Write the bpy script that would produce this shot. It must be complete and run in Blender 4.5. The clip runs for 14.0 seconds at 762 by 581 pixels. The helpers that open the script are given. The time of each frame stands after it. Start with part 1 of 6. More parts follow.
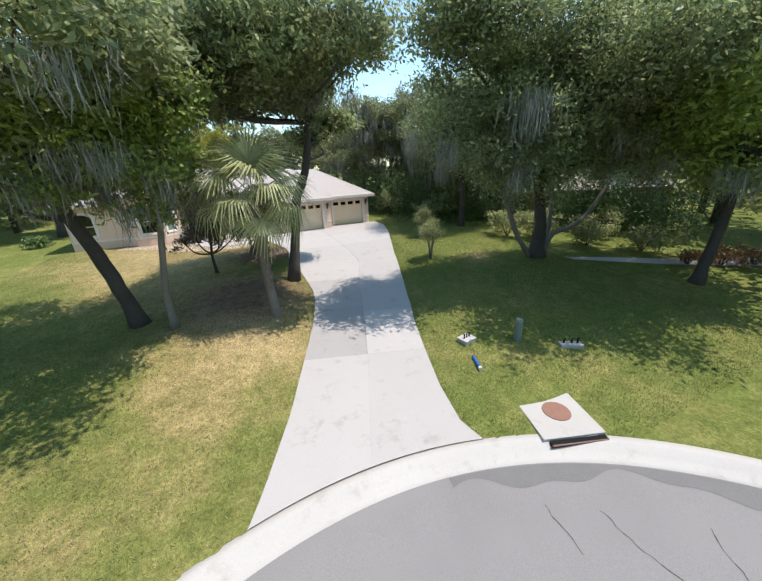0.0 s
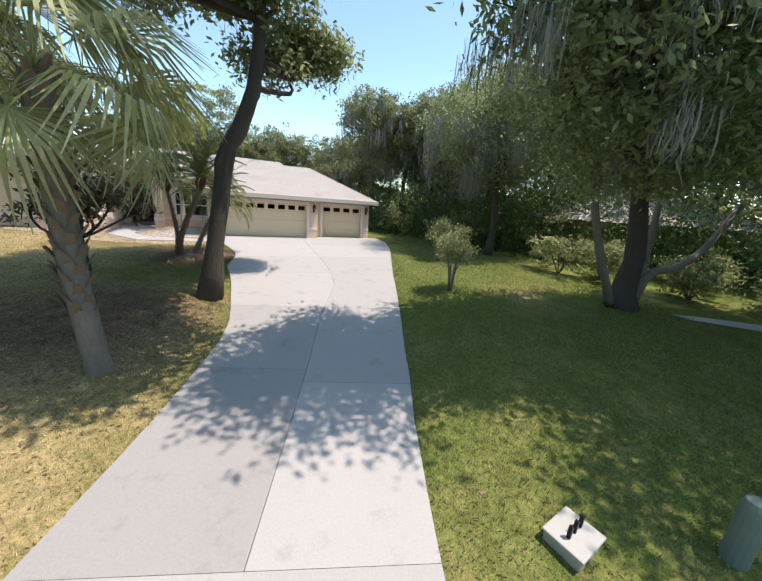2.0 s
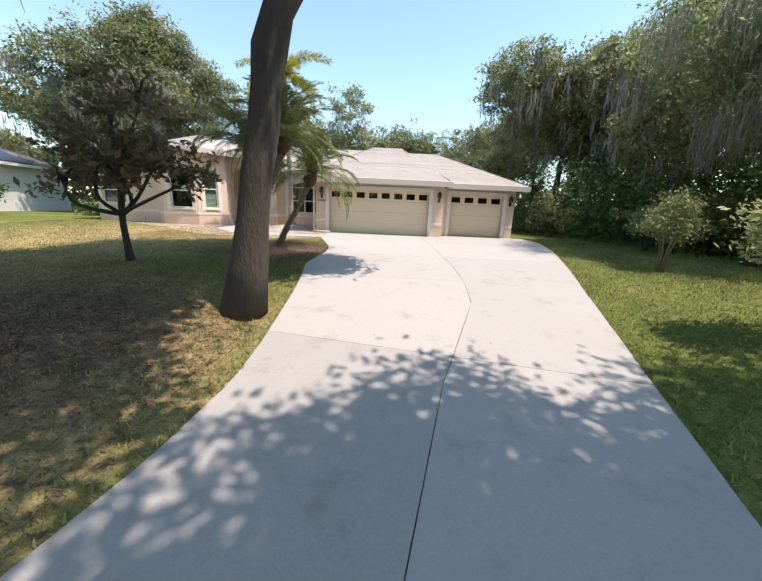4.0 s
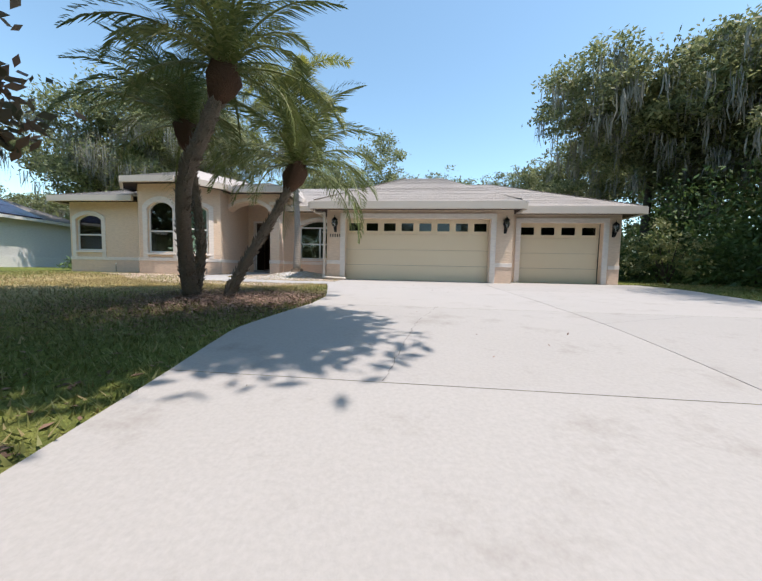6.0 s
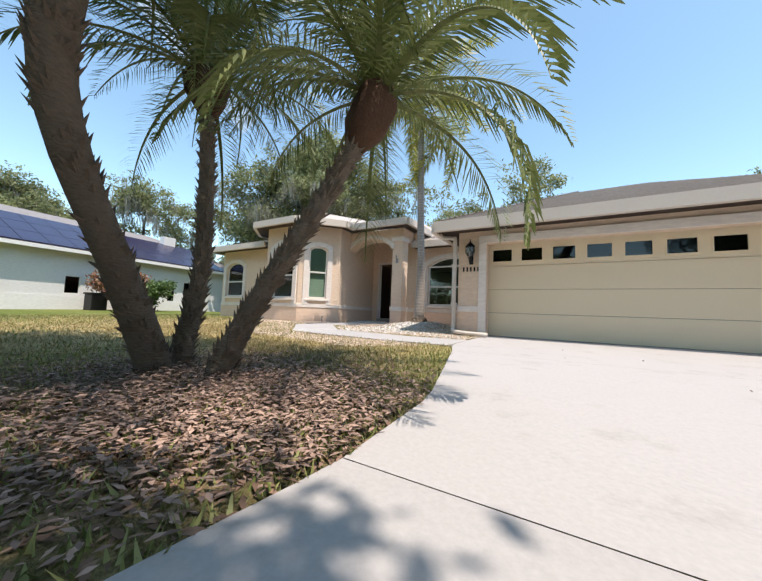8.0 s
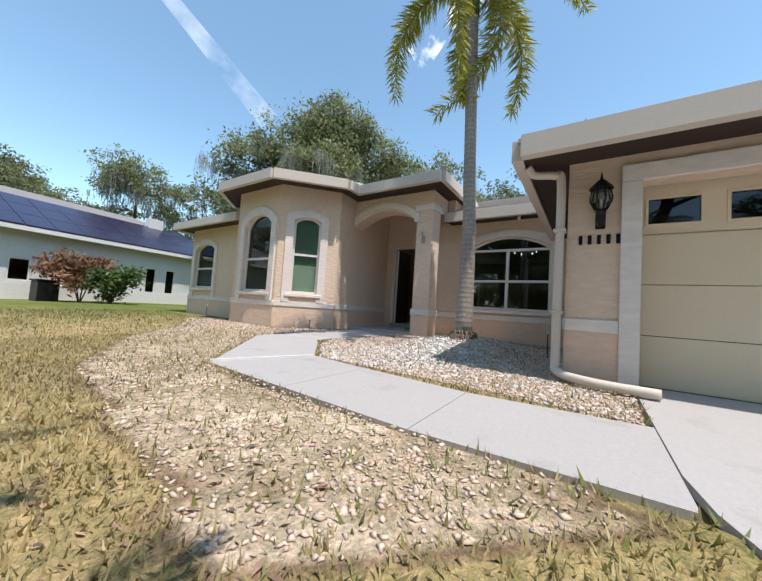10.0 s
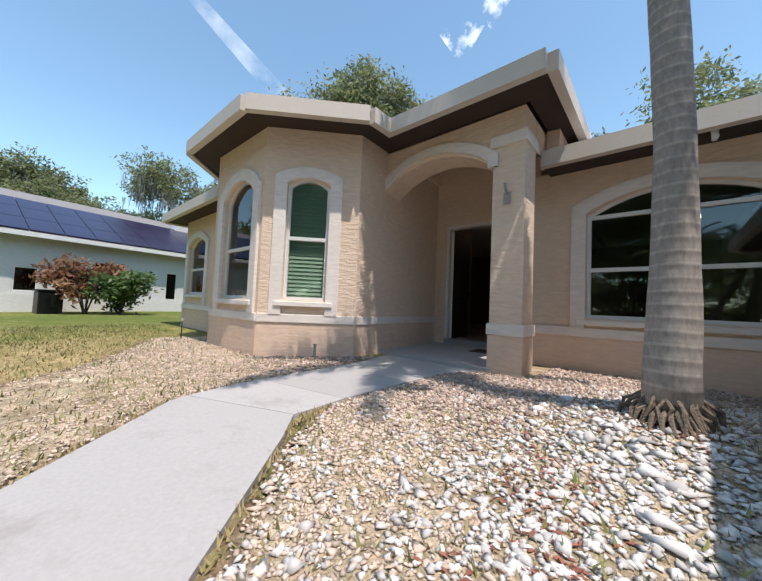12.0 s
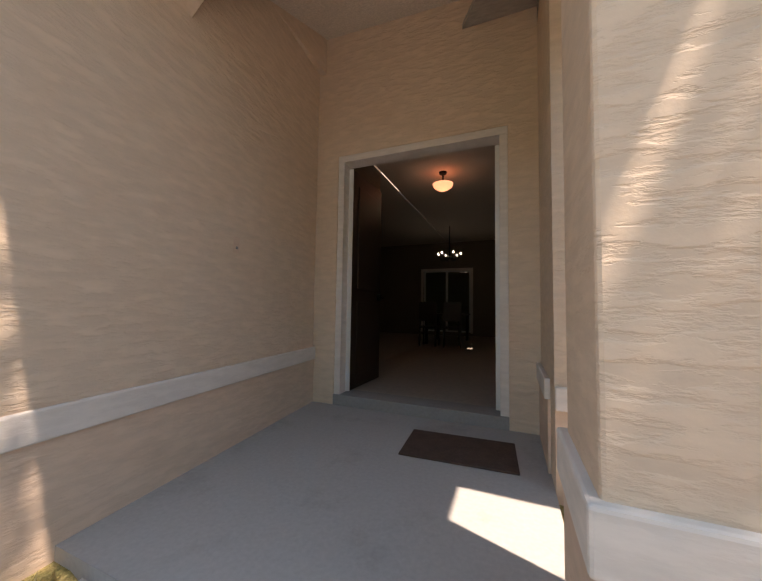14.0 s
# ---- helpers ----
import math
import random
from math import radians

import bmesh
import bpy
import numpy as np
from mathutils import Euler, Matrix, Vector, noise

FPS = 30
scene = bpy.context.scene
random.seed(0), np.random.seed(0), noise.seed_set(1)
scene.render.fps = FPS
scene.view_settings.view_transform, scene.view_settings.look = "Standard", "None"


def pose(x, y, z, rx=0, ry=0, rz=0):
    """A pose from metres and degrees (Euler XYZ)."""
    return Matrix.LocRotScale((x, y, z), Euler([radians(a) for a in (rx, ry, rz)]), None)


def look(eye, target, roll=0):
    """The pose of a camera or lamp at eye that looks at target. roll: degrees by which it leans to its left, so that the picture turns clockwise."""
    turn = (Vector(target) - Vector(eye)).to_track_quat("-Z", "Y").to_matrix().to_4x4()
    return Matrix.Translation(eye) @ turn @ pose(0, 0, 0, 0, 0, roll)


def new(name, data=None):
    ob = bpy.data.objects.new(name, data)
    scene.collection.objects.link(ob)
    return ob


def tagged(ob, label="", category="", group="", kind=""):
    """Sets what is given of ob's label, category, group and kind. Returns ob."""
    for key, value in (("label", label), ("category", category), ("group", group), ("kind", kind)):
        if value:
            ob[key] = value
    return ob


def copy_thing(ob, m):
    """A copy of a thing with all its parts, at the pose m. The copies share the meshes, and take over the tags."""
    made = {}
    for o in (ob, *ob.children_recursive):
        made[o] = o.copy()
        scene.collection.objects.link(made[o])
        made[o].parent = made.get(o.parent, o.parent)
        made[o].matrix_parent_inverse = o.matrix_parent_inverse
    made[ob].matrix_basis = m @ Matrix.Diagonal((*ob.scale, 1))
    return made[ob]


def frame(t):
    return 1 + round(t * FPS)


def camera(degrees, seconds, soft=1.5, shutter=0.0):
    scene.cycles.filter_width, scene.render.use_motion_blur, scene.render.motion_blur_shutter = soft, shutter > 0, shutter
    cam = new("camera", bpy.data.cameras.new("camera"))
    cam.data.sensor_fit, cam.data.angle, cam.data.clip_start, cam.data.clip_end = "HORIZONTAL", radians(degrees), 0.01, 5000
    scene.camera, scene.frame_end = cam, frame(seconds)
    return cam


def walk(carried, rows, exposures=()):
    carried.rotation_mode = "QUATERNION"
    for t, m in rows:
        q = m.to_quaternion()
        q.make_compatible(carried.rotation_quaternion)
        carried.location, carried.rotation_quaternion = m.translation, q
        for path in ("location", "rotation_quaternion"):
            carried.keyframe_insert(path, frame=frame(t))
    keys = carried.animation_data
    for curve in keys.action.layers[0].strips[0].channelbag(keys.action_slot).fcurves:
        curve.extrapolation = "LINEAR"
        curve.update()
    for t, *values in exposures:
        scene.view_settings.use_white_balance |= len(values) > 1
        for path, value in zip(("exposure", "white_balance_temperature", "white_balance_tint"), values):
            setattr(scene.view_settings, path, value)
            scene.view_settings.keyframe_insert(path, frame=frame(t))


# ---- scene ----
cam = camera(100.4, 14.0)
PATH = [
    (0, (-3.841, -27.344, 4.672), (-3.124, -25.622, 3.95), -2.6),
    (0.5, (-3.131, -25.832, 4.072), (-2.333, -24.136, 3.373), -0.7),
    (1, (-2.325, -24.37, 3.473), (-1.489, -22.673, 2.822), 1.9),
    (1.5, (-1.434, -22.817, 2.856), (-0.613, -21.084, 2.289), 3.4),
    (2, (-0.701, -21.32, 2.441), (0.028, -19.533, 1.917), 4.1),
    (2.5, (-0.113, -20.113, 2.026), (0.412, -18.249, 1.526), 4.0),
    (3, (0.192, -18.851, 1.724), (0.472, -16.935, 1.221), 3.7),
    (5.5, (0.071, -12.272, 0.504), (-0.063, -10.297, 0.221), 1.2),
    (6, (0.007, -11.067, 0.388), (-0.205, -9.082, 0.253), 1.2),
    (6.5, (-0.109, -9.856, 0.336), (-0.426, -7.882, 0.266), 1.8),
    (7, (-0.26, -8.807, 0.333), (-0.777, -6.876, 0.364), 2.7),
    (7.5, (-0.449, -8.142, 0.351), (-1.235, -6.308, 0.482), 2.8),
    (8, (-0.756, -7.551, 0.411), (-1.791, -5.846, 0.556), 2.3),
    (10.5, (-3.346, -3.476, 0.675), (-4.5, -1.846, 0.771), 4.9),
    (11, (-3.821, -2.777, 0.735), (-5.118, -1.257, 0.824), 4.2),
    (11.5, (-4.252, -2.281, 0.795), (-5.567, -0.778, 0.887), 3.0),
    (12, (-4.714, -1.67, 0.855), (-6.033, -0.17, 0.949), 2.5),
    (12.5, (-5.305, -0.982, 0.935), (-6.552, 0.579, 1.02), 1.5),
    (13, (-5.872, -0.195, 0.987), (-6.94, 1.494, 1.074), 0.5),
    (13.5, (-6.336, 0.695, 1.095), (-7.225, 2.486, 1.165), 0.5),
    (14, (-6.624, 1.711, 1.081), (-7.38, 3.559, 1.19), 0.9),
]
EXPOSURES = [(0.0, 1.14, 6700, 10), (1.0, 1.16, 6800, 11), (2.0, 1.18, 6950, 12), (3.2, 1.34, 7300, 14), (5.3, 1.24, 6800, 11), (5.5, 1.18, 6750, 11), (6.0, 1.06, 6700, 10), (6.5, 1.02, 6700, 10), (8.0, 1.22, 6900, 11), (10.5, 0.98, 6550, 10), (12.5, 1.04, 6650, 11), (13.1, 1.28, 6850, 13), (13.5, 1.5, 7050, 14), (14.0, 1.9, 7900, 17)]
walk(cam, [(t, look(e, g, r)) for t, e, g, r in PATH], EXPOSURES)

# ---- light ----
SUN = Vector((0.98, -0.36, 2.5)).normalized()
world = bpy.data.worlds.new("sky")
scene.world = world
world.use_nodes = True
wn = world.node_tree
wn.nodes.clear()
w_sky = wn.nodes.new("ShaderNodeTexSky")
w_sky.sky_type = 'NISHITA'
w_sky.sun_disc = False
w_sky.sun_elevation = math.asin(SUN.z)
w_sky.sun_rotation = math.atan2(SUN.x, SUN.y)
w_sky.air_density, w_sky.dust_density, w_sky.ozone_density = 1.0, 0.35, 1.6
w_bg = wn.nodes.new("ShaderNodeBackground")
w_bg.inputs["Strength"].default_value = 0.15
w_out = wn.nodes.new("ShaderNodeOutputWorld")
w_tint = wn.nodes.new("ShaderNodeMix")
w_tint.data_type, w_tint.blend_type = 'RGBA', 'MULTIPLY'
w_tint.inputs[0].default_value = 1.0
w_tint.inputs[7].default_value = (0.88, 0.97, 0.89, 1)
wn.links.new(w_sky.outputs[0], w_tint.inputs[6])
wn.links.new(w_tint.outputs[2], w_bg.inputs[0])
wn.links.new(w_bg.outputs[0], w_out.inputs[0])
sun_data = bpy.data.lights.new("sun", 'SUN')
sun_data.energy, sun_data.angle, sun_data.color = 2.5, radians(0.53), (1.0, 0.905, 0.835)
sun_lamp = new("sun", sun_data)
sun_lamp.matrix_world = look(SUN * 60, (0, 0, 0))

# ---- materials ----


def shade(name, build, rough=0.8, metal=0.0, spec=0.3):
    """A node material: build(nodes, links, principled) wires it."""
    m = bpy.data.materials.new(name)
    m.use_nodes = True
    t = m.node_tree
    p = t.nodes["Principled BSDF"]
    p.inputs["Roughness"].default_value = rough
    p.inputs["Metallic"].default_value = metal
    p.inputs["Specular IOR Level"].default_value = spec
    build(t.nodes, t.links, p)
    return m


def noise_tex(n, l, scale, detail=4.0, stretch=None, rough=0.6):
    tc = n.new("ShaderNodeTexCoord")
    x = n.new("ShaderNodeTexNoise")
    x.inputs["Scale"].default_value, x.inputs["Detail"].default_value, x.inputs["Roughness"].default_value = scale, detail, rough
    if stretch:
        mp = n.new("ShaderNodeMapping")
        mp.inputs["Scale"].default_value = stretch
        l.new(tc.outputs["Object"], mp.inputs[0])
        l.new(mp.outputs[0], x.inputs["Vector"])
    else:
        l.new(tc.outputs["Object"], x.inputs["Vector"])
    return x.outputs["Fac"]


def ramp(n, l, fac, stops):
    r = n.new("ShaderNodeValToRGB")
    e = r.color_ramp.elements
    while len(e) < len(stops):
        e.new(0.5)
    for k, (pos, c) in zip(e, stops):
        k.position, k.color = pos, (*c, 1)
    l.new(fac, r.inputs[0])
    return r.outputs[0]


def mixc(n, l, fac, a, b, mode='MIX'):
    m = n.new("ShaderNodeMix")
    m.data_type, m.blend_type = 'RGBA', mode
    for s, v in ((0, fac), (6, a), (7, b)):
        if isinstance(v, (int, float)):
            m.inputs[s].default_value = v
        elif isinstance(v, tuple):
            m.inputs[s].default_value = (*v, 1)
        else:
            l.new(v, m.inputs[s])
    return m.outputs[2]


def bump(n, l, p, fac, strength, dist):
    b = n.new("ShaderNodeBump")
    b.inputs["Strength"].default_value, b.inputs["Distance"].default_value = strength, dist
    l.new(fac, b.inputs["Height"])
    l.new(b.outputs[0], p.inputs["Normal"])


def varied(name, a, b, big=0.6, fine=25, rough=0.8, bstr=0.3, bdist=0.01, metal=0.0, spec=0.3, stretch=None, island=0.0, amp=0.2):
    """Two tones by a coarse and a fine noise, with fine relief; island: how far single pieces differ."""
    def build(n, l, p):
        f = noise_tex(n, l, big, 5)
        g = noise_tex(n, l, fine, 4, stretch)
        c = mixc(n, l, f, a, b)
        k = ramp(n, l, g, [(0.25, (1 - amp,) * 3), (0.75, (1 + amp * 0.6,) * 3)])
        c = mixc(n, l, 1.0, c, k, 'MULTIPLY')
        if island:
            gm = n.new("ShaderNodeNewGeometry")
            k2 = ramp(n, l, gm.outputs["Random Per Island"], [(0, (1 - island,) * 3), (1, (1 + island,) * 3)])
            c = mixc(n, l, 1.0, c, k2, 'MULTIPLY')
        l.new(c, p.inputs["Base Color"])
        if bstr:
            bump(n, l, p, g, bstr, bdist)
    return shade(name, build, rough, metal, spec)


def plain(name, c, rough=0.5, metal=0.0, spec=0.4):
    return varied(name, c, tuple(v * 0.85 for v in c), 3, 60, rough, 0.05, 0.002, metal, spec, amp=0.06)


def leafy(name, a, b, sheen=0.32):
    """Leaves: two tones by island, some light passes through."""
    def build(n, l, p):
        gm = n.new("ShaderNodeNewGeometry")
        c = mixc(n, l, gm.outputs["Random Per Island"], a, b)
        f = noise_tex(n, l, 0.5, 3)
        c = mixc(n, l, 1.0, c, ramp(n, l, f, [(0.3, (0.65, 0.65, 0.65)), (0.7, (1.25, 1.25, 1.15))]), 'MULTIPLY')
        l.new(c, p.inputs["Base Color"])
        tr = n.new("ShaderNodeBsdfTranslucent")
        l.new(c, tr.inputs[0])
        mx = n.new("ShaderNodeMixShader")
        mx.inputs[0].default_value = sheen
        l.new(p.outputs[0], mx.inputs[1])
        l.new(tr.outputs[0], mx.inputs[2])
        out = n["Material Output"]
        l.new(mx.outputs[0], out.inputs[0])
    return shade(name, build, 0.5, 0, 0.4)


def stucco(name, a, b, relief=0.6):
    def build(n, l, p):
        f = noise_tex(n, l, 0.7, 5)
        g = noise_tex(n, l, 11, 6, (0.55, 0.55, 2.0), 0.6)
        h = noise_tex(n, l, 90, 3)
        c = mixc(n, l, f, a, b)
        c = mixc(n, l, 1.0, c, ramp(n, l, g, [(0.3, (0.9, 0.9, 0.9)), (0.7, (1.06, 1.06, 1.06))]), 'MULTIPLY')
        l.new(c, p.inputs["Base Color"])
        s = mixc(n, l, 0.12, ramp(n, l, g, [(0.44, (0, 0, 0)), (0.56, (1, 1, 1))]), h)
        bump(n, l, p, s, relief * 0.62, 0.011)
    return shade(name, build, 0.9, 0, 0.2)


def concrete(name, a, b):
    def build(n, l, p):
        f = noise_tex(n, l, 0.45, 6, None, 0.65)
        g = noise_tex(n, l, 45, 5)
        st = noise_tex(n, l, 2.2, 6, None, 0.7)
        oi = n.new("ShaderNodeObjectInfo")
        c = mixc(n, l, f, a, b)
        c = mixc(n, l, 1.0, c, ramp(n, l, g, [(0.2, (0.88, 0.88, 0.88)), (0.8, (1.06, 1.06, 1.06))]), 'MULTIPLY')
        c = mixc(n, l, 1.0, c, ramp(n, l, st, [(0.28, (0.82, 0.8, 0.78)), (0.45, (1, 1, 1))]), 'MULTIPLY')
        c = mixc(n, l, 1.0, c, ramp(n, l, oi.outputs["Random"], [(0, (0.93, 0.93, 0.93)), (1, (1.04, 1.04, 1.04))]), 'MULTIPLY')
        l.new(c, p.inputs["Base Color"])
        bump(n, l, p, g, 0.25, 0.004)
    return shade(name, build, 0.85, 0, 0.25)


def glassy(name, tint, gloss=1.3):
    """A window pane: tinted see-through glass with a mirror's gloss by Fresnel."""
    m = bpy.data.materials.new(name)
    m.use_nodes = True
    n, l = m.node_tree.nodes, m.node_tree.links
    n.clear()
    out = n.new("ShaderNodeOutputMaterial")
    fr = n.new("ShaderNodeFresnel")
    fr.inputs[0].default_value = 1.55
    tr = n.new("ShaderNodeBsdfTransparent")
    tr.inputs[0].default_value = (*tint, 1)
    gl = n.new("ShaderNodeBsdfGlossy")
    gl.inputs["Roughness"].default_value = 0.02
    ad = n.new("ShaderNodeMath")
    ad.operation, ad.inputs[1].default_value = 'MULTIPLY_ADD', gloss
    ad.inputs[2].default_value = 0.03
    l.new(fr.outputs[0], ad.inputs[0])
    mx = n.new("ShaderNodeMixShader")
    l.new(ad.outputs[0], mx.inputs[0])
    l.new(tr.outputs[0], mx.inputs[1])
    l.new(gl.outputs[0], mx.inputs[2])
    l.new(mx.outputs[0], out.inputs[0])
    return m


def glowing(name, c, strength):
    def build(n, l, p):
        p.inputs["Base Color"].default_value = (*c, 1)
        p.inputs["Emission Color"].default_value = (*c, 1)
        p.inputs["Emission Strength"].default_value = strength
    return shade(name, build)


def lawn(name):
    def attr(n, key):
        x = n.new("ShaderNodeAttribute")
        x.attribute_name = key
        return x.outputs["Fac"]

    def build(n, l, p):
        g = noise_tex(n, l, 3.0, 6)
        h = noise_tex(n, l, 60, 4)
        k = noise_tex(n, l, 13, 5)
        c = ramp(n, l, attr(n, "dry"), [(0.05, (0.15, 0.185, 0.055)), (0.3, (0.215, 0.22, 0.08)), (0.55, (0.34, 0.28, 0.14)), (0.9, (0.42, 0.33, 0.19))])
        s = attr(n, "soil")
        c = mixc(n, l, ramp(n, l, s, [(0.0, (0, 0, 0)), (0.5, (1, 1, 1))]), c, ramp(n, l, g, [(0.3, (0.17, 0.11, 0.08)), (0.7, (0.31, 0.22, 0.16))]))
        c = mixc(n, l, ramp(n, l, s, [(0.5, (0, 0, 0)), (1.0, (1, 1, 1))]), c, ramp(n, l, g, [(0.3, (0.42, 0.31, 0.24)), (0.7, (0.62, 0.52, 0.44))]))
        c = mixc(n, l, 1.0, c, ramp(n, l, g, [(0.3, (0.72, 0.75, 0.65)), (0.7, (1.2, 1.2, 1.15))]), 'MULTIPLY')
        c = mixc(n, l, 1.0, c, ramp(n, l, h, [(0.3, (0.6, 0.6, 0.6)), (0.7, (1.25, 1.25, 1.25))]), 'MULTIPLY')
        c = mixc(n, l, 1.0, c, ramp(n, l, k, [(0.36, (0.72, 0.78, 0.7)), (0.64, (1.3, 1.24, 1.2))]), 'MULTIPLY')
        l.new(c, p.inputs["Base Color"])
        bump(n, l, p, h, 0.8, 0.03)
    return shade(name, build, 0.95, 0, 0.1)


M_LAWN = lawn("lawn")
M_CONC = concrete("concrete", (0.46, 0.445, 0.44), (0.41, 0.395, 0.385))
M_CONC_OLD = concrete("weathered_concrete", (0.36, 0.35, 0.345), (0.30, 0.29, 0.285))
M_CONC_MID = concrete("older_concrete", (0.405, 0.392, 0.386), (0.35, 0.338, 0.331))
M_CURB = concrete("kerb_concrete", (0.52, 0.51, 0.49), (0.43, 0.42, 0.40))
M_ROAD = varied("pale_asphalt", (0.27, 0.265, 0.265), (0.21, 0.205, 0.205), 0.5, 70, 0.92, 0.5, 0.006)
M_ROAD_DARK = varied("dark_asphalt", (0.20, 0.20, 0.20), (0.15, 0.15, 0.15), 1.5, 60, 0.92, 0.5, 0.006)
M_JOINT = plain("joint", (0.05, 0.045, 0.04), 0.95)
M_WALL = stucco("peach_stucco", (0.80, 0.64, 0.505), (0.755, 0.595, 0.46), 0.7)
M_TRIM = stucco("cream_stucco", (0.82, 0.76, 0.71), (0.78, 0.715, 0.665), 0.2)
M_BASE = stucco("peach_base_stucco", (0.78, 0.60, 0.475), (0.73, 0.555, 0.43), 0.35)
M_FASCIA = varied("fascia", (0.66, 0.60, 0.54), (0.60, 0.55, 0.49), 1.5, 40, 0.6, 0.03, amp=0.05)
M_SOFFIT = varied("brown_soffit", (0.055, 0.038, 0.030), (0.045, 0.03, 0.025), 1.0, 30, 0.7, 0.05, amp=0.1)
M_ROOF = varied("shingles", (0.52, 0.48, 0.455), (0.43, 0.395, 0.37), 0.6, 14, 0.95, 0.6, 0.02, stretch=(1, 1, 4))
M_GARAGE = varied("cream_door", (0.84, 0.72, 0.53), (0.80, 0.68, 0.495), 0.8, 60, 0.55, 0.04, amp=0.05)
M_WHITE = plain("white_frame", (0.80, 0.80, 0.78), 0.4)
M_BLACK = plain("black_metal", (0.02, 0.02, 0.022), 0.4, 0.6)
M_DARKWOOD = varied("dark_door", (0.035, 0.022, 0.016), (0.05, 0.03, 0.02), 2, 30, 0.4, 0.1)
M_GLASS = glassy("window_glass", (0.55, 0.62, 0.60))
M_DGLASS = glassy("door_light_glass", (0.16, 0.18, 0.20), 0.5)
M_CLEAR = glassy("clear_glass", (0.86, 0.92, 0.88), 0.8)
M_BLIND = plain("blind", (0.33, 0.45, 0.38), 0.6)
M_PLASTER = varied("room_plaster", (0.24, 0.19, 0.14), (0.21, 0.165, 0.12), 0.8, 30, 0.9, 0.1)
M_CEIL = varied("porch_ceiling", (0.82, 0.75, 0.68), (0.77, 0.70, 0.63), 0.8, 50, 0.9, 0.2)
M_TILE = varied("floor_tile", (0.42, 0.37, 0.32), (0.36, 0.31, 0.27), 0.9, 20, 0.35, 0.05)
M_BARK = varied("oak_bark", (0.062, 0.052, 0.044), (0.115, 0.10, 0.085), 1.2, 22, 0.95, 1.0, 0.03, stretch=(1, 1, 0.35))
M_BARK_PALE = varied("pale_bark", (0.27, 0.24, 0.20), (0.19, 0.165, 0.14), 1.5, 20, 0.95, 0.8, 0.02, stretch=(1, 1, 0.35))
M_PALMBARK = varied("palm_bark", (0.16, 0.12, 0.09), (0.24, 0.20, 0.16), 2, 25, 0.95, 0.9, 0.02, stretch=(1, 1, 3))


def ringed(name, a, b, gap):
    """Palm bark with thin pale leaf scars round the trunk."""
    def build(n, l, p):
        tc = n.new("ShaderNodeTexCoord")
        w = n.new("ShaderNodeTexWave")
        w.wave_type, w.bands_direction, w.wave_profile = 'BANDS', 'Z', 'SIN'
        w.inputs["Scale"].default_value = 0.314 / gap
        w.inputs["Distortion"].default_value, w.inputs["Detail"].default_value, w.inputs["Detail Scale"].default_value = 1.6, 2.0, 0.6
        l.new(tc.outputs["Object"], w.inputs["Vector"])
        f = noise_tex(n, l, 2.2, 6)
        g = noise_tex(n, l, 40, 4, (1, 1, 0.4))
        c = mixc(n, l, f, a, b)
        c = mixc(n, l, 1.0, c, ramp(n, l, w.outputs["Fac"], [(0.82, (1, 1, 1)), (0.96, (1.3, 1.3, 1.28))]), 'MULTIPLY')
        c = mixc(n, l, 1.0, c, ramp(n, l, g, [(0.3, (0.75, 0.75, 0.75)), (0.7, (1.12, 1.12, 1.12))]), 'MULTIPLY')
        l.new(c, p.inputs["Base Color"])
        bump(n, l, p, mixc(n, l, 0.5, w.outputs["Fac"], g), 0.5, 0.01)
    return shade(name, build, 0.9, 0, 0.2)


M_KINGBARK = ringed("smooth_palm_bark", (0.36, 0.33, 0.30), (0.26, 0.24, 0.225), 0.085)
M_BOOT = varied("palm_boots", (0.30, 0.25, 0.20), (0.20, 0.14, 0.10), 3, 30, 0.95, 0.8, 0.02, island=0.25)
M_FIBRE = varied("palm_fibre", (0.09, 0.05, 0.035), (0.14, 0.08, 0.05), 4, 40, 0.95, 0.9, 0.02)
M_OAK = leafy("oak_leaf", (0.155, 0.2, 0.09), (0.41, 0.46, 0.235), 0.5)
# brighter copy of the oak leaf, with sunshine put into its colour
M_OAK_SUNLIT = leafy("oak_leaf_sunny", (0.20, 0.28, 0.06), (0.40, 0.48, 0.14), 0.45)
M_FAR = leafy("far_leaf", (0.13, 0.16, 0.075), (0.33, 0.345, 0.17), 0.5)
M_MAG = leafy("magnolia_leaf", (0.12, 0.13, 0.07), (0.34, 0.22, 0.16), 0.45)
M_PALELEAF = leafy("pale_shrub_leaf", (0.24, 0.29, 0.12), (0.44, 0.46, 0.24), 0.4)
M_SHRUB = leafy("shrub_leaf", (0.07, 0.13, 0.04), (0.14, 0.21, 0.07))
M_RED = leafy("croton_leaf", (0.26, 0.09, 0.06), (0.30, 0.20, 0.10))
M_PALM = leafy("palm_leaf", (0.12, 0.17, 0.05), (0.25, 0.28, 0.11), 0.2)
M_SABAL = leafy("fan_palm_leaf", (0.348, 0.377, 0.160), (0.620, 0.620, 0.377), 0.42)
M_YPALM = leafy("yellow_palm_leaf", (0.28, 0.31, 0.05), (0.46, 0.42, 0.09), 0.35)
M_MOSS = varied("spanish_moss", (0.29, 0.29, 0.25), (0.21, 0.21, 0.175), 2, 30, 0.95, 0)
M_GRASS = leafy("grass_blade", (0.16, 0.195, 0.055), (0.31, 0.31, 0.12), 0.2)
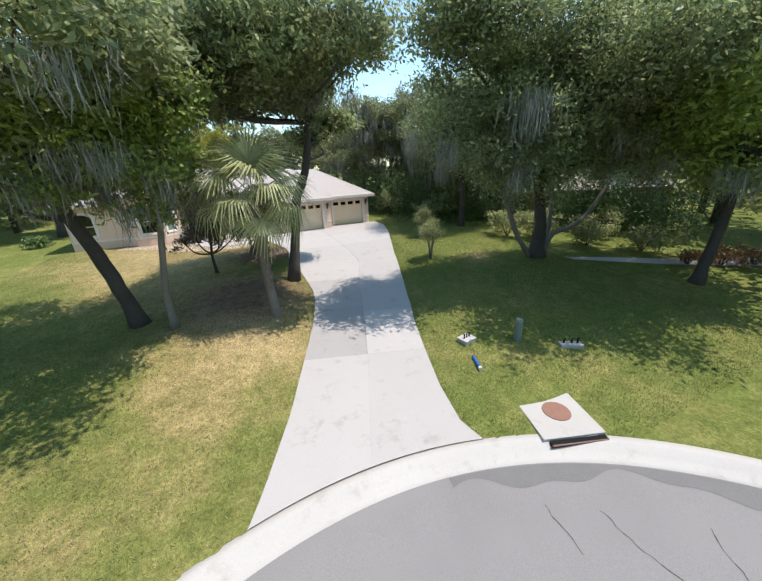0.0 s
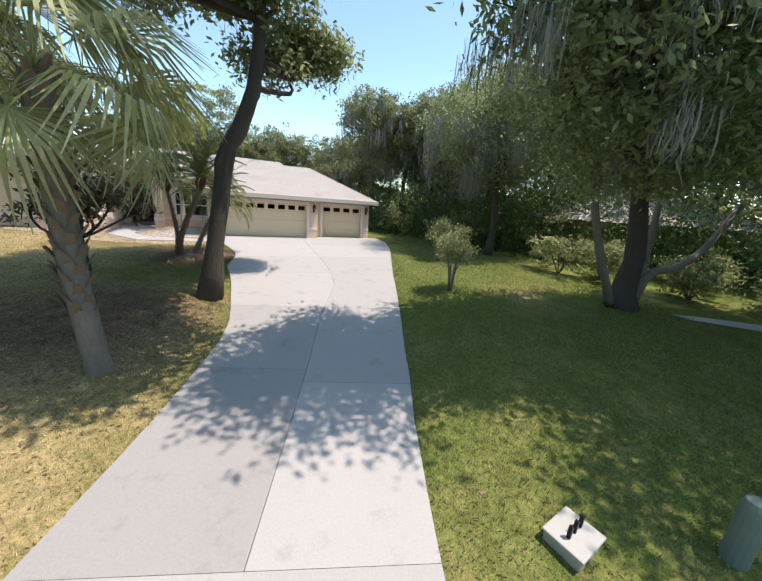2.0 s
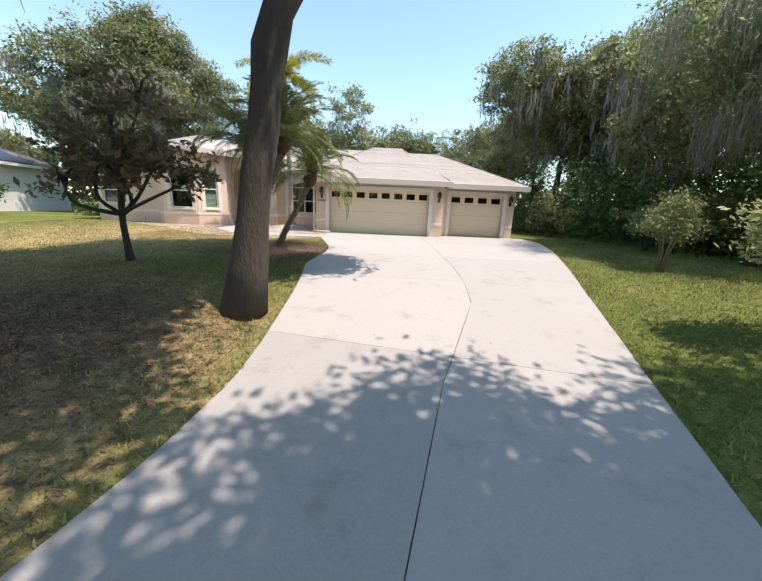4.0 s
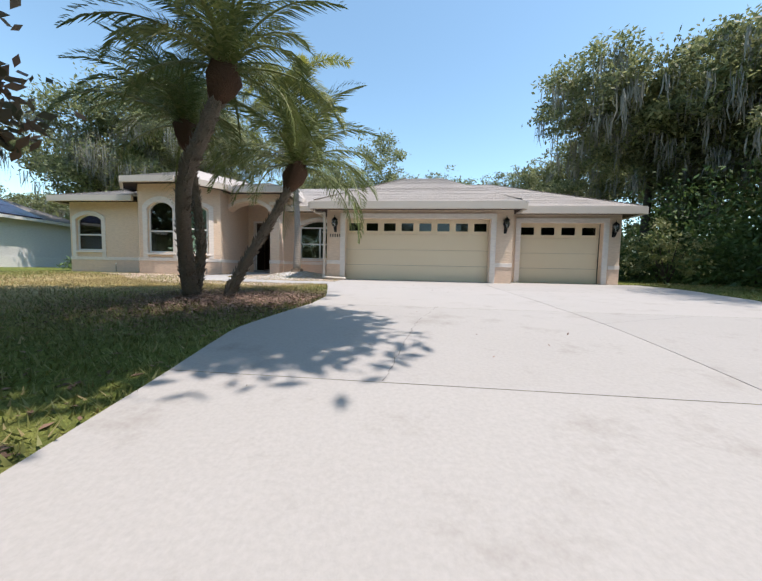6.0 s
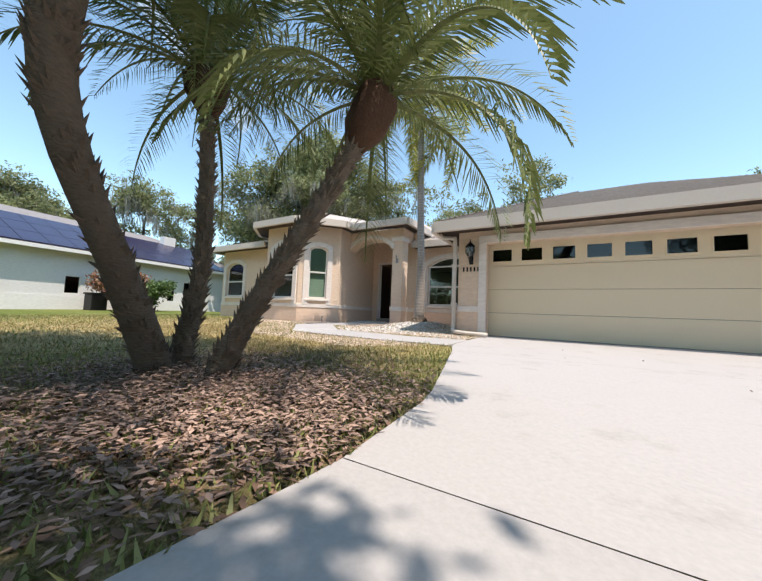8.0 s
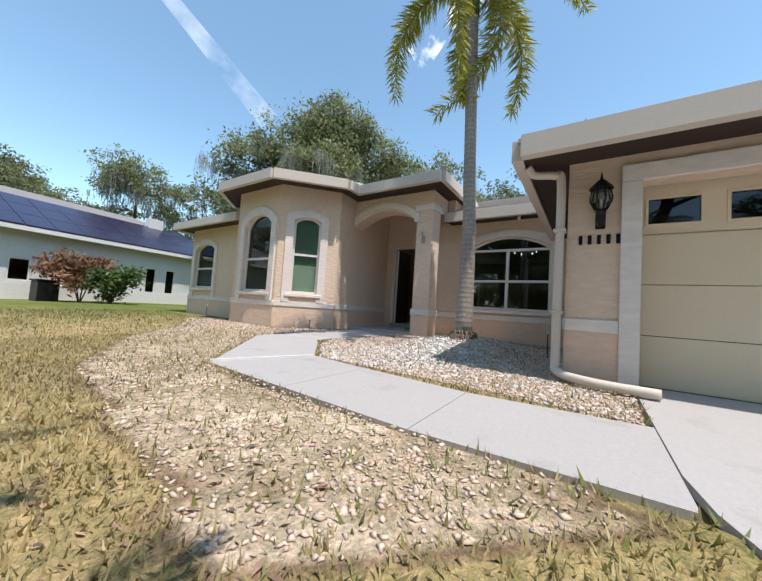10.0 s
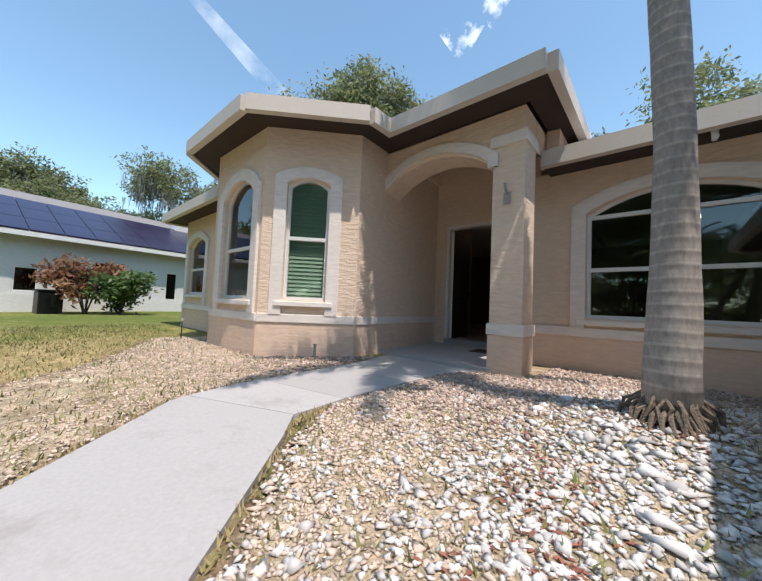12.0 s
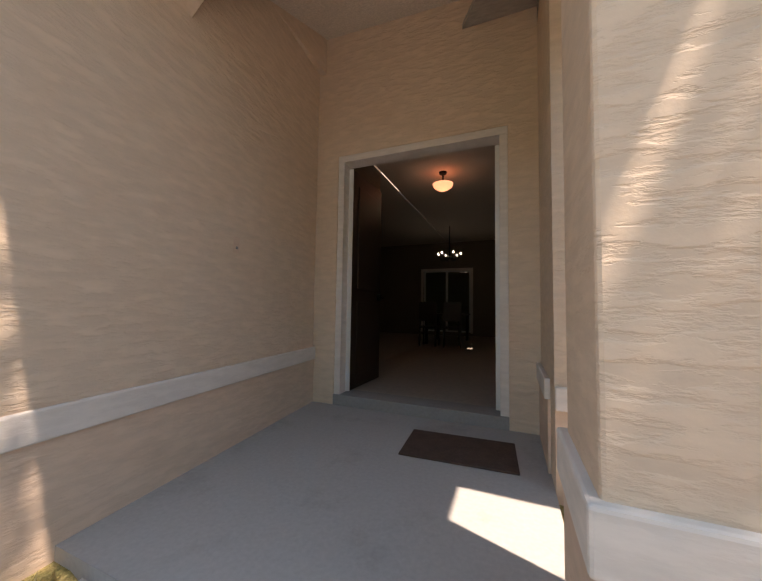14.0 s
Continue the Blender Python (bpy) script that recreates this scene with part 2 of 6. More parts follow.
M_DRYGRASS = leafy("dry_grass_blade", (0.45, 0.37, 0.2), (0.34, 0.28, 0.13), 0.15)
M_LITTER = varied("leaf_litter", (0.16, 0.10, 0.07), (0.29, 0.19, 0.135), 3, 20, 0.9, 0, island=0.5)
M_MULCH = varied("red_mulch", (0.24, 0.085, 0.06), (0.33, 0.14, 0.10), 3, 20, 0.9, 0, island=0.4)
M_STONE = varied("pale_gravel", (0.68, 0.565, 0.465), (0.56, 0.43, 0.35), 1.1, 20, 0.85, 0.3, 0.005, island=0.25)
M_STONE_W = varied("white_gravel", (0.72, 0.70, 0.68), (0.56, 0.53, 0.51), 1.1, 20, 0.85, 0.3, 0.005, island=0.3)
M_PALM_MULCH = varied("palm_mulch", (0.22, 0.14, 0.11), (0.44, 0.32, 0.26), 3, 20, 0.9, 0, island=0.5)
M_STRAW = varied("straw_litter", (0.50, 0.40, 0.28), (0.40, 0.30, 0.21), 3, 20, 0.9, 0, island=0.25)
M_RIVER = varied("river_stones", (0.50, 0.38, 0.31), (0.36, 0.29, 0.26), 2.5, 20, 0.75, 0.3, 0.005, island=0.45)
M_SOLAR = varied("solar_panel", (0.022, 0.017, 0.05), (0.03, 0.025, 0.07), 0.5, 20, 0.25, 0, spec=0.5)
M_NWALL = stucco("pale_grey_stucco", (0.70, 0.70, 0.70), (0.64, 0.64, 0.64), 0.2)
M_NWHITE = stucco("white_stucco", (0.74, 0.74, 0.73), (0.70, 0.70, 0.69), 0.2)
M_NROOF = varied("grey_shingles", (0.27, 0.26, 0.26), (0.21, 0.20, 0.20), 0.8, 14, 0.95, 0.5, 0.02)
# tan stucco with the shade behind the shrubs mixed into the colour
M_TAN_SHADED = stucco("tan_shaded_stucco", (0.42, 0.35, 0.27), (0.36, 0.30, 0.23), 0.3)
M_RUST = varied("rusty_iron", (0.23, 0.12, 0.085), (0.30, 0.17, 0.13), 4, 40, 0.85, 0.5, 0.004)
M_MAT = varied("door_mat", (0.055, 0.035, 0.03), (0.14, 0.09, 0.07), 9, 60, 0.95, 0.6, 0.006)
M_BLUE = plain("blue_plastic", (0.02, 0.12, 0.42), 0.5)
M_GREYBOX = plain("pale_utility_plastic", (0.48, 0.48, 0.46), 0.6)
M_TEAL = plain("green_utility_steel", (0.20, 0.27, 0.24), 0.5)

# ---- mesh helpers ----


def link_mesh(name, me, mat, parent=None, label="", m=None, smooth=False):
    if mat:
        me.materials.append(mat)
    ob = new(name, me)
    if parent is not None:
        ob.parent = parent
    if m is not None:
        ob.matrix_basis = m
    if smooth:
        me.polygons.foreach_set("use_smooth", [True] * len(me.polygons))
    if label:
        ob["label"] = label
    return ob


def part(name, bm, mat, parent=None, label="", m=None, smooth=False):
    me = bpy.data.meshes.new(name)
    bm.to_mesh(me)
    bm.free()
    return link_mesh(name, me, mat, parent, label, m, smooth)


def soup(name, verts, k, mat, parent=None, label=""):
    """A mesh of separate k-cornered faces from an (n*k, 3) array."""
    n = len(verts) // k
    me = bpy.data.meshes.new(name)
    me.vertices.add(n * k)
    me.vertices.foreach_set("co", np.asarray(verts, dtype=np.float32).ravel())
    me.loops.add(n * k)
    me.loops.foreach_set("vertex_index", np.arange(n * k, dtype=np.int32))
    me.polygons.add(n)
    me.polygons.foreach_set("loop_start", np.arange(n, dtype=np.int32) * k)
    me.update()
    return link_mesh(name, me, mat, parent, label)


def grid_mesh(name, P, mat, parent=None, label="", smooth=True):
    """A sheet through an (a, b, 3) array of points."""
    a, b = P.shape[:2]
    me = bpy.data.meshes.new(name)
    i = np.arange(a * b).reshape(a, b)
    f = np.stack([i[:-1, :-1], i[1:, :-1], i[1:, 1:], i[:-1, 1:]], -1).reshape(-1, 4)
    me.vertices.add(a * b)
    me.vertices.foreach_set("co", P.astype(np.float32).ravel())
    me.loops.add(f.size)
    me.loops.foreach_set("vertex_index", f.astype(np.int32).ravel())
    me.polygons.add(len(f))
    me.polygons.foreach_set("loop_start", np.arange(len(f), dtype=np.int32) * 4)
    me.polygons.foreach_set("use_smooth", np.full(len(f), smooth))
    me.update()
    return link_mesh(name, me, mat, parent, label, None, smooth)


def box(bm, x0, x1, y0, y1, z0, z1, bev=0.0):
    r = bmesh.ops.create_cube(bm, size=1, matrix=Matrix.Translation(((x0 + x1) / 2, (y0 + y1) / 2, (z0 + z1) / 2))
                              @ Matrix.Diagonal((abs(x1 - x0), abs(y1 - y0), abs(z1 - z0), 1)))
    if bev:
        es = list({e for v in r["verts"] for e in v.link_edges})
        bmesh.ops.bevel(bm, geom=es, offset=bev, segments=2, affect='EDGES', profile=0.5)
    return bm


def boxes(*bs, bev=0.0):
    bm = bmesh.new()
    for b in bs:
        box(bm, *b, bev=bev)
    return bm


def prism(bm, pts, z0, z1):
    """An upright prism over a plan outline."""
    lo = [bm.verts.new((x, y, z0)) for x, y in pts]
    hi = [bm.verts.new((x, y, z1)) for x, y in pts]
    bm.faces.new(lo[::-1])
    bm.faces.new(hi)
    k = len(pts)
    for i in range(k):
        bm.faces.new((lo[i], lo[(i + 1) % k], hi[(i + 1) % k], hi[i]))
    bmesh.ops.recalc_face_normals(bm, faces=bm.faces)
    return bm


def slab_profile(bm, pts, y0, y1):
    """A prism across the wall over an outline in x and z."""
    lo = [bm.verts.new((x, y0, z)) for x, z in pts]
    hi = [bm.verts.new((x, y1, z)) for x, z in pts]
    bm.faces.new(lo)
    bm.faces.new(hi[::-1])
    k = len(pts)
    for i in range(k):
        bm.faces.new((lo[(i + 1) % k], lo[i], hi[i], hi[(i + 1) % k]))
    bmesh.ops.recalc_face_normals(bm, faces=bm.faces)
    return bm


def tube(bm, pts, radii, sides=8, wob=0.0, seed=0):
    """A tapered tube along points."""
    rings = []
    pts = [Vector(p) for p in pts]
    for i, (p, r) in enumerate(zip(pts, radii)):
        d = (pts[min(i + 1, len(pts) - 1)] - pts[max(i - 1, 0)]).normalized()
        u = d.orthogonal().normalized() if i == 0 else (u - d * u.dot(d)).normalized()
        w = d.cross(u)
        ring = []
        for k in range(sides):
            a = math.tau * k / sides
            q = r * (1 + wob * noise.noise((p * 2.3 + Vector((k * 3.1, seed, 0)))))
            ring.append(bm.verts.new(p + (u * math.cos(a) + w * math.sin(a)) * q))
        rings.append(ring)
    for a, b in zip(rings, rings[1:]):
        for k in range(sides):
            bm.faces.new((a[k], a[(k + 1) % sides], b[(k + 1) % sides], b[k]))
    bm.faces.new(rings[0][::-1])
    bm.faces.new(rings[-1])
    return bm


def curve_pts(pts, n):
    """Points along a smooth curve (Catmull-Rom) through the given ones."""
    P = [Vector(p) for p in pts]
    P = [P[0] * 2 - P[1]] + P + [P[-1] * 2 - P[-2]]
    out = []
    segs = len(P) - 3
    for i in range(n):
        t = i / (n - 1) * segs
        k = min(int(t), segs - 1)
        t -= k
        a, b, c, d = P[k:k + 4]
        out.append(0.5 * ((2 * b) + (c - a) * t + (2 * a - 5 * b + 4 * c - d) * t * t + (3 * b - a - 3 * c + d) * t ** 3))
    return out


def thing(name, label, category, at=(0, 0, 0), turn=0, group="", kind=""):
    e = new(name)
    e.matrix_basis = pose(*at, 0, 0, turn)
    return tagged(e, label, category, group, kind)


def setting(ob, label, category):
    return tagged(ob, label, category, "", "structure")


def inside(x, y, poly):
    """Which of the points lie in the outline."""
    hit = np.zeros(len(x), bool)
    k = len(poly)
    for i in range(k):
        (x0, y0), (x1, y1) = poly[i], poly[(i + 1) % k]
        if y0 == y1:
            continue
        c = (y0 > y) != (y1 > y)
        hit ^= c & (x < (x1 - x0) * (y - y0) / (y1 - y0) + x0)
    return hit


# ---- the lie of the land ----
CUL = (-2.6, -33.1)
R_ROAD, R_LAWN = 9.8, 10.42
PROFILE_Y = [-90, -40, -30, -24, -22, -19, -17, -15, -12.7, -10.5, -8.5, -6.5, -3, 0, 3, 60]
PROFILE_Z = [-1.5, -1.45, -1.4, -1.27, -1.17, -1.0, -0.87, -0.8, -0.7, -0.44, -0.22, -0.14, -0.07, 0, 0.03, 0.03]
_py = np.arange(-90, 60, 0.25)
_pz = np.convolve(np.pad(np.interp(_py, PROFILE_Y, PROFILE_Z), 6, mode="edge"), np.ones(13) / 13, "valid")


def drive_z(y):
    return np.interp(y, _py, _pz)


def ground_z(x, y):
    """Height of the lawn; the drive lies in a slight dip between its lawns."""
    x, y = np.asarray(x, float), np.asarray(y, float)
    mid = np.interp(y, [-23, -17, -12, -8, -2], [-2.2, -0.4, 1.2, 2, 2.5])
    half = np.interp(y, [-23, -17, -12, -8, -2], [2.6, 2.0, 2.6, 3.6, 5.0])
    s = np.clip((np.abs(x - mid) - half) / 2.5, 0, 1)
    s = s * s * (3 - 2 * s)
    lift = 0.26 * np.interp(y, [-24, -20, -16, -11, -8], [0, 0.35, 1, 1, 0])
    z = drive_z(y) + s * lift + 0.21 * np.exp(-((x + 4.6) ** 2 / 1.0 + (y - 1.3) ** 2 / 1.4))
    r = np.hypot(x - CUL[0], y - CUL[1])
    return z - 0.3 * np.clip((R_LAWN - r) / 0.3, 0, 1)


DRIVE_L = [(-4.78, -22.95), (-4.44, -22.3), (-3.62, -20.46), (-2.36, -17.0), (-1.95, -15.7), (-1.55, -14.2), (-1.38, -13.1), (-1.38, -12.2),
           (-1.42, -11.3), (-1.47, -10.2), (-1.55, -9.3), (-1.72, -8.2), (-1.5, -6.6), (-1.55, -5.6), (-1.9, -4.3), (-2.2, -3.2), (-2.45, -2.45), (-2.45, -0.1)]
DRIVE_R = [(0.3, -23.1), (0.15, -22.46), (0.42, -21.1), (1.05, -19.1), (1.6, -17.5), (2.1, -16.3), (2.5, -15.2), (3.1, -13.7), (3.85, -11.7),
           (4.6, -9.5), (5.6, -6.9), (6.7, -4.1), (7.5, -1.4), (7.5, 0.55)]
DRIVE = DRIVE_L + [(7.4, 0.6)] + DRIVE_R[::-1]
WALK = [(-2.35, -2.62), (-3.67, -2.66), (-6.08, -2.5), (-7.3, -1.25), (-7.78, -0.76), (-7.92, 0.1), (-7.97, 1.64), (-8.14, 2.46), (-6.5, 2.46), (-6.76, 1.95),
        (-6.82, 0.3), (-6.79, -0.24), (-6.5, -0.52), (-5.71, -1.36), (-4.81, -1.5), (-3.67, -1.63), (-2.35, -1.55)]


def drive_edge(edge, y):
    return np.interp(y, [p[1] for p in edge], [p[0] for p in edge])

# ---- ground, road, drive, walk ----
gx = np.concatenate([np.linspace(-900, -45, 14), np.linspace(-40, -14.2, 65), np.linspace(-14, 8, 147), np.linspace(8.2, 40, 80), np.linspace(45, 900, 14)])
gy = np.concatenate([np.linspace(-900, -65, 12), np.linspace(-60, -25.2, 88), np.linspace(-25, 5, 200), np.linspace(5.2, 30, 62), np.linspace(35, 900, 14)])
GX, GY = np.meshgrid(gx, gy, indexing="ij")
GZ = ground_z(GX, GY)
near = inside(GX.ravel(), GY.ravel(), DRIVE).reshape(GX.shape) | inside(GX.ravel(), GY.ravel(), WALK).reshape(GX.shape)
GZ = GZ - 0.05 * near
setting(grid_mesh("ground", np.stack([GX, GY, GZ], -1), M_LAWN), "lawn of patchy green and dry grass round the house", "lawn")

a = np.linspace(0, math.tau, 181)
rr = np.array([0, 3, 6, 8, R_ROAD])
A, R = np.meshgrid(a, rr, indexing="ij")
road_z = np.interp(R, [0, R_ROAD], [-1.28, -1.385])
setting(grid_mesh("road", np.stack([CUL[0] + R * np.cos(A), CUL[1] + R * np.sin(A), road_z], -1), M_ROAD), "pale worn asphalt of a round turning place", "road")
rr = np.array([R_ROAD - 0.02, R_ROAD, R_ROAD + 0.12, R_ROAD + 0.3, R_ROAD + 0.45, R_LAWN + 0.02, R_LAWN + 0.04])
A, R = np.meshgrid(a, rr, indexing="ij")
kz = np.interp(R, rr, [-1.45, -1.382, -1.388, -1.34, -1.262, -1.235, -1.42])
setting(grid_mesh("kerb", np.stack([CUL[0] + R * np.cos(A), CUL[1] + R * np.sin(A), kz], -1), M_CURB), "pale concrete rolled kerb with gutter", "kerb")

rng = random.Random(9)
bm = bmesh.new()
for x0, y0, ang0, n in ((1.2, -25.2, -70, 26), (2.6, -26.2, -110, 22), (-0.8, -25.6, -60, 30), (-2.5, -25.0, 200, 18), (3.2, -26.6, -40, 14), (0.4, -24.7, -80, 8), (-4.0, -26.2, -95, 20), (-1.6, -27.5, -20, 24)):
    px, py, an = x0, y0, ang0
    for i in range(n):
        an += rng.uniform(-38, 38)
        an = an * 0.8 + ang0 * 0.2
        qx, qy = px + 0.11 * math.cos(radians(an)), py + 0.11 * math.sin(radians(an))
        w = rng.uniform(0.003, 0.009)
        d = Vector((qy - py, px - qx)).normalized() * w
        rz = [float(np.interp(math.hypot(u - CUL[0], v - CUL[1]), [0, R_ROAD], [-1.28, -1.385])) + 0.004 for u, v in ((px, py), (qx, qy))]
        bm.faces.new([bm.verts.new(c) for c in ((px + d.x, py + d.y, rz[0]), (px - d.x, py - d.y, rz[0]), (qx - d.x, qy - d.y, rz[1]), (qx + d.x, qy + d.y, rz[1]))])
        px, py = qx, qy
part("crack", bm, M_JOINT, bpy.data.objects["road"], "thin dark cracks in the asphalt")
aa = np.linspace(radians(35), radians(80), 60)
wv = 0.32 + 0.16 * np.sin(aa * 17) + 0.08 * np.sin(aa * 41)
P = np.stack([np.stack([CUL[0] + rr_ * np.cos(aa), CUL[1] + rr_ * np.sin(aa), np.full(60, 0.0)], -1) for rr_ in (R_ROAD - 0.03, R_ROAD - 0.03 - wv)], 1)
P[..., 2] = np.interp(np.hypot(P[..., 0] - CUL[0], P[..., 1] - CUL[1]), [0, R_ROAD], [-1.28, -1.385]) + 0.0045
grid_mesh("dark_strip", P, M_ROAD_DARK, bpy.data.objects["road"], "darker worn asphalt along the gutter")
drive = thing("driveway", "pale concrete driveway of jointed slabs, shaded by oaks", "driveway", kind="structure")


def drive_split(y):
    return np.interp(y, [-23, -18.9, -17.15, -15.5, -13.0, -10.5, -9.3, -7.5, 1], [-2.4, -0.9, -0.32, 0.2, 0.93, 1.9, 2.05, 2.09, 2.1])


ROWS_L = [-23.2, -18.9, -15.6, -12.4, -9.2, -6.55, -3.2, 0.52]
ROWS_R = [-23.2, -18.9, -16.0, -12.4, -6.55, -3.2, 0.52]
for rows, side in ((ROWS_L, 0), (ROWS_R, 1)):
    for y0, y1 in zip(rows, rows[1:]):
        low = y0 < -23
        gap = 0.001 if low else 0.005
        ys = np.linspace(y0 + 0.0032, y1 - (0.0015 if low else 0.0032), 13)
        skew = np.interp(ys, [-15, -12.4, -9.2], [0.28, 0.2, 0.0])
        us = np.linspace(0, 1, 9)
        P = np.zeros((13, 11, 3))
        for i, u in enumerate([0, *us, 1]):
            y = ys.copy()
            for _ in range(4):
                xa = drive_edge(DRIVE_L, y) if side == 0 else drive_split(y) + gap
                xb = drive_split(y) - gap if side == 0 else drive_edge(DRIVE_R, y)
                x = xa + (xb - xa) * u
                y = ys - skew * (x - drive_split(ys))
                if low:
                    # the lowest slabs end on the kerb's round line
                    top_y = y1 - 0.0015 - 0.28 * (x - drive_split(y1))
                    lim = CUL[1] + np.sqrt(np.maximum(R_LAWN ** 2 - (x - CUL[0]) ** 2, 0))
                    y = top_y + (lim - top_y) * (ys[-1] - ys) / (ys[-1] - ys[0])
            P[:, i, 0] = x
            P[:, i, 1] = y
            P[:, i, 2] = drive_z(y) + (0.012 if 0 < i < 10 else -0.03)
        old = side == 0 and -19 < y0 < -13
        grid_mesh("slab", P, M_CONC_MID if old else M_CONC, drive, smooth=False)

walkway = thing("walkway", "pale concrete front walk with joints, bent towards the porch", "walkway", kind="structure")
WZ = 0.0


def walk_slab(pts):
    bm = bmesh.new()
    k = len(pts)
    hi = [bm.verts.new((x, y, float(ground_z(x, y)) + 0.014)) for x, y in pts]
    lo = [bm.verts.new((x, y, float(ground_z(x, y)) - 0.1)) for x, y in pts]
    bm.faces.new(hi)
    for i in range(k):
        bm.faces.new((lo[i], lo[(i + 1) % k], hi[(i + 1) % k], hi[i]))
    bmesh.ops.recalc_face_normals(bm, faces=bm.faces)
    bmesh.ops.triangulate(bm, faces=[f for f in bm.faces if len(f.verts) > 4])
    return part("slab", bm, M_CONC, walkway)


walk_slab([(-2.46, -2.62), (-3.664, -2.66), (-3.664, -1.63), (-2.46, -1.55)])
walk_slab([(-3.67, -2.66), (-4.846, -2.58), (-4.81, -1.5), (-3.67, -1.63)])
walk_slab([(-4.852, -2.58), (-6.062, -2.5), (-5.705, -1.375), (-4.816, -1.5)])
walk_slab([(-6.1, -2.475), (-7.3, -1.25), (-7.75, -0.8), (-7.82, -0.65), (-6.79, -0.245), (-6.5, -0.52), (-5.74, -1.34)])
walk_slab([(-7.822, -0.644), (-7.9, -0.2), (-7.92, 0.1), (-6.83, 0.3), (-6.8, 0.0), (-6.794, -0.238)])
walk_slab([(-7.922, 0.105), (-7.93, 0.72), (-7.97, 1.64), (-8.14, 2.46), (-6.5, 2.46), (-6.76, 1.95), (-6.79, 1.4), (-6.831, 0.305)])
bm = bmesh.new()
prism(bm, [(-6.066, -2.498), (-6.096, -2.476), (-5.742, -1.345), (-5.708, -1.37)], -0.12, -0.012)
part("joint_strip", bm, M_WHITE, walkway, "white filled joint")

porch_floor = part("porch_floor", boxes((-8.7, -6.4, 2.47, 4.62, -0.05, 0.085)), M_CONC)
setting(porch_floor, "smooth grey concrete porch floor", "floor")

# cracks in the upper drive
bm = bmesh.new()
rng = random.Random(5)
for start, end, n in (((0.34, -6.45), (0.03, -7.67), 22), ((0.03, -7.67), (-0.17, -9.2), 26), ((2.0, -7.4), (3.6, -6.6), 16)):
    px, py = start
    for i in range(1, n + 1):
        qx = start[0] + (end[0] - start[0]) * i / n + rng.uniform(-0.012, 0.012)
        qy = start[1] + (end[1] - start[1]) * i / n + rng.uniform(-0.015, 0.015)
        d = Vector((qy - py, px - qx)).normalized() * rng.uniform(0.0006, 0.0018)
        q = [(px + d.x, py + d.y), (px - d.x, py - d.y), (qx - d.x, qy - d.y), (qx + d.x, qy + d.y)]
        bm.faces.new([bm.verts.new((x, y, float(drive_z(y)) + 0.0165)) for x, y in q])
        px, py = qx, qy
part("crack", bm, M_JOINT, drive, "dark wandering crack")

# ---- the house ----
T = 0.2


def wall_bm(L, z0, z1, openings=(), t=T):
    """A wall along x from 0 to L, its outer face at y = 0: openings (u0, u1, sill, spring, rise), rise 0 for a straight head."""
    bm = bmesh.new()

    def quad(a, b, c, d):
        bm.faces.new([bm.verts.new(p) for p in (a, b, c, d)])

    def both(u0, u1, a0, a1, b0, b1):
        quad((u0, 0, a0), (u1, 0, a1), (u1, 0, b1), (u0, 0, b0))
        quad((u1, t, a1), (u0, t, a0), (u0, t, b0), (u1, t, b1))

    at = 0
    for u0, u1, zb, zs, rise in sorted(openings):
        if u0 > at:
            both(at, u0, z0, z0, z1, z1)
        if zb > z0:
            both(u0, u1, z0, z0, zb, zb)
            quad((u0, 0, zb), (u1, 0, zb), (u1, t, zb), (u0, t, zb))
        k = 12 if rise else 1
        us = [u0 + (u1 - u0) * i / k for i in range(k + 1)]
        zz = [arch(u, u0, u1, zs, rise) for u in us]
        for i in range(k):
            both(us[i], us[i + 1], zz[i], zz[i + 1], z1, z1)
            quad((us[i], t, zz[i]), (us[i + 1], t, zz[i + 1]), (us[i + 1], 0, zz[i + 1]), (us[i], 0, zz[i]))
        quad((u0, 0, zb), (u0, t, zb), (u0, t, zs), (u0, 0, zs))
        quad((u1, t, zb), (u1, 0, zb), (u1, 0, zs), (u1, t, zs))
        at = u1
    if at < L:
        both(at, L, z0, z0, z1, z1)
    quad((0, t, z0), (0, 0, z0), (0, 0, z1), (0, t, z1))
    quad((L, 0, z0), (L, t, z0), (L, t, z1), (L, 0, z1))
    quad((0, 0, z1), (L, 0, z1), (L, t, z1), (0, t, z1))
    bmesh.ops.remove_doubles(bm, verts=bm.verts, dist=0.0005)
    bmesh.ops.recalc_face_normals(bm, faces=bm.faces)
    return bm


def arch(u, u0, u1, zs, rise):
    if not rise:
        return zs
    c, h = (u0 + u1) / 2, (u1 - u0) / 2
    r = (h * h + rise * rise) / (2 * rise)
    return zs + math.sqrt(max(r * r - (u - c) ** 2, 0)) - (r - rise)


def arch_line(u0, u1, zs, rise, k=14):
    if not rise:
        return [(u0, zs), (u1, zs)]
    return [(u0 + (u1 - u0) * i / k, arch(u0 + (u1 - u0) * i / k, u0, u1, zs, rise)) for i in range(k + 1)]


WALLS = []


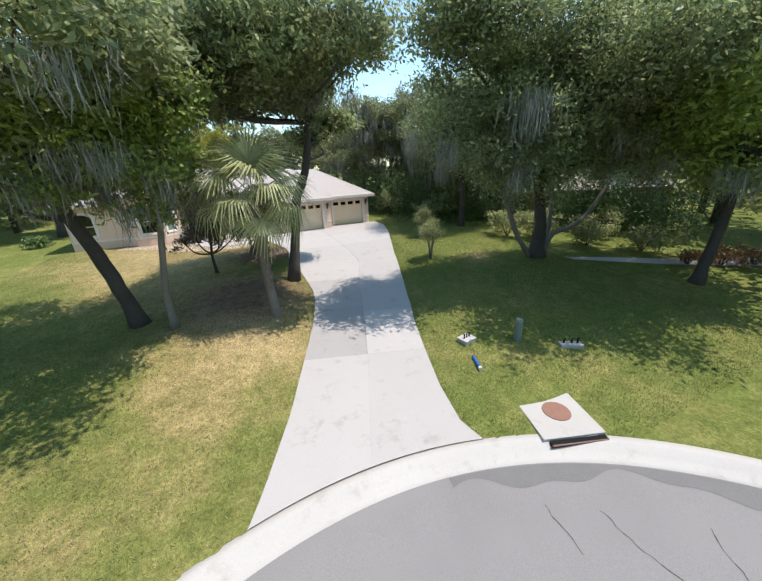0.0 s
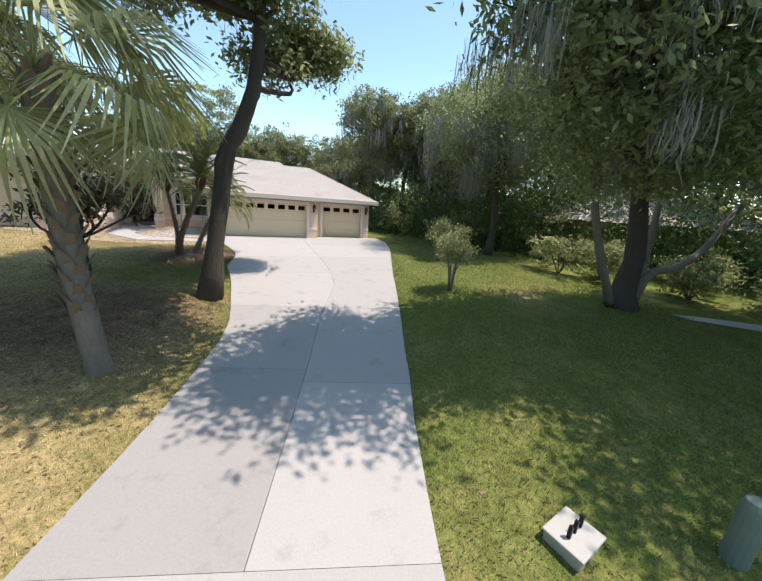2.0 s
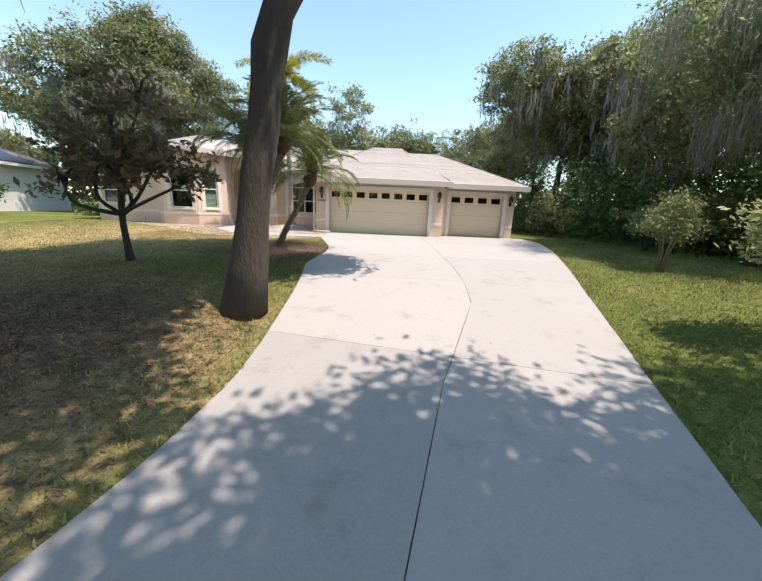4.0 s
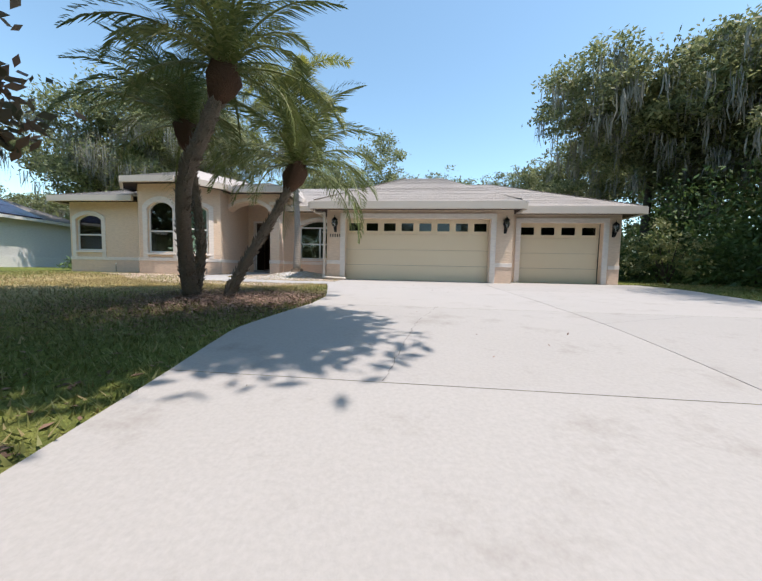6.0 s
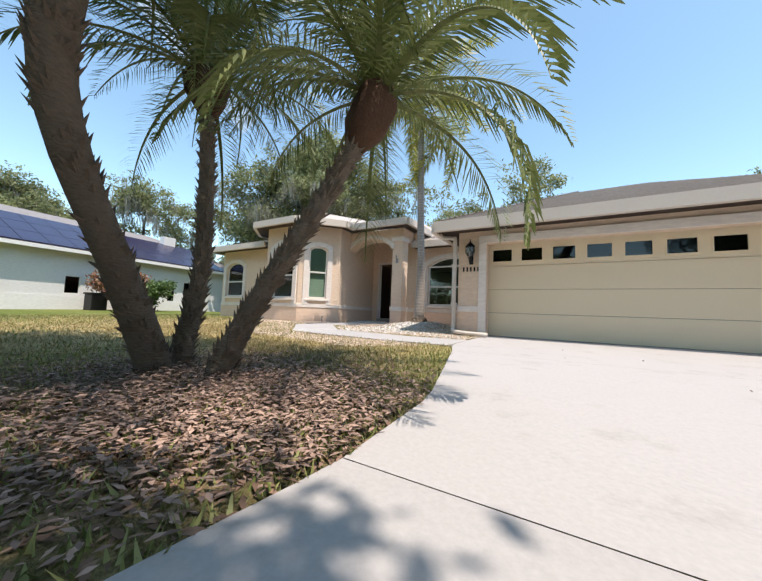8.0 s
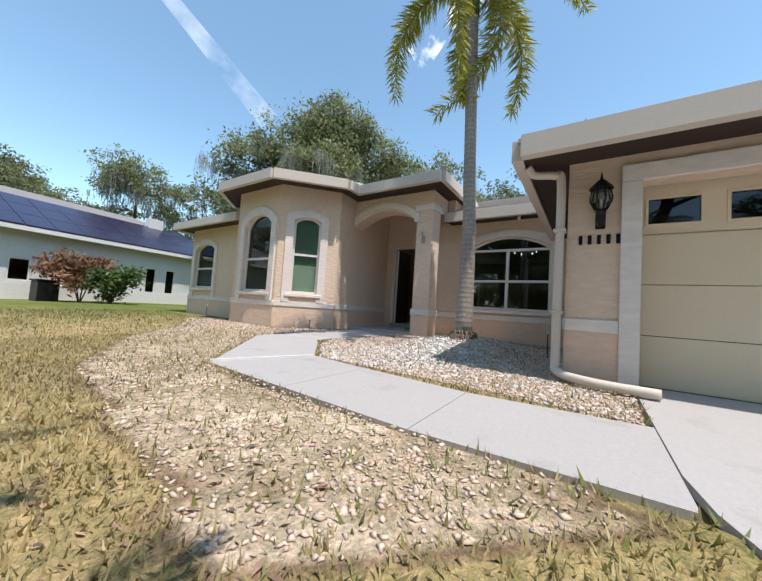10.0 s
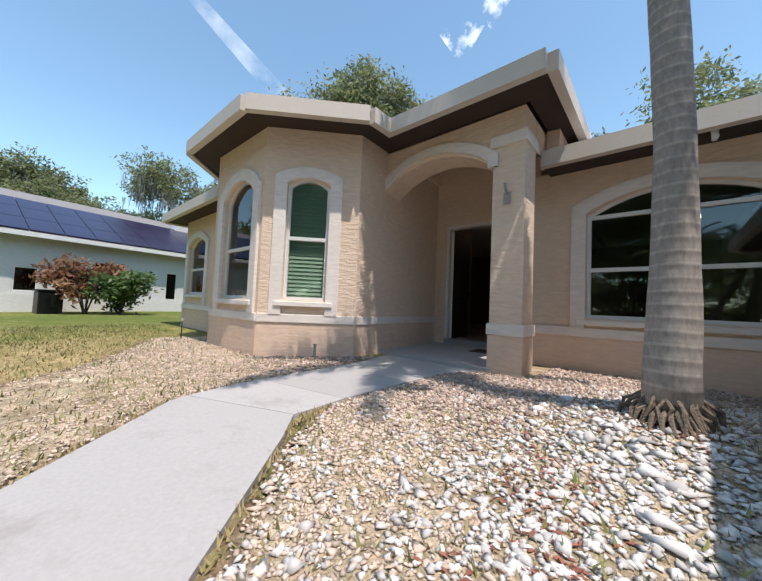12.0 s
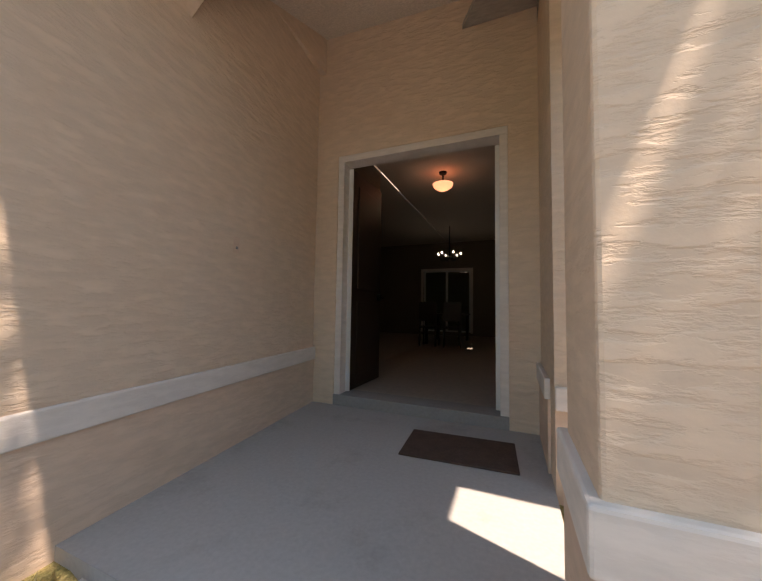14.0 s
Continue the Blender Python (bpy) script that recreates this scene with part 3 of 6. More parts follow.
def wall(name, p0, turn, L, z0, z1, openings=(), mat=None, label="peach stucco house wall", band=True, bandskip=(), base=True):
    """A house wall standing from p0, with its raised cream band and its darker base."""
    ob = part(name, wall_bm(L, z0, z1, openings), mat or M_WALL, m=pose(p0[0], p0[1], 0, 0, 0, turn))
    setting(ob, label, "wall")
    if band:
        at = 0.0
        spans = []
        for s, e in sorted(bandskip):
            if s > at:
                spans.append((at, s))
            at = e
        if at < L:
            spans.append((at, L))
        for s, e in spans:
            part("band", boxes((s, e, -0.035, 0.0, 0.53, 0.66), bev=0.008), M_TRIM, ob, "raised cream band")
            part("base", boxes((s, e, -0.016, 0.0, z0, 0.53)), M_BASE, ob, "darker peach base")
    return ob


def ring_frame(bm, u0, u1, zb, zs, rise, w, y0, y1, bottom=True):
    """A band of width w inside an opening's outline."""
    o = [(u0, zb)] + arch_line(u0, u1, zs, rise) + [(u1, zb)]
    s = (u1 - u0 - 2 * w) / (u1 - u0)
    inn = [(u0 + w, zb + (w if bottom else 0))] + arch_line(u0 + w, u1 - w, zs - (0 if rise else w), max(rise * s, 0) if rise else 0) + [(u1 - w, zb + (w if bottom else 0))]
    if rise:
        inn = [inn[0]] + [(u, z - w * 0.6) for u, z in inn[1:-1]] + [inn[-1]]
    k = len(o)
    F = [bm.verts.new((u, y0, z)) for u, z in o]
    G = [bm.verts.new((u, y0, z)) for u, z in inn]
    FB = [bm.verts.new((u, y1, z)) for u, z in o]
    GB = [bm.verts.new((u, y1, z)) for u, z in inn]
    n = k if bottom else k - 1
    for i in range(n):
        j = (i + 1) % k
        bm.faces.new((F[i], F[j], G[j], G[i]))
        bm.faces.new((FB[j], FB[i], GB[i], GB[j]))
        bm.faces.new((F[j], F[i], FB[i], FB[j]))
        bm.faces.new((G[i], G[j], GB[j], GB[i]))
    bmesh.ops.recalc_face_normals(bm, faces=bm.faces)
    return bm


def pane_bm(u0, u1, zb, zs, rise, y):
    bm = bmesh.new()
    slab_profile(bm, [(u0, zb)] + arch_line(u0, u1, zs, rise) + [(u1, zb)], y, y + 0.006)
    return bm


def window(name, p0, turn, u0, u1, zb, zs, rise, label, sash=(), mull=(), trim=0.17, blind=False, transom=None, sill=True, glass=None):
    """A window in a wall: stucco surround, white frame, sash bars, panes, blind."""
    w = thing(name, label, "window", (p0[0], p0[1], 0), turn, kind="structure")
    bm = bmesh.new()
    ring_frame(bm, u0 - trim, u1 + trim, 0.655 if 0.7 < zb < 1.2 else zb - 0.02, zs + trim * 0.75, rise * 1.05 if rise else 0, trim - 0.004, -0.045, 0.0, bottom=False)
    part("surround", bm, M_TRIM, w, "raised cream stucco surround")
    if sill:
        part("window_sill", boxes((u0 - trim * 0.6, u1 + trim * 0.6, -0.07, 0.04, zb - 0.10, zb - 0.022), bev=0.01), M_TRIM, w, "cream stucco sill")
    bm = bmesh.new()
    ring_frame(bm, u0, u1, zb, zs, rise, 0.05, 0.06, 0.13)
    part("window_frame", bm, M_WHITE, w, "white window frame")
    for z in sash:
        part("sash_rail", boxes((u0 + 0.03, u1 - 0.03, 0.055, 0.12, z - 0.028, z + 0.028), bev=0.004), M_WHITE, w)
    for u, za, zc in mull:
        part("mullion", boxes((u - 0.035, u + 0.035, 0.05, 0.125, za, zc), bev=0.004), M_WHITE, w)
    g = part("pane", pane_bm(u0 + 0.03, u1 - 0.03, zb + 0.03, zs - (0 if rise else 0.03), rise * 0.95 if rise else 0, 0.095), glass or M_GLASS, w)
    g.visible_shadow = False
    if blind:
        k = int((zs + rise * 0.6 - zb) / 0.064)
        for i in range(k):
            z = zb + 0.05 + i * 0.064
            bm = boxes((u0 + 0.05, u1 - 0.05, -0.032, 0.032, -0.004, 0.004))
            part("blind_slat", bm, M_BLIND, w, m=pose(0, 0.15, z, 74))
    return w


# garage front, with the wide door
GD_Y, GF_Y = 0.0, -0.28
wall("wall_garage_front", (-3.06, GF_Y), 0, 6.18, -0.1, 2.42, [(0.645, 5.455, -0.1, 2.09, 0)], bandskip=[(0.475, 5.63)])
wall("wall_garage_side", (-3.06, 3.75), -90, 3.82, -0.1, 2.5)
wall("wall_garage_step", (3.12, -0.08), 90, 0.63, -0.1, 2.42, band=False)
wall("wall_single_front", (3.12, 0.55), 0, 3.75, -0.1, 2.42, [(0.484, 3.184, -0.1, 2.09, 0)], bandskip=[(0.0, 3.38)])
wall("wall_east", (6.87, 0.75), 90, 13.8, -0.1, 2.42)


def garage_door(x0, x1, y, lights, front):
    d = thing("garage_door", "cream sectional garage door with a row of dark lights, closed", "garage door", (x0, y, 0.0))
    W = x1 - x0
    H = 2.13 / 4
    n = lights
    cell = W / n
    for i in range(4):
        z0, z1 = i * H + (0.012 if i == 0 else 0.003), (i + 1) * H - 0.003
        if i < 3:
            part("panel", boxes((0.0, W, 0.0, 0.045, z0, z1), bev=0.006), M_GARAGE, d)
        else:
            ops = [(k * cell + cell * 0.16, (k + 1) * cell - cell * 0.16, z0 + 0.10, z1 - 0.15, 0) for k in range(n)]
            bm = wall_bm(W, z0, z1, ops, 0.045)
            part("panel", bm, M_GARAGE, d)
            for u0, u1, a, b, _ in ops:
                bm = bmesh.new()
                ring_frame(bm, u0 - 0.02, u1 + 0.02, a - 0.02, b + 0.02, 0, 0.025, -0.012, 0.012)
                lt = part("light_frame", bm, M_GARAGE, d)
                part("pane", boxes((u0, u1, 0.02, 0.026, a, b)), M_DGLASS, d, "dark door light")
    part("seal", boxes((0, W, 0.0, 0.04, 0.0, 0.012)), M_BLACK, d, "black rubber seal")
    # cream surround on the wall round the opening
    s = thing("garage_surround", "raised cream stucco surround of a garage door", "trim", (x0, front, 0), kind="structure")
    part("jamb", boxes((-0.145, 0.022, -0.05, 0.0, -0.05, 2.088), bev=0.008), M_TRIM, s)
    part("jamb", boxes((W - 0.022, W + 0.145, -0.05, 0.0, -0.05, 2.088), bev=0.008), M_TRIM, s)
    part("head", boxes((-0.145, W + 0.145, -0.05, 0.0, 2.09, 2.26), bev=0.008), M_TRIM, s)
    return d


garage_door(-2.44, 2.44, GD_Y, 8, GF_Y)
garage_door(3.584, 6.324, 0.83, 4, 0.55)
# black sheet added behind the doors as the garage's darkness
part("garage_back", boxes((-2.86, 6.6, 1.3, 1.4, -0.1, 2.4)), M_BLACK)
setting(bpy.data.objects["garage_back"], "black sheet for the unlit inside of the closed garage", "wall")

# dining wall
DY = 3.75
wall("wall_dining", (-6.4, DY), 0, 3.34, -0.1, 3.05, [(0.88, 2.80, 0.80, 2.30, 0.30)])
window("window_1", (-6.4, DY), 0, 0.88, 2.80, 0.80, 2.30, 0.30, "wide white window with an arched light over two sashes",
       sash=(1.5, 2.27), mull=((1.84, 0.83, 2.27),), trim=0.19)
wall("wall_entry_right", (-6.4, 4.6), -90, 0.645, -0.1, 3.55)
# entry
wall("wall_entry", (-8.7, 4.6), 0, 2.3, 0.05, 4.1, [(0.38, 2.06, 0.05, 2.69, 0)], bandskip=[(0.0, 2.3)], label="shaded peach stucco wall round the front door")
wall("wall_porch_left", (-8.32, 1.825), 95.3, 2.78, -0.1, 3.66, label="peach stucco porch wall, shaded")
set_upper = part("wall_porch_upper", boxes((-8.78, -8.5, 3.1, 4.6, 3.66, 4.1)), M_WALL)
setting(set_upper, "upper stucco wall of the porch", "wall")
# bay
BAY = 0.74
d45 = math.hypot(1.02, 1.085)
ang = math.degrees(math.atan2(0.98, 0.92))
wall("wall_bay_right", (-9.34, BAY), ang, d45, -0.1, 3.6, [(0.36, 1.02, 0.88, 2.68, 0.14)])
window("window_2", (-9.34, BAY), ang, 0.36, 1.02, 0.88, 2.68, 0.14, "narrow arched window with a green blind", sash=(1.85,), blind=True, trim=0.19, glass=M_CLEAR)
wall("wall_bay_front", (-11.1, BAY), 0, 1.76, -0.1, 3.6, [(0.38, 1.49, 0.87, 2.58, 0.34)])
window("window_3", (-11.1, BAY), 0, 0.38, 1.49, 0.87, 2.58, 0.34, "tall arched window with dark panes", sash=(1.72,), trim=0.19)
wall("wall_bay_left", (-11.85, 1.47), -45, 1.05, -0.1, 3.6)
wall("wall_wing", (-15.1, 1.47), 0, 3.27, -0.1, 3.05, [(0.3, 1.55, 0.95, 2.25, 0.25)])
window("window_4", (-15.1, 1.47), 0, 0.3, 1.55, 0.95, 2.25, 0.25, "arched window with white frame", sash=(1.62,), trim=0.17)
wall("wall_west", (-15.1, 13.0), -90, 11.32, -0.1, 3.05)
wall("wall_north", (7.07, 14.5), 180, 22.17, -0.1, 3.05)

# porch column, arch and ceiling
col = thing("porch_column", "square peach stucco column with a cream band", "column", (-6.235, 2.75, 0))
part("shaft", boxes((-0.215, 0.215, -0.215, 0.215, 0.0, 3.12), bev=0.012), M_WALL, col)
part("band", boxes((-0.245, 0.245, -0.245, 0.245, 0.53, 0.68), bev=0.01), M_TRIM, col, "raised cream band")
part("base", boxes((-0.228, 0.228, -0.228, 0.228, -0.1, 0.53), bev=0.008), M_BASE, col)
part("capital", boxes((-0.245, 0.245, -0.258, 0.245, 3.08, 3.235), bev=0.01), M_TRIM, col, "cream capital")
ob = part("wall_porch_arch", wall_bm(2.475, 2.6, 3.56, [(0.02, 2.1, 2.6, 2.80, 0.40)], 0.45), M_WALL, m=pose(-8.5, 2.53, 0))
setting(ob, "stucco beam with a low arch over the porch", "wall")
bm = bmesh.new()
ring_frame(bm, -0.04, 2.13, 2.82, 3.0, 0.40, 0.14, -0.04, 0.0, bottom=False)
part("arch_moulding", bm, M_TRIM, ob, "cream arch moulding")
ob = part("wall_porch_side", wall_bm(0.75, 3.12, 3.56, (), 0.4), M_WALL, m=pose(-6.022, 2.985, 0, 0, 0, 90))
setting(ob, "stucco beam from the column to the house", "wall")
bm = bmesh.new()
q = [bm.verts.new(p) for p in ((-8.6, 2.985, 3.36), (-6.38, 2.985, 3.36), (-6.38, 4.6, 3.93), (-7.0, 4.6, 3.98), (-8.66, 4.6, 4.06))]
bm.faces.new(q)
q2 = [bm.verts.new((v.co.x, v.co.y, v.co.z + 0.06)) for v in q]
bm.faces.new(q2[::-1])
for i in range(5):
    bm.faces.new((q[i], q[(i + 1) % 5], q2[(i + 1) % 5], q2[i]))
setting(part("porch_ceiling", bm, M_CEIL), "cream sloping porch ceiling", "ceiling")

# ---- roofs ----


def eave(name, pts, over_in, z, closed=False, fh=0.2):
    """Soffit and fascia along an eave's outline; over_in: the matching points on the wall."""
    bm = bmesh.new()
    o = [bm.verts.new((x, y, z)) for x, y in pts]
    i = [bm.verts.new((x, y, z + 0.02)) for x, y in over_in]
    for k in range(len(pts) - 1):
        c = (o[k], o[k + 1], i[k + 1], i[k])
        bm.faces.new(c if pts[k] != pts[k + 1] else c[1:])
    s = part("soffit_" + name, bm, M_SOFFIT)
    setting(s, "dark brown soffit under the eaves", "soffit")
    bm = bmesh.new()
    for k in range(len(pts) - 1):
        a, b = Vector(pts[k]), Vector(pts[k + 1])
        if (b - a).length < 1e-4:
            continue
        d = (b - a).normalized()
        nrm = Vector((d.y, -d.x))
        w = 0.11
        a2, b2 = a - d * 0.0, b + d * 0.0
        vs = [(a2, z - 0.03 - 0.003 * (k % 2)), (b2, z - 0.03 - 0.003 * (k % 2)), (b2, z + fh), (a2, z + fh)]
        lo = [bm.verts.new((p.x, p.y, h)) for p, h in vs]
        hi = [bm.verts.new((p.x + nrm.x * w, p.y + nrm.y * w, h)) for p, h in vs]
        bm.faces.new(lo)
        bm.faces.new(hi[::-1])
        for m in range(4):
            bm.faces.new((lo[(m + 1) % 4], lo[m], hi[m], hi[(m + 1) % 4]))
    bmesh.ops.recalc_face_normals(bm, faces=bm.faces)
    f = part("fascia_" + name, bm, M_FASCIA)
    setting(f, "pale painted fascia board and gutter", "fascia")


def roof(name, faces):
    """A roof from slopes given by their corners, each with courses of shingles laid as low steps."""
    bm = bmesh.new()
    for f in faces:
        n = (Vector(f[1]) - Vector(f[0])).cross(Vector(f[2]) - Vector(f[1])).normalized()
        hi = [bm.verts.new(p) for p in f]
        lo = [bm.verts.new(Vector(p) - Vector((0, 0, 0.05))) for p in f]
        bm.faces.new(hi)
        bm.faces.new(lo[::-1])
        for k in range(len(f)):
            bm.faces.new((hi[k], lo[k], lo[(k + 1) % len(f)], hi[(k + 1) % len(f)]))
    bmesh.ops.recalc_face_normals(bm, faces=bm.faces)
    r = part(name, bm, M_ROOF)
    setting(r, "pale grey shingle hip roof", "roof")
    # courses
    rng = random.Random(len(name))
    V = []
    for f in faces:
        P = [Vector(p) for p in f]
        zs = [p.z for p in P]
        zlo, zhi = min(zs), max(zs)
        e = (P[1] - P[0]).normalized()
        nrm = (P[1] - P[0]).cross(P[-1] - P[0]).normalized()
        if nrm.z < 0:
            nrm = -nrm
        rise = 0.055
        z = zlo + rise
        while z < zhi - 0.02:
            xs = []
            for k in range(len(P)):
                p, q = P[k], P[(k + 1) % len(P)]
                if (p.z - z) * (q.z - z) < 0:
                    xs.append(p + (q - p) * ((z - p.z) / (q.z - p.z)))
            if len(xs) == 2:
                p, q = xs
                up = nrm * rng.uniform(0.008, 0.014)
                back = Vector((0, 0, 0))
                V += [p + up, q + up, q - nrm * 0.002, p - nrm * 0.002]
                slope = nrm.cross(e).normalized()
                if slope.z < 0:
                    slope = -slope
                V += [p + up, q + up, q + slope * 0.12, p + slope * 0.12]
            z += rise
    soup("shingle_course", np.array([tuple(v) for v in V]), 4, M_ROOF, r)
    return r


GE = 2.36   # garage eave
GT = GE + 0.2
XL, XR, YF, YS = -3.48, 7.28, -0.72, 0.12
eave("garage", [(XL, 3.3), (XL, YF), (3.3, YF), (3.3, YS), (XR, YS), (XR, 14.9)],
     [(-3.06, 3.3), (-3.06, GF_Y), (3.12, GF_Y), (3.12, 0.55), (6.87, 0.55), (6.87, 14.5)], GE)
pit = 0.40
RZ = 4.95


def up(d):
    return GT + d * pit


roof("roof_garage", [
    [(XL - 0.04, YF - 0.04, GT), (3.34, YF - 0.04, GT), (1.2, 5.2, up(5.9)), (-0.6, 5.2, up(5.9)), ],
    [(3.34, YS - 0.04, GT), (XR + 0.04, YS - 0.04, GT), (3.6, 5.9, 4.78), (0.9, 5.9, 4.78)],
    [(3.34, YF - 0.04, GT), (3.34, YS, GT), (1.0, 5.6, 4.8)],
    [(XR + 0.04, YS - 0.04, GT), (XR + 0.04, 14.9, GT), (3.6, 9.5, 4.9), (3.6, 5.9, 4.78)],
    [(XL - 0.04, 6.5, GT + 0.2), (XL - 0.04, YF - 0.04, GT), (-0.6, 5.2, up(5.9)), (-0.6, 8.0, 5.0)],
])
ME = 3.0    # main eave
eave("dining", [(-6.01, 3.28), (-3.4, 3.28)], [(-6.01, 3.77), (-3.06, 3.77)], ME - 0.02)
eave("wing", [(-15.5, 13.0), (-15.5, 1.02), (-11.6, 1.02)], [(-15.1, 13.0), (-15.1, 1.47), (-11.6, 1.47)], ME)
MT = ME + 0.2
roof("roof_main", [
    [(-6.5, 3.24, MT), (-2.6, 3.24, MT), (-0.6, 8.4, 5.25), (-8.5, 8.4, 5.25)],
    [(-15.54, 0.98, MT), (-10.5, 0.98, MT), (-8.5, 8.4, 5.25), (-10.8, 6.6, 5.1)],
    [(-15.54, 13.4, MT), (-15.54, 0.98, MT), (-10.8, 6.6, 5.1), (-10.8, 8.4, 5.2)],
    [(XR, 14.9, GT), (-15.54, 14.9, MT), (-8.5, 8.4, 5.25), (3.6, 9.5, 4.9)],
    [(-10.8, 6.6, 5.1), (-8.5, 8.4, 5.25), (-15.54, 14.9, MT)],
])
EE = 3.56   # entry and bay eave
bay_o = [(-12.35, 1.9), (-12.35, 1.35), (-11.36, 0.32), (-9.16, 0.32), (-7.96, 1.6), (-7.96, 2.06), (-5.66, 2.06), (-5.66, 4.4)]
bay_i = [(-11.85, 1.9), (-11.85, 1.47), (-11.1, BAY), (-9.34, BAY), (-8.32, 1.825), (-8.36, 2.53), (-5.98, 2.53), (-5.98, 4.4)]
eave("entry", bay_o, bay_i, EE, fh=0.2)
ET = EE + 0.2
ap = (-10.2, 3.0, 4.78)
ap2 = (-10.2, 7.0, 4.95)
er1, er2 = (-6.85, 3.6, 4.3), (-6.85, 8.0, 4.9)
roof("roof_entry", [
    [(-11.38, 0.28, ET), (-9.14, 0.28, ET), ap],
    [(-9.14, 0.28, ET), (-7.92, 1.58, ET), (-7.92, 2.08, ET), (-8.3, 4.4, 4.5), ap],
    [ap, (-8.3, 4.4, 4.5), ap2],
    [(-12.4, 1.33, ET), (-11.38, 0.28, ET), ap],
    [(-12.4, 7.0, ET), (-12.4, 1.33, ET), ap, ap2],
    [(-7.92, 2.08, ET), (-5.58, 2.08, ET), er1],
    [(-5.58, 2.08, ET), (-5.58, 6.0, ET), er2, er1],
    [(-8.3, 4.4, 4.5), (-7.92, 2.08, ET), er1, er2],
])
# wall above the main eave, behind the porch side
ob = part("wall_entry_side", boxes((-6.0, -5.82, 3.42, 5.0, 3.22, 3.58)), M_WALL)
setting(ob, "stucco wall over the dining roof", "wall")

# ---- trees ----


def leaf_quads(C, size, rs, flat=0.0):
    """Diamond leaves at the points C, turned at random."""
    n = len(C)
    up_ = rs.normal(size=(n, 3)) * 0.62 + (0.22, -0.26, 0.55)
    d = np.cross(up_, rs.normal(size=(n, 3)))
    d /= np.linalg.norm(d, axis=1, keepdims=True)
    e = np.cross(d, up_)
    e /= np.linalg.norm(e, axis=1, keepdims=True)
    s = size * rs.uniform(0.6, 1.3, (n, 1))
    return np.stack([C - d * s, C + e * s * 0.42, C + d * s, C - e * s * 0.42], 1).reshape(-1, 3)


def crown_points(lobes, n, rs, clump=0.42):
    """Leaf places: small clumps sown over uneven lobes, denser to the outside, with gaps."""
    vol = np.array([max(l[3] * l[4] * l[5], 0.01) ** 0.75 for l in lobes])
    out = []
    for l, share in zip(lobes, vol / vol.sum()):
        k = max(int(n * share), 700 if n > 20000 else 20)
        m = max(k // 44, 4)
        u = rs.normal(size=(m, 3))
        u /= np.linalg.norm(u, axis=1, keepdims=True)
        r = rs.uniform(0.25, 1.0, (m, 1)) ** 0.45
        r *= 1 + 0.28 * np.sin(u[:, :1] * 5 + l[0]) * np.cos(u[:, 1:2] * 4 + l[1])
        c = np.array(l[:3]) + u * r * np.array(l[3:6])
        p = np.repeat(c, 44, 0) + rs.normal(size=(m * 44, 3)) * clump * np.array((1, 1, 0.6))
        out.append(p)
    return np.concatenate(out)


def moss_strips(P, rs, length=0.9, width=0.014, per=12):
    """Hanging grey moss: tapered strands in bunches."""
    n = len(P) * per
    top = np.repeat(P, per, 0) + rs.normal(size=(n, 3)) * (0.16, 0.16, 0.1)
    a = rs.uniform(0, math.tau, n)
    w = np.stack([np.cos(a), np.sin(a), np.zeros(n)], 1) * width * rs.uniform(0.4, 1.2, (n, 1))
    L = length * rs.uniform(0.3, 1.2, (n, 1))
    mid = top + np.concatenate([rs.normal(size=(n, 2)) * 0.05, -L * 0.55], 1)
    end = top + np.concatenate([rs.normal(size=(n, 2)) * 0.08, -L], 1)
    return np.stack([top - w * 0.5, top + w * 0.5, mid + w, mid - w, mid - w, mid + w, end + w * 0.15, end - w * 0.15], 1).reshape(-1, 3)


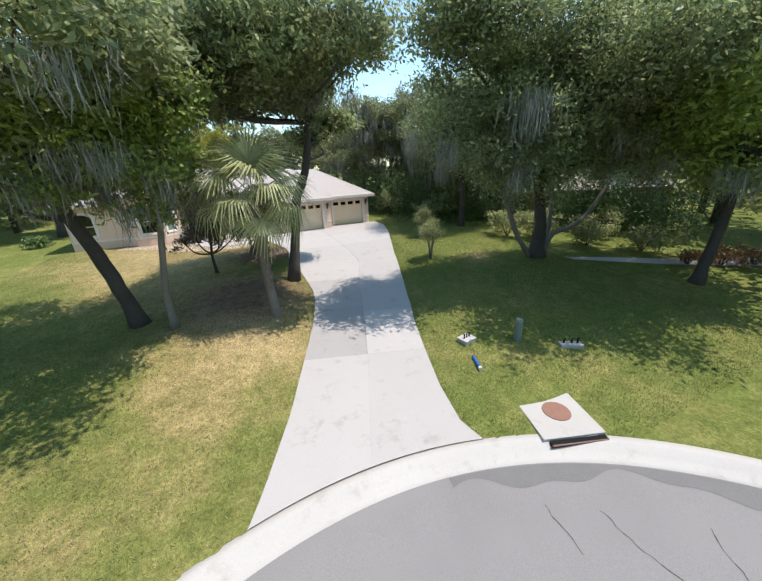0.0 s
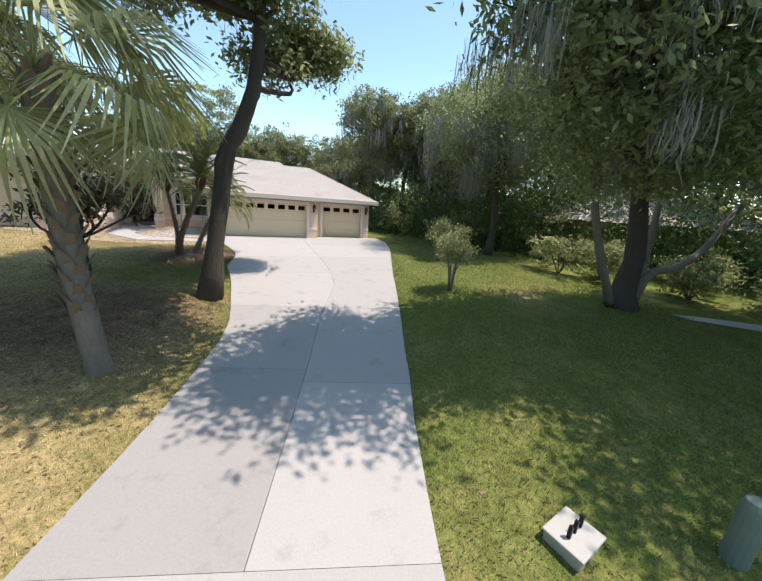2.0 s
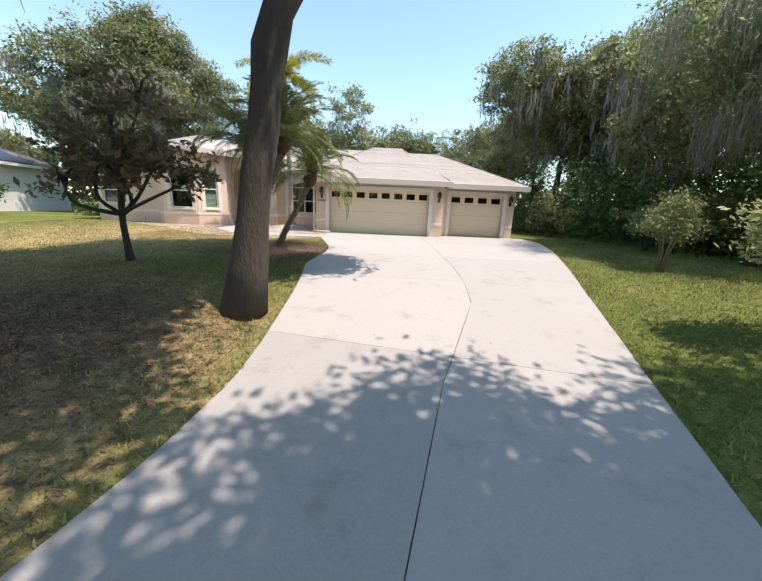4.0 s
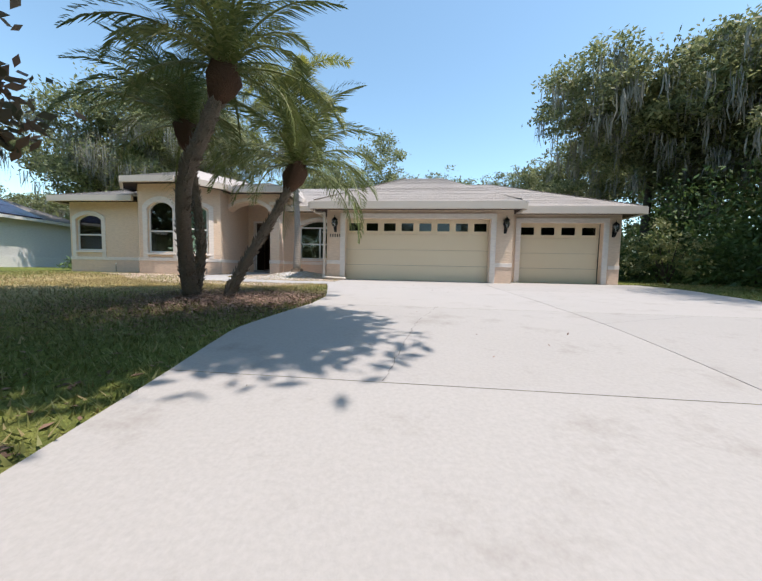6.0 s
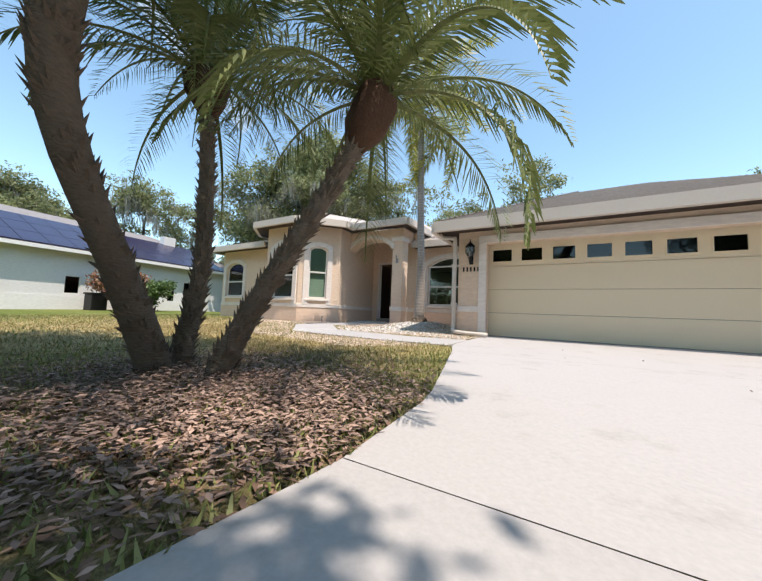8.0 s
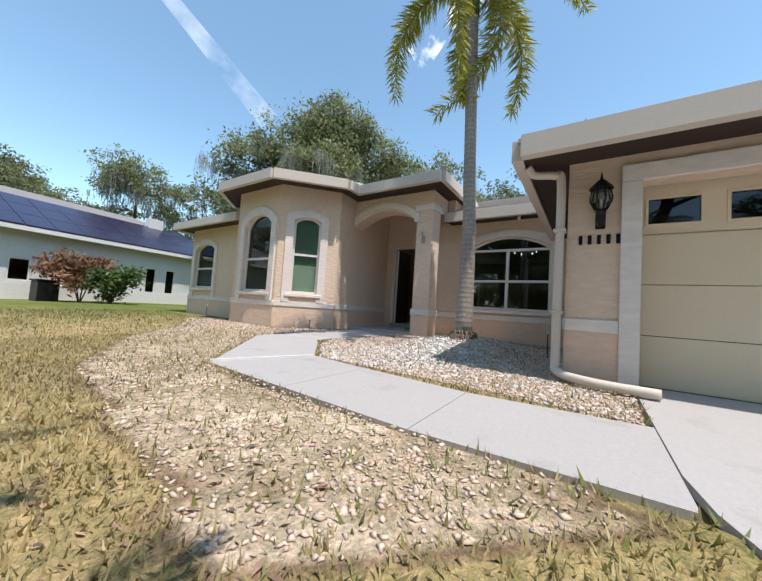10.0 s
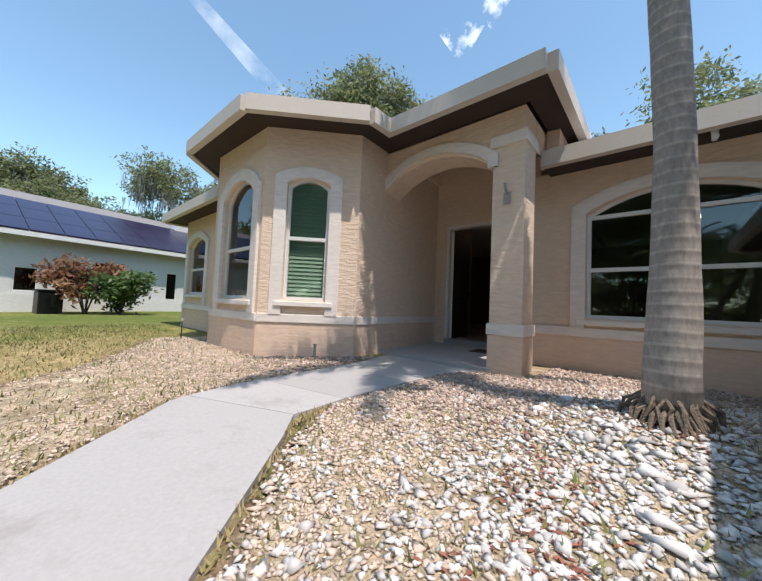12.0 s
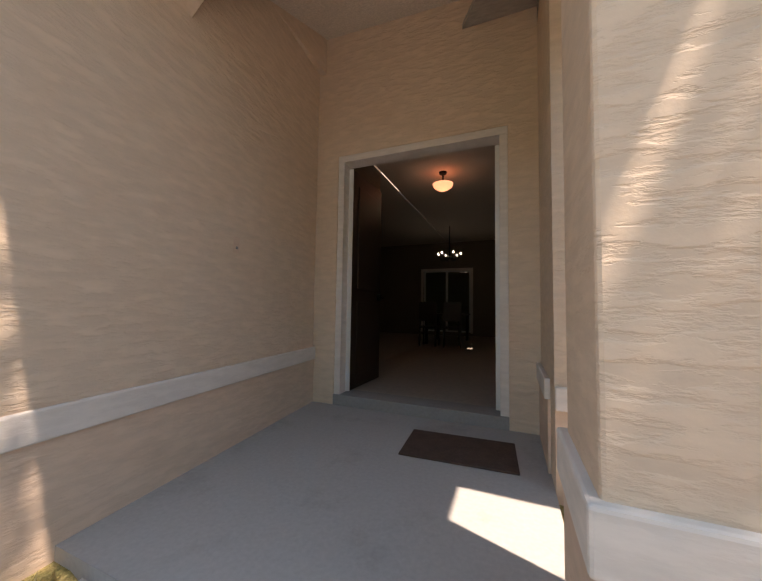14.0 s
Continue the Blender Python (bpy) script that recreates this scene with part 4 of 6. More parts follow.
def tree(name, label, base, trunk, radii, lobes, leaves, size, leaf_mat, bark, moss=0, seed=1, limbs=None, clump=0.42, mosslen=0.9, sides=10):
    """A broad tree: trunk points and lobes are given from its base."""
    rs = np.random.RandomState(seed)
    bx, by = base
    bz = float(ground_z(bx, by))
    t = thing(name, label, "tree", (bx, by, bz))
    pts = curve_pts(trunk, 14)
    rad = np.interp(np.linspace(0, 1, 14), np.linspace(0, 1, len(radii)), radii)
    rad[0] *= 1.45
    rad[1] *= 1.12
    bm = bmesh.new()
    tube(bm, [Vector(pts[0]) - Vector((0, 0, 0.15))] + pts[1:], rad, sides, 0.25, seed)
    part("trunk", bm, bark, t, smooth=True)
    for i, l in enumerate(lobes):
        c = Vector(l[:3])
        k = min(range(5, 14), key=lambda j: abs(pts[j].z - max(min(c.z - 1.2, pts[-1].z), pts[5].z)))
        a = pts[k]
        mid = a.lerp(c, 0.5) + Vector((rs.normal() * 0.3, rs.normal() * 0.3, -0.12 * (c - a).length))
        lp = curve_pts([a, mid, c], 8)
        r0 = min(rad[k] * 0.75, 0.05 + 0.022 * (c - a).length)
        bm = bmesh.new()
        tube(bm, lp, np.linspace(r0, 0.025, 8), 7, 0.3, seed + i)
        for j in range(4):
            u = Vector(rs.normal(size=3)).normalized()
            q = lp[5].lerp(c, 0.3 + 0.2 * j)
            e = c + Vector((u.x * l[3], u.y * l[4], u.z * l[5])) * 0.75
            tube(bm, [q, q.lerp(e, 0.5) + Vector((0, 0, 0.15)), e], [0.035, 0.022, 0.008], 5)
        part("limb", bm, bark, t, smooth=True)
    P = crown_points(lobes, leaves, rs, clump)
    soup("crown", leaf_quads(P, size, rs), 4, leaf_mat, t)
    if moss:
        low = P[P[:, 2] < np.percentile(P[:, 2], 42)]
        Q = low[rs.choice(len(low), max(moss // 22, 4))]
        Q = np.repeat(Q, 9, 0) + rs.normal(size=(len(Q) * 9, 3)) * (0.32, 0.32, 0.18)
        soup("hanging_moss", moss_strips(Q, rs, mosslen), 4, M_MOSS, t, "grey hanging moss")
    return t


def lobe(x, y, z, r, ry=None, rz=None):
    # shifted with height so the crowns' cast shadows fall where wanted
    return (x + 0.06 * z, y + 0.084 * z, z, r, ry or r, rz or r * 0.7)


# oak by the lawn's edge, with the pale tree before it
tree("oak_tree", "dark-trunked live oak with hanging moss on the front lawn", (-8.1, -13.7),
     [(0, 0, 0), (-0.25, -0.1, 1.6), (-0.55, -0.2, 3.2), (-0.9, -0.6, 5.0), (-0.8, -1.4, 7.2)], [0.27, 0.23, 0.21, 0.18, 0.12],
     [lobe(0.3, -3.2, 8.2, 2.6), lobe(-2.8, -2.6, 7.6, 2.6), lobe(-1.2, -5.8, 8.6, 2.5), lobe(-3.6, -6.2, 8.2, 2.4), lobe(-2.8, 0.6, 7.0, 2.2),
      lobe(1.3, 0.3, 7.4, 1.7), lobe(-4.8, -3.2, 6.4, 1.9), lobe(-3.4, -0.4, 5.0, 1.5), lobe(-1.2, -1.2, 5.4, 1.3), lobe(0.4, -1.0, 9.6, 2.4), lobe(1.4, -6.2, 8.6, 1.9), lobe(-1.0, -7.4, 8.4, 1.9), lobe(2.0, -4.4, 8.2, 1.5)],
     34000, 0.115, M_OAK, M_BARK, 700, 3, clump=0.28)
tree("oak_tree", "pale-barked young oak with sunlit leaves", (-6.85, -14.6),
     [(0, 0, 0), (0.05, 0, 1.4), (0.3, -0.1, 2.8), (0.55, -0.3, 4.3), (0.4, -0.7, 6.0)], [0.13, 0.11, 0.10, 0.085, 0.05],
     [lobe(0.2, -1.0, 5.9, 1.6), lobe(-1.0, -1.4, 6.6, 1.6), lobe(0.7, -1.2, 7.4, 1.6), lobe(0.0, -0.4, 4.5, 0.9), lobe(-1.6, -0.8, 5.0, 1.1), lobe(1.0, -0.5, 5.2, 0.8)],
     15000, 0.10, M_OAK_SUNLIT, M_BARK_PALE, 250, 5, clump=0.25)
# leaning oak beside the drive; small and high lobes added to cast shade
tree("oak_tree", "leaning live oak with a curved dark trunk beside the driveway", (-2.0, -11.35),
     [(0, 0, 0), (0.28, 0, 1.6), (0.5, 0, 2.9), (0.66, 0, 3.9), (1.15, 0, 4.9), (1.5, 0.1, 6.2), (1.7, 0.2, 8.2)], [0.27, 0.23, 0.225, 0.215, 0.20, 0.17, 0.10],
     [lobe(0.9, 0.0, 8.5, 1.7), lobe(-3.0, -2.4, 9.0, 1.9), lobe(-1.0, -2.9, 9.2, 2.0), lobe(0.4, -1.9, 8.8, 1.6), lobe(-2.6, -0.9, 8.6, 1.8), lobe(-1.0, -4.4, 9.4, 1.9), lobe(1.0, -3.4, 9.2, 1.6), lobe(-4.4, -3.6, 8.8, 1.8), lobe(0.0, -0.8, 9.4, 2.4), lobe(-2.2, -0.4, 9.0, 2.4), lobe(2.40, 1.3, 7.4, 0.42, 0.36, 0.4), lobe(2.40, 1.40, 7.6, 0.45, 0.45, 0.4), lobe(2.40, 1.95, 7.4, 0.45, 0.45, 0.4), lobe(2.85, 1.3, 7.6, 0.42, 0.36, 0.4), lobe(2.85, 1.40, 7.4, 0.45, 0.45, 0.4), lobe(2.85, 1.95, 7.6, 0.45, 0.45, 0.4), lobe(3.25, 1.3, 7.4, 0.42, 0.36, 0.4), lobe(3.25, 1.40, 7.6, 0.45, 0.45, 0.4), lobe(3.25, 1.95, 7.4, 0.45, 0.45, 0.4), lobe(1.9, 1.2, 7.6, 0.6, 0.6, 0.4), lobe(1.66, -5.9, 9.2, 1.2), lobe(2.4, -4.6, 9.2, 1.1), lobe(0.4, -1.4, 9.8, 1.9), lobe(-1.6, 1.8, 9.6, 2.3),
      lobe(1.2, 0.6, 6.5, 0.8, 0.8, 0.5), lobe(1.6, 0.4, 6.7, 0.6, 0.6, 0.45), lobe(-3.6, -1.2, 8.4, 1.8), lobe(-0.6, 2.2, 10.2, 2.0)],
     108000, 0.105, M_OAK, M_BARK, 300, 7, mosslen=0.6, clump=0.3)
# great oaks over the far side of the drive; high left lobes added, unseen, to shade it
tree("oak_tree", "great spreading live oak with pale low limbs and hanging moss", (11.4, -14.4),
     [(0, 0, 0), (0.1, 0.1, 0.9), (0.0, 0, 2.0), (-0.4, 0.2, 4.5), (-0.9, 0, 8.0)], [0.42, 0.34, 0.30, 0.24, 0.14],
     [(a, b - (1.1 if b > -1.5 else 0), *c) for a, b, *c in (lobe(-3.2, -0.4, 4.8, 2.3, 2.4, 1.5), lobe(-5.4, -1.8, 6.2, 2.2), lobe(-5.2, -0.8, 5.6, 1.7, 1.7, 1.4), lobe(-2.2, -3.0, 7.4, 2.8), lobe(0.8, -1.8, 6.0, 2.6),
      lobe(3.4, -2.6, 6.2, 2.8), lobe(-2.4, -1.2, 9.0, 2.4), lobe(1.8, -1.2, 7.4, 2.2), lobe(-4.0, -2.8, 9.8, 2.6), lobe(1.0, -1.8, 10.4, 2.7), lobe(4.6, -1.6, 8.6, 2.6),
      lobe(-6.9, -2.9, 9.4, 1.8), lobe(2.0, -4.6, 8.2, 2.6), lobe(-8.0, -2.0, 10.0, 1.8), lobe(-7.7, -4.0, 9.8, 1.7), lobe(-1.4, -5.6, 8.0, 2.0), lobe(-3.9, -7.7, 8.6, 1.8), lobe(-1.6, -7.2, 8.6, 2.1), lobe(1.6, -7.6, 8.6, 2.2), lobe(4.4, -6.4, 8.4, 2.2), lobe(-4.4, -3.2, 8.5, 1.8), lobe(-2.5, -4.5, 9.0, 2.2), lobe(0.0, -4.0, 8.8, 2.2), lobe(-7.6, 0.35, 8.4, 0.85), lobe(-8.6, -3.0, 9.6, 1.5), lobe(-7.2, -1.2, 9.2, 1.6), lobe(-6.6, -2.25, 7.2, 1.7), lobe(-8.2, -2.2, 6.7, 1.2), lobe(-5.0, -2.4, 7.6, 1.7))],
     146000, 0.095, M_OAK, M_BARK, 700, 11, mosslen=1.0, sides=12, clump=0.32)
limb_ob = new("oak_limbs")
limb_ob.matrix_basis = pose(11.4, -14.4, float(ground_z(11.4, -14.4)))
tagged(limb_ob, "pale bent oak stems rising from one low stool", "tree")
for i, p in enumerate(([(-0.5, 0.1, 0.1), (-1.4, -0.2, 0.9), (-2.2, -0.3, 1.9), (-3.0, -0.3, 3.4)], [(0.6, 0, 0.0), (0.9, -0.1, 1.2), (2.2, -0.2, 1.45), (3.4, -0.3, 2.2), (4.6, -0.4, 3.8)],
                      [(0.55, 0.2, 0.0), (0.8, 0.1, 1.4), (0.9, 0.2, 3.6)])):
    bm = bmesh.new()
    tube(bm, curve_pts(p, 12), np.linspace(0.15, 0.10, 12), 8, 0.25, i)
    part("stem", bm, M_BARK_PALE, limb_ob, smooth=True)
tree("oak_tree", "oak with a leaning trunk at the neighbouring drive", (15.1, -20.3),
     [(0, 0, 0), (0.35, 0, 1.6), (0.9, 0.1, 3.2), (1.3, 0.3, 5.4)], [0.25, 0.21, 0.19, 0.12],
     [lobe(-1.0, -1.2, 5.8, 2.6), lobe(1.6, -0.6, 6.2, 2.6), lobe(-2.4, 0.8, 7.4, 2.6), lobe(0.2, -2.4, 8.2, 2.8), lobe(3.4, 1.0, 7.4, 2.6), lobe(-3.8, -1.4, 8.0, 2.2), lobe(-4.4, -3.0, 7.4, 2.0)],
     30000, 0.12, M_OAK_SUNLIT, M_BARK, 300, 13)
tree("oak_tree", "mossy live oak on the side lawn", (12.6, -5.6),
     [(0, 0, 0), (0.1, 0, 2), (-0.2, 0, 4.2), (-0.6, 0, 7.4)], [0.22, 0.2, 0.18, 0.12],
     [lobe(-1.0, -1.0, 5.6, 2.4), lobe(-2.0, 1.0, 7.2, 2.6), lobe(1.4, 0.6, 6.4, 2.8), lobe(0.2, -2.0, 8.6, 2.8), lobe(0.8, 2.6, 9.4, 3.0), lobe(2.8, -1.8, 8.0, 2.6)],
     58000, 0.09, M_OAK, M_BARK, 900, 17, mosslen=1.4)
# small trees
tree("magnolia_tree", "small magnolia with bronze-backed leaves", (-5.6, -8.9),
     [(0, 0, 0), (-0.05, 0, 0.9), (0.02, 0, 1.7), (0.0, 0, 3.2)], [0.075, 0.065, 0.055, 0.03],
     [lobe(0, 0, 2.7, 1.1, 1.1, 0.9), lobe(-0.9, 0.2, 2.1, 0.75), lobe(0.8, -0.2, 2.3, 0.75), lobe(0.1, 0.2, 3.7, 0.7), lobe(-1.3, -0.2, 1.8, 0.5), lobe(1.3, 0.3, 1.9, 0.45), lobe(0.2, -0.7, 2.0, 0.6)],
     2800, 0.10, M_MAG, M_BARK, 0, 19, clump=0.2)


def crape(base, h, seed, label):
    rs = np.random.RandomState(seed)
    bx, by = base
    t = thing("crape_myrtle", label, "shrub", (bx, by, float(ground_z(bx, by))), group="young crape myrtles")
    for i in range(6):
        a = i * 1.05 + rs.uniform(0, 0.4)
        o = Vector((math.cos(a), math.sin(a), 0))
        bm = bmesh.new()
        tube(bm, [o * 0.05 - Vector((0, 0, 0.1)), o * 0.10 + Vector((0, 0, h * 0.3)), o * 0.26 + Vector((0, 0, h * 0.6)), o * 0.5 + Vector((0, 0, h * 0.85))], [0.03, 0.026, 0.018, 0.006], 6)
        part("stem", bm, M_BARK_PALE, t, smooth=True)
    P = crown_points([lobe(0, 0, h * 0.72, 0.55 * h / 2.2, None, 0.5), lobe(0.3, 0.1, h * 0.6, 0.4), lobe(-0.35, 0, h * 0.66, 0.42), lobe(0, -0.1, h * 0.95, 0.3)], 2600, rs, 0.16)
    soup("crown", leaf_quads(P, 0.055, rs), 4, M_PALELEAF, t)


crape((5.75, -12.0), 2.1, 3, "young crape myrtle with several pale stems on the lawn")
crape((8.0, -7.4), 2.0, 4, "young crape myrtle with thin leafy stems near the drive")

# ---- palms ----


def frond_mesh(name, L, droop, pairs, leaflet, width, rs, mat, vee=0.5, rise=0.6):
    """A feather frond along +x: a curved rib with paired leaflets."""
    t = np.linspace(0, 1, pairs)
    px = L * (t - 0.18 * t ** 3)
    pz = L * (rise * t * 0.55 - droop * t ** 2.2)
    Q = []
    for i in range(2, pairs):
        tt = t[i]
        ll = leaflet * math.sin(math.pi * (0.12 + 0.83 * tt)) * rs.uniform(0.85, 1.1)
        for s in (-1, 1):
            o = np.array((px[i], 0, pz[i]))
            d = np.array((0.55 + rs.normal() * 0.06, s * (0.8 - 0.25 * tt), vee * (1 - tt) - 0.25 + rs.normal() * 0.1))
            d /= np.linalg.norm(d)
            w = np.array((width, 0, width * 0.3))
            m = o + d * ll * 0.5
            e = o + d * ll + np.array((0, 0, -0.32 * ll))
            Q += [o - w * 0.3, o + w * 0.3, m + w, m - w, m - w, m + w, e + w * 0.15, e - w * 0.15]
    for i in range(pairs - 1):
        a, b = np.array((px[i], 0, pz[i])), np.array((px[i + 1], 0, pz[i + 1]))
        r = 0.022 * (1 - t[i]) + 0.005
        y, z = np.array((0, r, 0)), np.array((0, 0, r))
        Q += [a - y, b - y, b + z, a + z, a + z, b + z, b + y, a + y, a - y, a + y, b + y, b - y]
    V = np.array(Q)
    n = len(V) // 4
    me = bpy.data.meshes.new(name)
    me.from_pydata([tuple(v) for v in V], [], [tuple(range(4 * i, 4 * i + 4)) for i in range(n)])
    me.materials.append(mat)
    return me


def feather_palm(label, base, trunk, radii, meshes, n, lift, bark, spikes=True, seed=1, crown_fibre=0.18, name="date_palm", shaft=None, drops=(-30, 76)):
    rs = np.random.RandomState(seed)
    bx, by = base
    p = thing(name, label, "palm tree", (bx, by, float(ground_z(bx, by))), group="clump of date palms" if name == "date_palm" else "")
    pts = curve_pts(trunk, 22)
    rad = np.interp(np.linspace(0, 1, 22), np.linspace(0, 1, len(radii)), radii)
    bm = bmesh.new()
    tube(bm, [pts[0] - Vector((0, 0, 0.15))] + pts[1:], rad, 12, 0.08, seed)
    part("trunk", bm, bark, p, smooth=True)
    if spikes:
        bm = bmesh.new()
        for i in range(330):
            t = rs.uniform(0.02, 0.97) * 21
            k = min(int(t), 20)
            c = pts[k].lerp(pts[k + 1], t - k)
            d = (pts[k + 1] - pts[k]).normalized()
            u = d.orthogonal().normalized()
            w = d.cross(u)
            a = i * 2.399
            o = u * math.cos(a) + w * math.sin(a)
            s = w * math.cos(a) - u * math.sin(a)
            r = float(np.interp(t, range(22), rad))
            b = c + o * r * 0.9
            v = [bm.verts.new(b + s * 0.024), bm.verts.new(b - s * 0.024), bm.verts.new(b - d * 0.045), bm.verts.new(b + o * 0.045 + d * 0.05)]
            bm.faces.new((v[0], v[1], v[3]))
            bm.faces.new((v[1], v[2], v[3]))
            bm.faces.new((v[2], v[0], v[3]))
        tagged(part("leaf_stub", bm, bark, p, "spiky old leaf bases"), kind="stuff")
    top = pts[-1]
    ax = (pts[-1] - pts[-3]).normalized()
    if crown_fibre:
        bm = bmesh.new()
        tube(bm, [top - ax * 0.42, top - ax * 0.2, top, top + ax * 0.2], [rad[-1] * 1.02, crown_fibre, crown_fibre * 1.1, crown_fibre * 0.4], 12, 0.5, seed)
        part("fibre_collar", bm, M_FIBRE, p, "shaggy brown fibre under the crown", smooth=True)
    if shaft:
        bm = bmesh.new()
        tube(bm, [top - ax * 0.1, top + ax * 0.25, top + ax * 0.7], [rad[-1] * 1.15, rad[-1] * 1.2, rad[-1] * 0.6], 12)
        part("crownshaft", bm, shaft, p, "smooth green crownshaft", smooth=True)
        top = top + ax * 0.6
    for i in range(n):
        a = i * 137.5 + rs.uniform(-12, 12)
        pitch = drops[0] + (drops[1] - drops[0]) * (i / n) ** 0.8 + rs.uniform(-8, 8)
        ob = new("frond", meshes[i % len(meshes)])
        ob.parent = p
        s = rs.uniform(0.82, 1.08)
        ob.matrix_basis = Matrix.Translation(top + Vector((0, 0, 0.05))) @ pose(0, 0, 0, 0, -pitch, a) @ Matrix.Diagonal((s, s, s, 1))
    return p


rs0 = np.random.RandomState(4)
PYG = [frond_mesh("frond", 1.85, 0.62, 60, 0.36, 0.0085, rs0, M_PALM) for _ in range(4)]
bend = [(0, 0, 0), (0.19, -0.38, 0.75), (0.57, -0.86, 1.6), (0.93, -0.92, 2.3), (1.12, -0.78, 3.0)]
feather_palm("leaning date palm with a spiky dark trunk, one of three", (-3.62, -6.24), bend, [0.13, 0.10, 0.095, 0.09, 0.085], PYG, 36, 0, M_PALMBARK, seed=1)
feather_palm("upright slender date palm with ringed trunk, one of three", (-3.72, -6.05), [(0, 0, 0), (0.06, 0.1, 0.8), (-0.06, 0.16, 1.7), (-0.25, 0.19, 2.85)], [0.10, 0.072, 0.068, 0.065], PYG, 36, 0, M_PALMBARK, seed=2)
feather_palm("strongly leaning date palm with a rough trunk, one of three", (-3.1, -6.1), [(0, 0, 0), (0.3, 0.18, 0.7), (0.68, 0.42, 1.5), (0.98, 0.62, 2.25)], [0.10, 0.078, 0.072, 0.07], PYG, 36, 0, M_PALMBARK, seed=3)


def plume_mesh(name, L, droop, nodes, leaflet, width, rs, mat):
    """A bushy frond along +x: leaflets stand out all round a drooping rib, like a fox's tail."""
    t = np.linspace(0, 1, nodes)
    px, pz = L * (t - 0.26 * t ** 3), L * (0.34 * t - droop * t ** 2.3)
    Q = []
    for i in range(nodes - 1):
        a, b = np.array((px[i], 0, pz[i])), np.array((px[i + 1], 0, pz[i + 1]))
        r = 0.026 * (1 - t[i]) + 0.006
        y, z = np.array((0, r, 0)), np.array((0, 0, r))
        Q += [a - y, b - y, b + z, a + z, a + z, b + z, b + y, a + y, a - y, a + y, b + y, b - y]
        if t[i] < 0.14:
            continue
        along = (b - a) / np.linalg.norm(b - a)
        up = np.array((-along[2], 0, along[0]))
        for k in range(7):
            g = rs.uniform(0, math.tau)
            out = math.cos(g) * up + math.sin(g) * np.array((0, 1.0, 0))
            d = out * 0.86 + along * rs.uniform(0.35, 0.75)
            d /= np.linalg.norm(d)
            ll = leaflet * (0.55 + 0.45 * math.sin(math.pi * min(1, 0.1 + 0.95 * t[i]))) * rs.uniform(0.75, 1.1)
            w = np.cross(d, rs.normal(size=3))
            w = w / np.linalg.norm(w) * width
            m, e = a + d * ll * 0.5, a + d * ll + np.array((0, 0, -0.16 * ll))
            Q += [a - w * 0.3, a + w * 0.3, m + w, m - w, m - w, m + w, e + w * 0.15, e - w * 0.15]
    me = bpy.data.meshes.new(name)
    me.from_pydata([tuple(v) for v in Q], [], [tuple(range(4 * i, 4 * i + 4)) for i in range(len(Q) // 4)])
    me.materials.append(mat)
    return me


KING = [plume_mesh("frond", 2.6, 0.95, 70, 0.4, 0.015, rs0, M_YPALM) for _ in range(3)]
feather_palm("tall palm with a smooth ringed grey trunk by the window", (-4.66, 1.15), [(0, -0.05, 0.1), (0.02, -0.05, 1.6), (-0.03, -0.08, 3.2), (-0.1, -0.1, 5.95)], [0.155, 0.112, 0.105, 0.095], KING, 15, 0,
             M_KINGBARK, False, 6, 0, "tall_palm", M_SHRUB, (-62, 68))


rsr = np.random.RandomState(12)
palm_ob = bpy.data.objects["tall_palm"]
for i in range(80):
    a_ = i * 2.399
    far, top_ = rsr.uniform(0.17, 0.3), rsr.uniform(0.06, 0.17)
    cx_, sy_, wv_ = math.cos(a_), math.sin(a_), rsr.uniform(-0.05, 0.05)
    bm = bmesh.new()
    tube(bm, [(cx_ * 0.13, sy_ * 0.13 - 0.05, top_), (cx_ * far * 0.75 + wv_, sy_ * far * 0.75 - 0.05, top_ * 0.6), (cx_ * far, sy_ * far - 0.05 + wv_, -0.06)], [0.012, rsr.uniform(0.009, 0.016), 0.007], 5)
    part("root", bm, M_PALMBARK, palm_ob)


def fan_leaf(name, R, seg, rs, mat):
    """A fan leaf along +x: stalk, then a spread of folded blades with drooping tips."""
    Q = []
    stalk = R * 0.9
    y, z = np.array((0, 0.014, 0)), np.array((0, 0, 0.014))
    pts = [np.array((stalk * t, 0, 0.18 * math.sin(t * 2.2) * stalk)) for t in np.linspace(0, 1, 7)]
    for a, b in zip(pts, pts[1:]):
        Q += [a - y, b - y, b + z, a + z, a + z, b + z, b + y, a + y]
    c = pts[-1]
    for i in range(seg):
        a = -2.1 + 4.2 * i / (seg - 1)
        d = np.array((math.cos(a), math.sin(a) * 0.95, -0.05 - 0.12 * abs(math.sin(a))))
        s = np.array((-math.sin(a), math.cos(a), 0)) * 0.03
        L = R * (0.95 - 0.25 * abs(a) / 2.1) * rs.uniform(0.9, 1.08)
        m = c + d * L * 0.55 + np.array((0, 0, 0.03 * (i % 2)))
        e = c + d * L * 0.92 + np.array((0, 0, -0.5 * L * rs.uniform(0.6, 1.4)))
        Q += [c - s * 0.15, c + s * 0.15, m + s, m - s, m - s, m + s, e + s * 0.2, e - s * 0.2]
    me = bpy.data.meshes.new(name)
    me.from_pydata([tuple(v) for v in Q], [], [tuple(range(4 * i, 4 * i + 4)) for i in range(len(Q) // 4)])
    me.materials.append(mat)
    return me


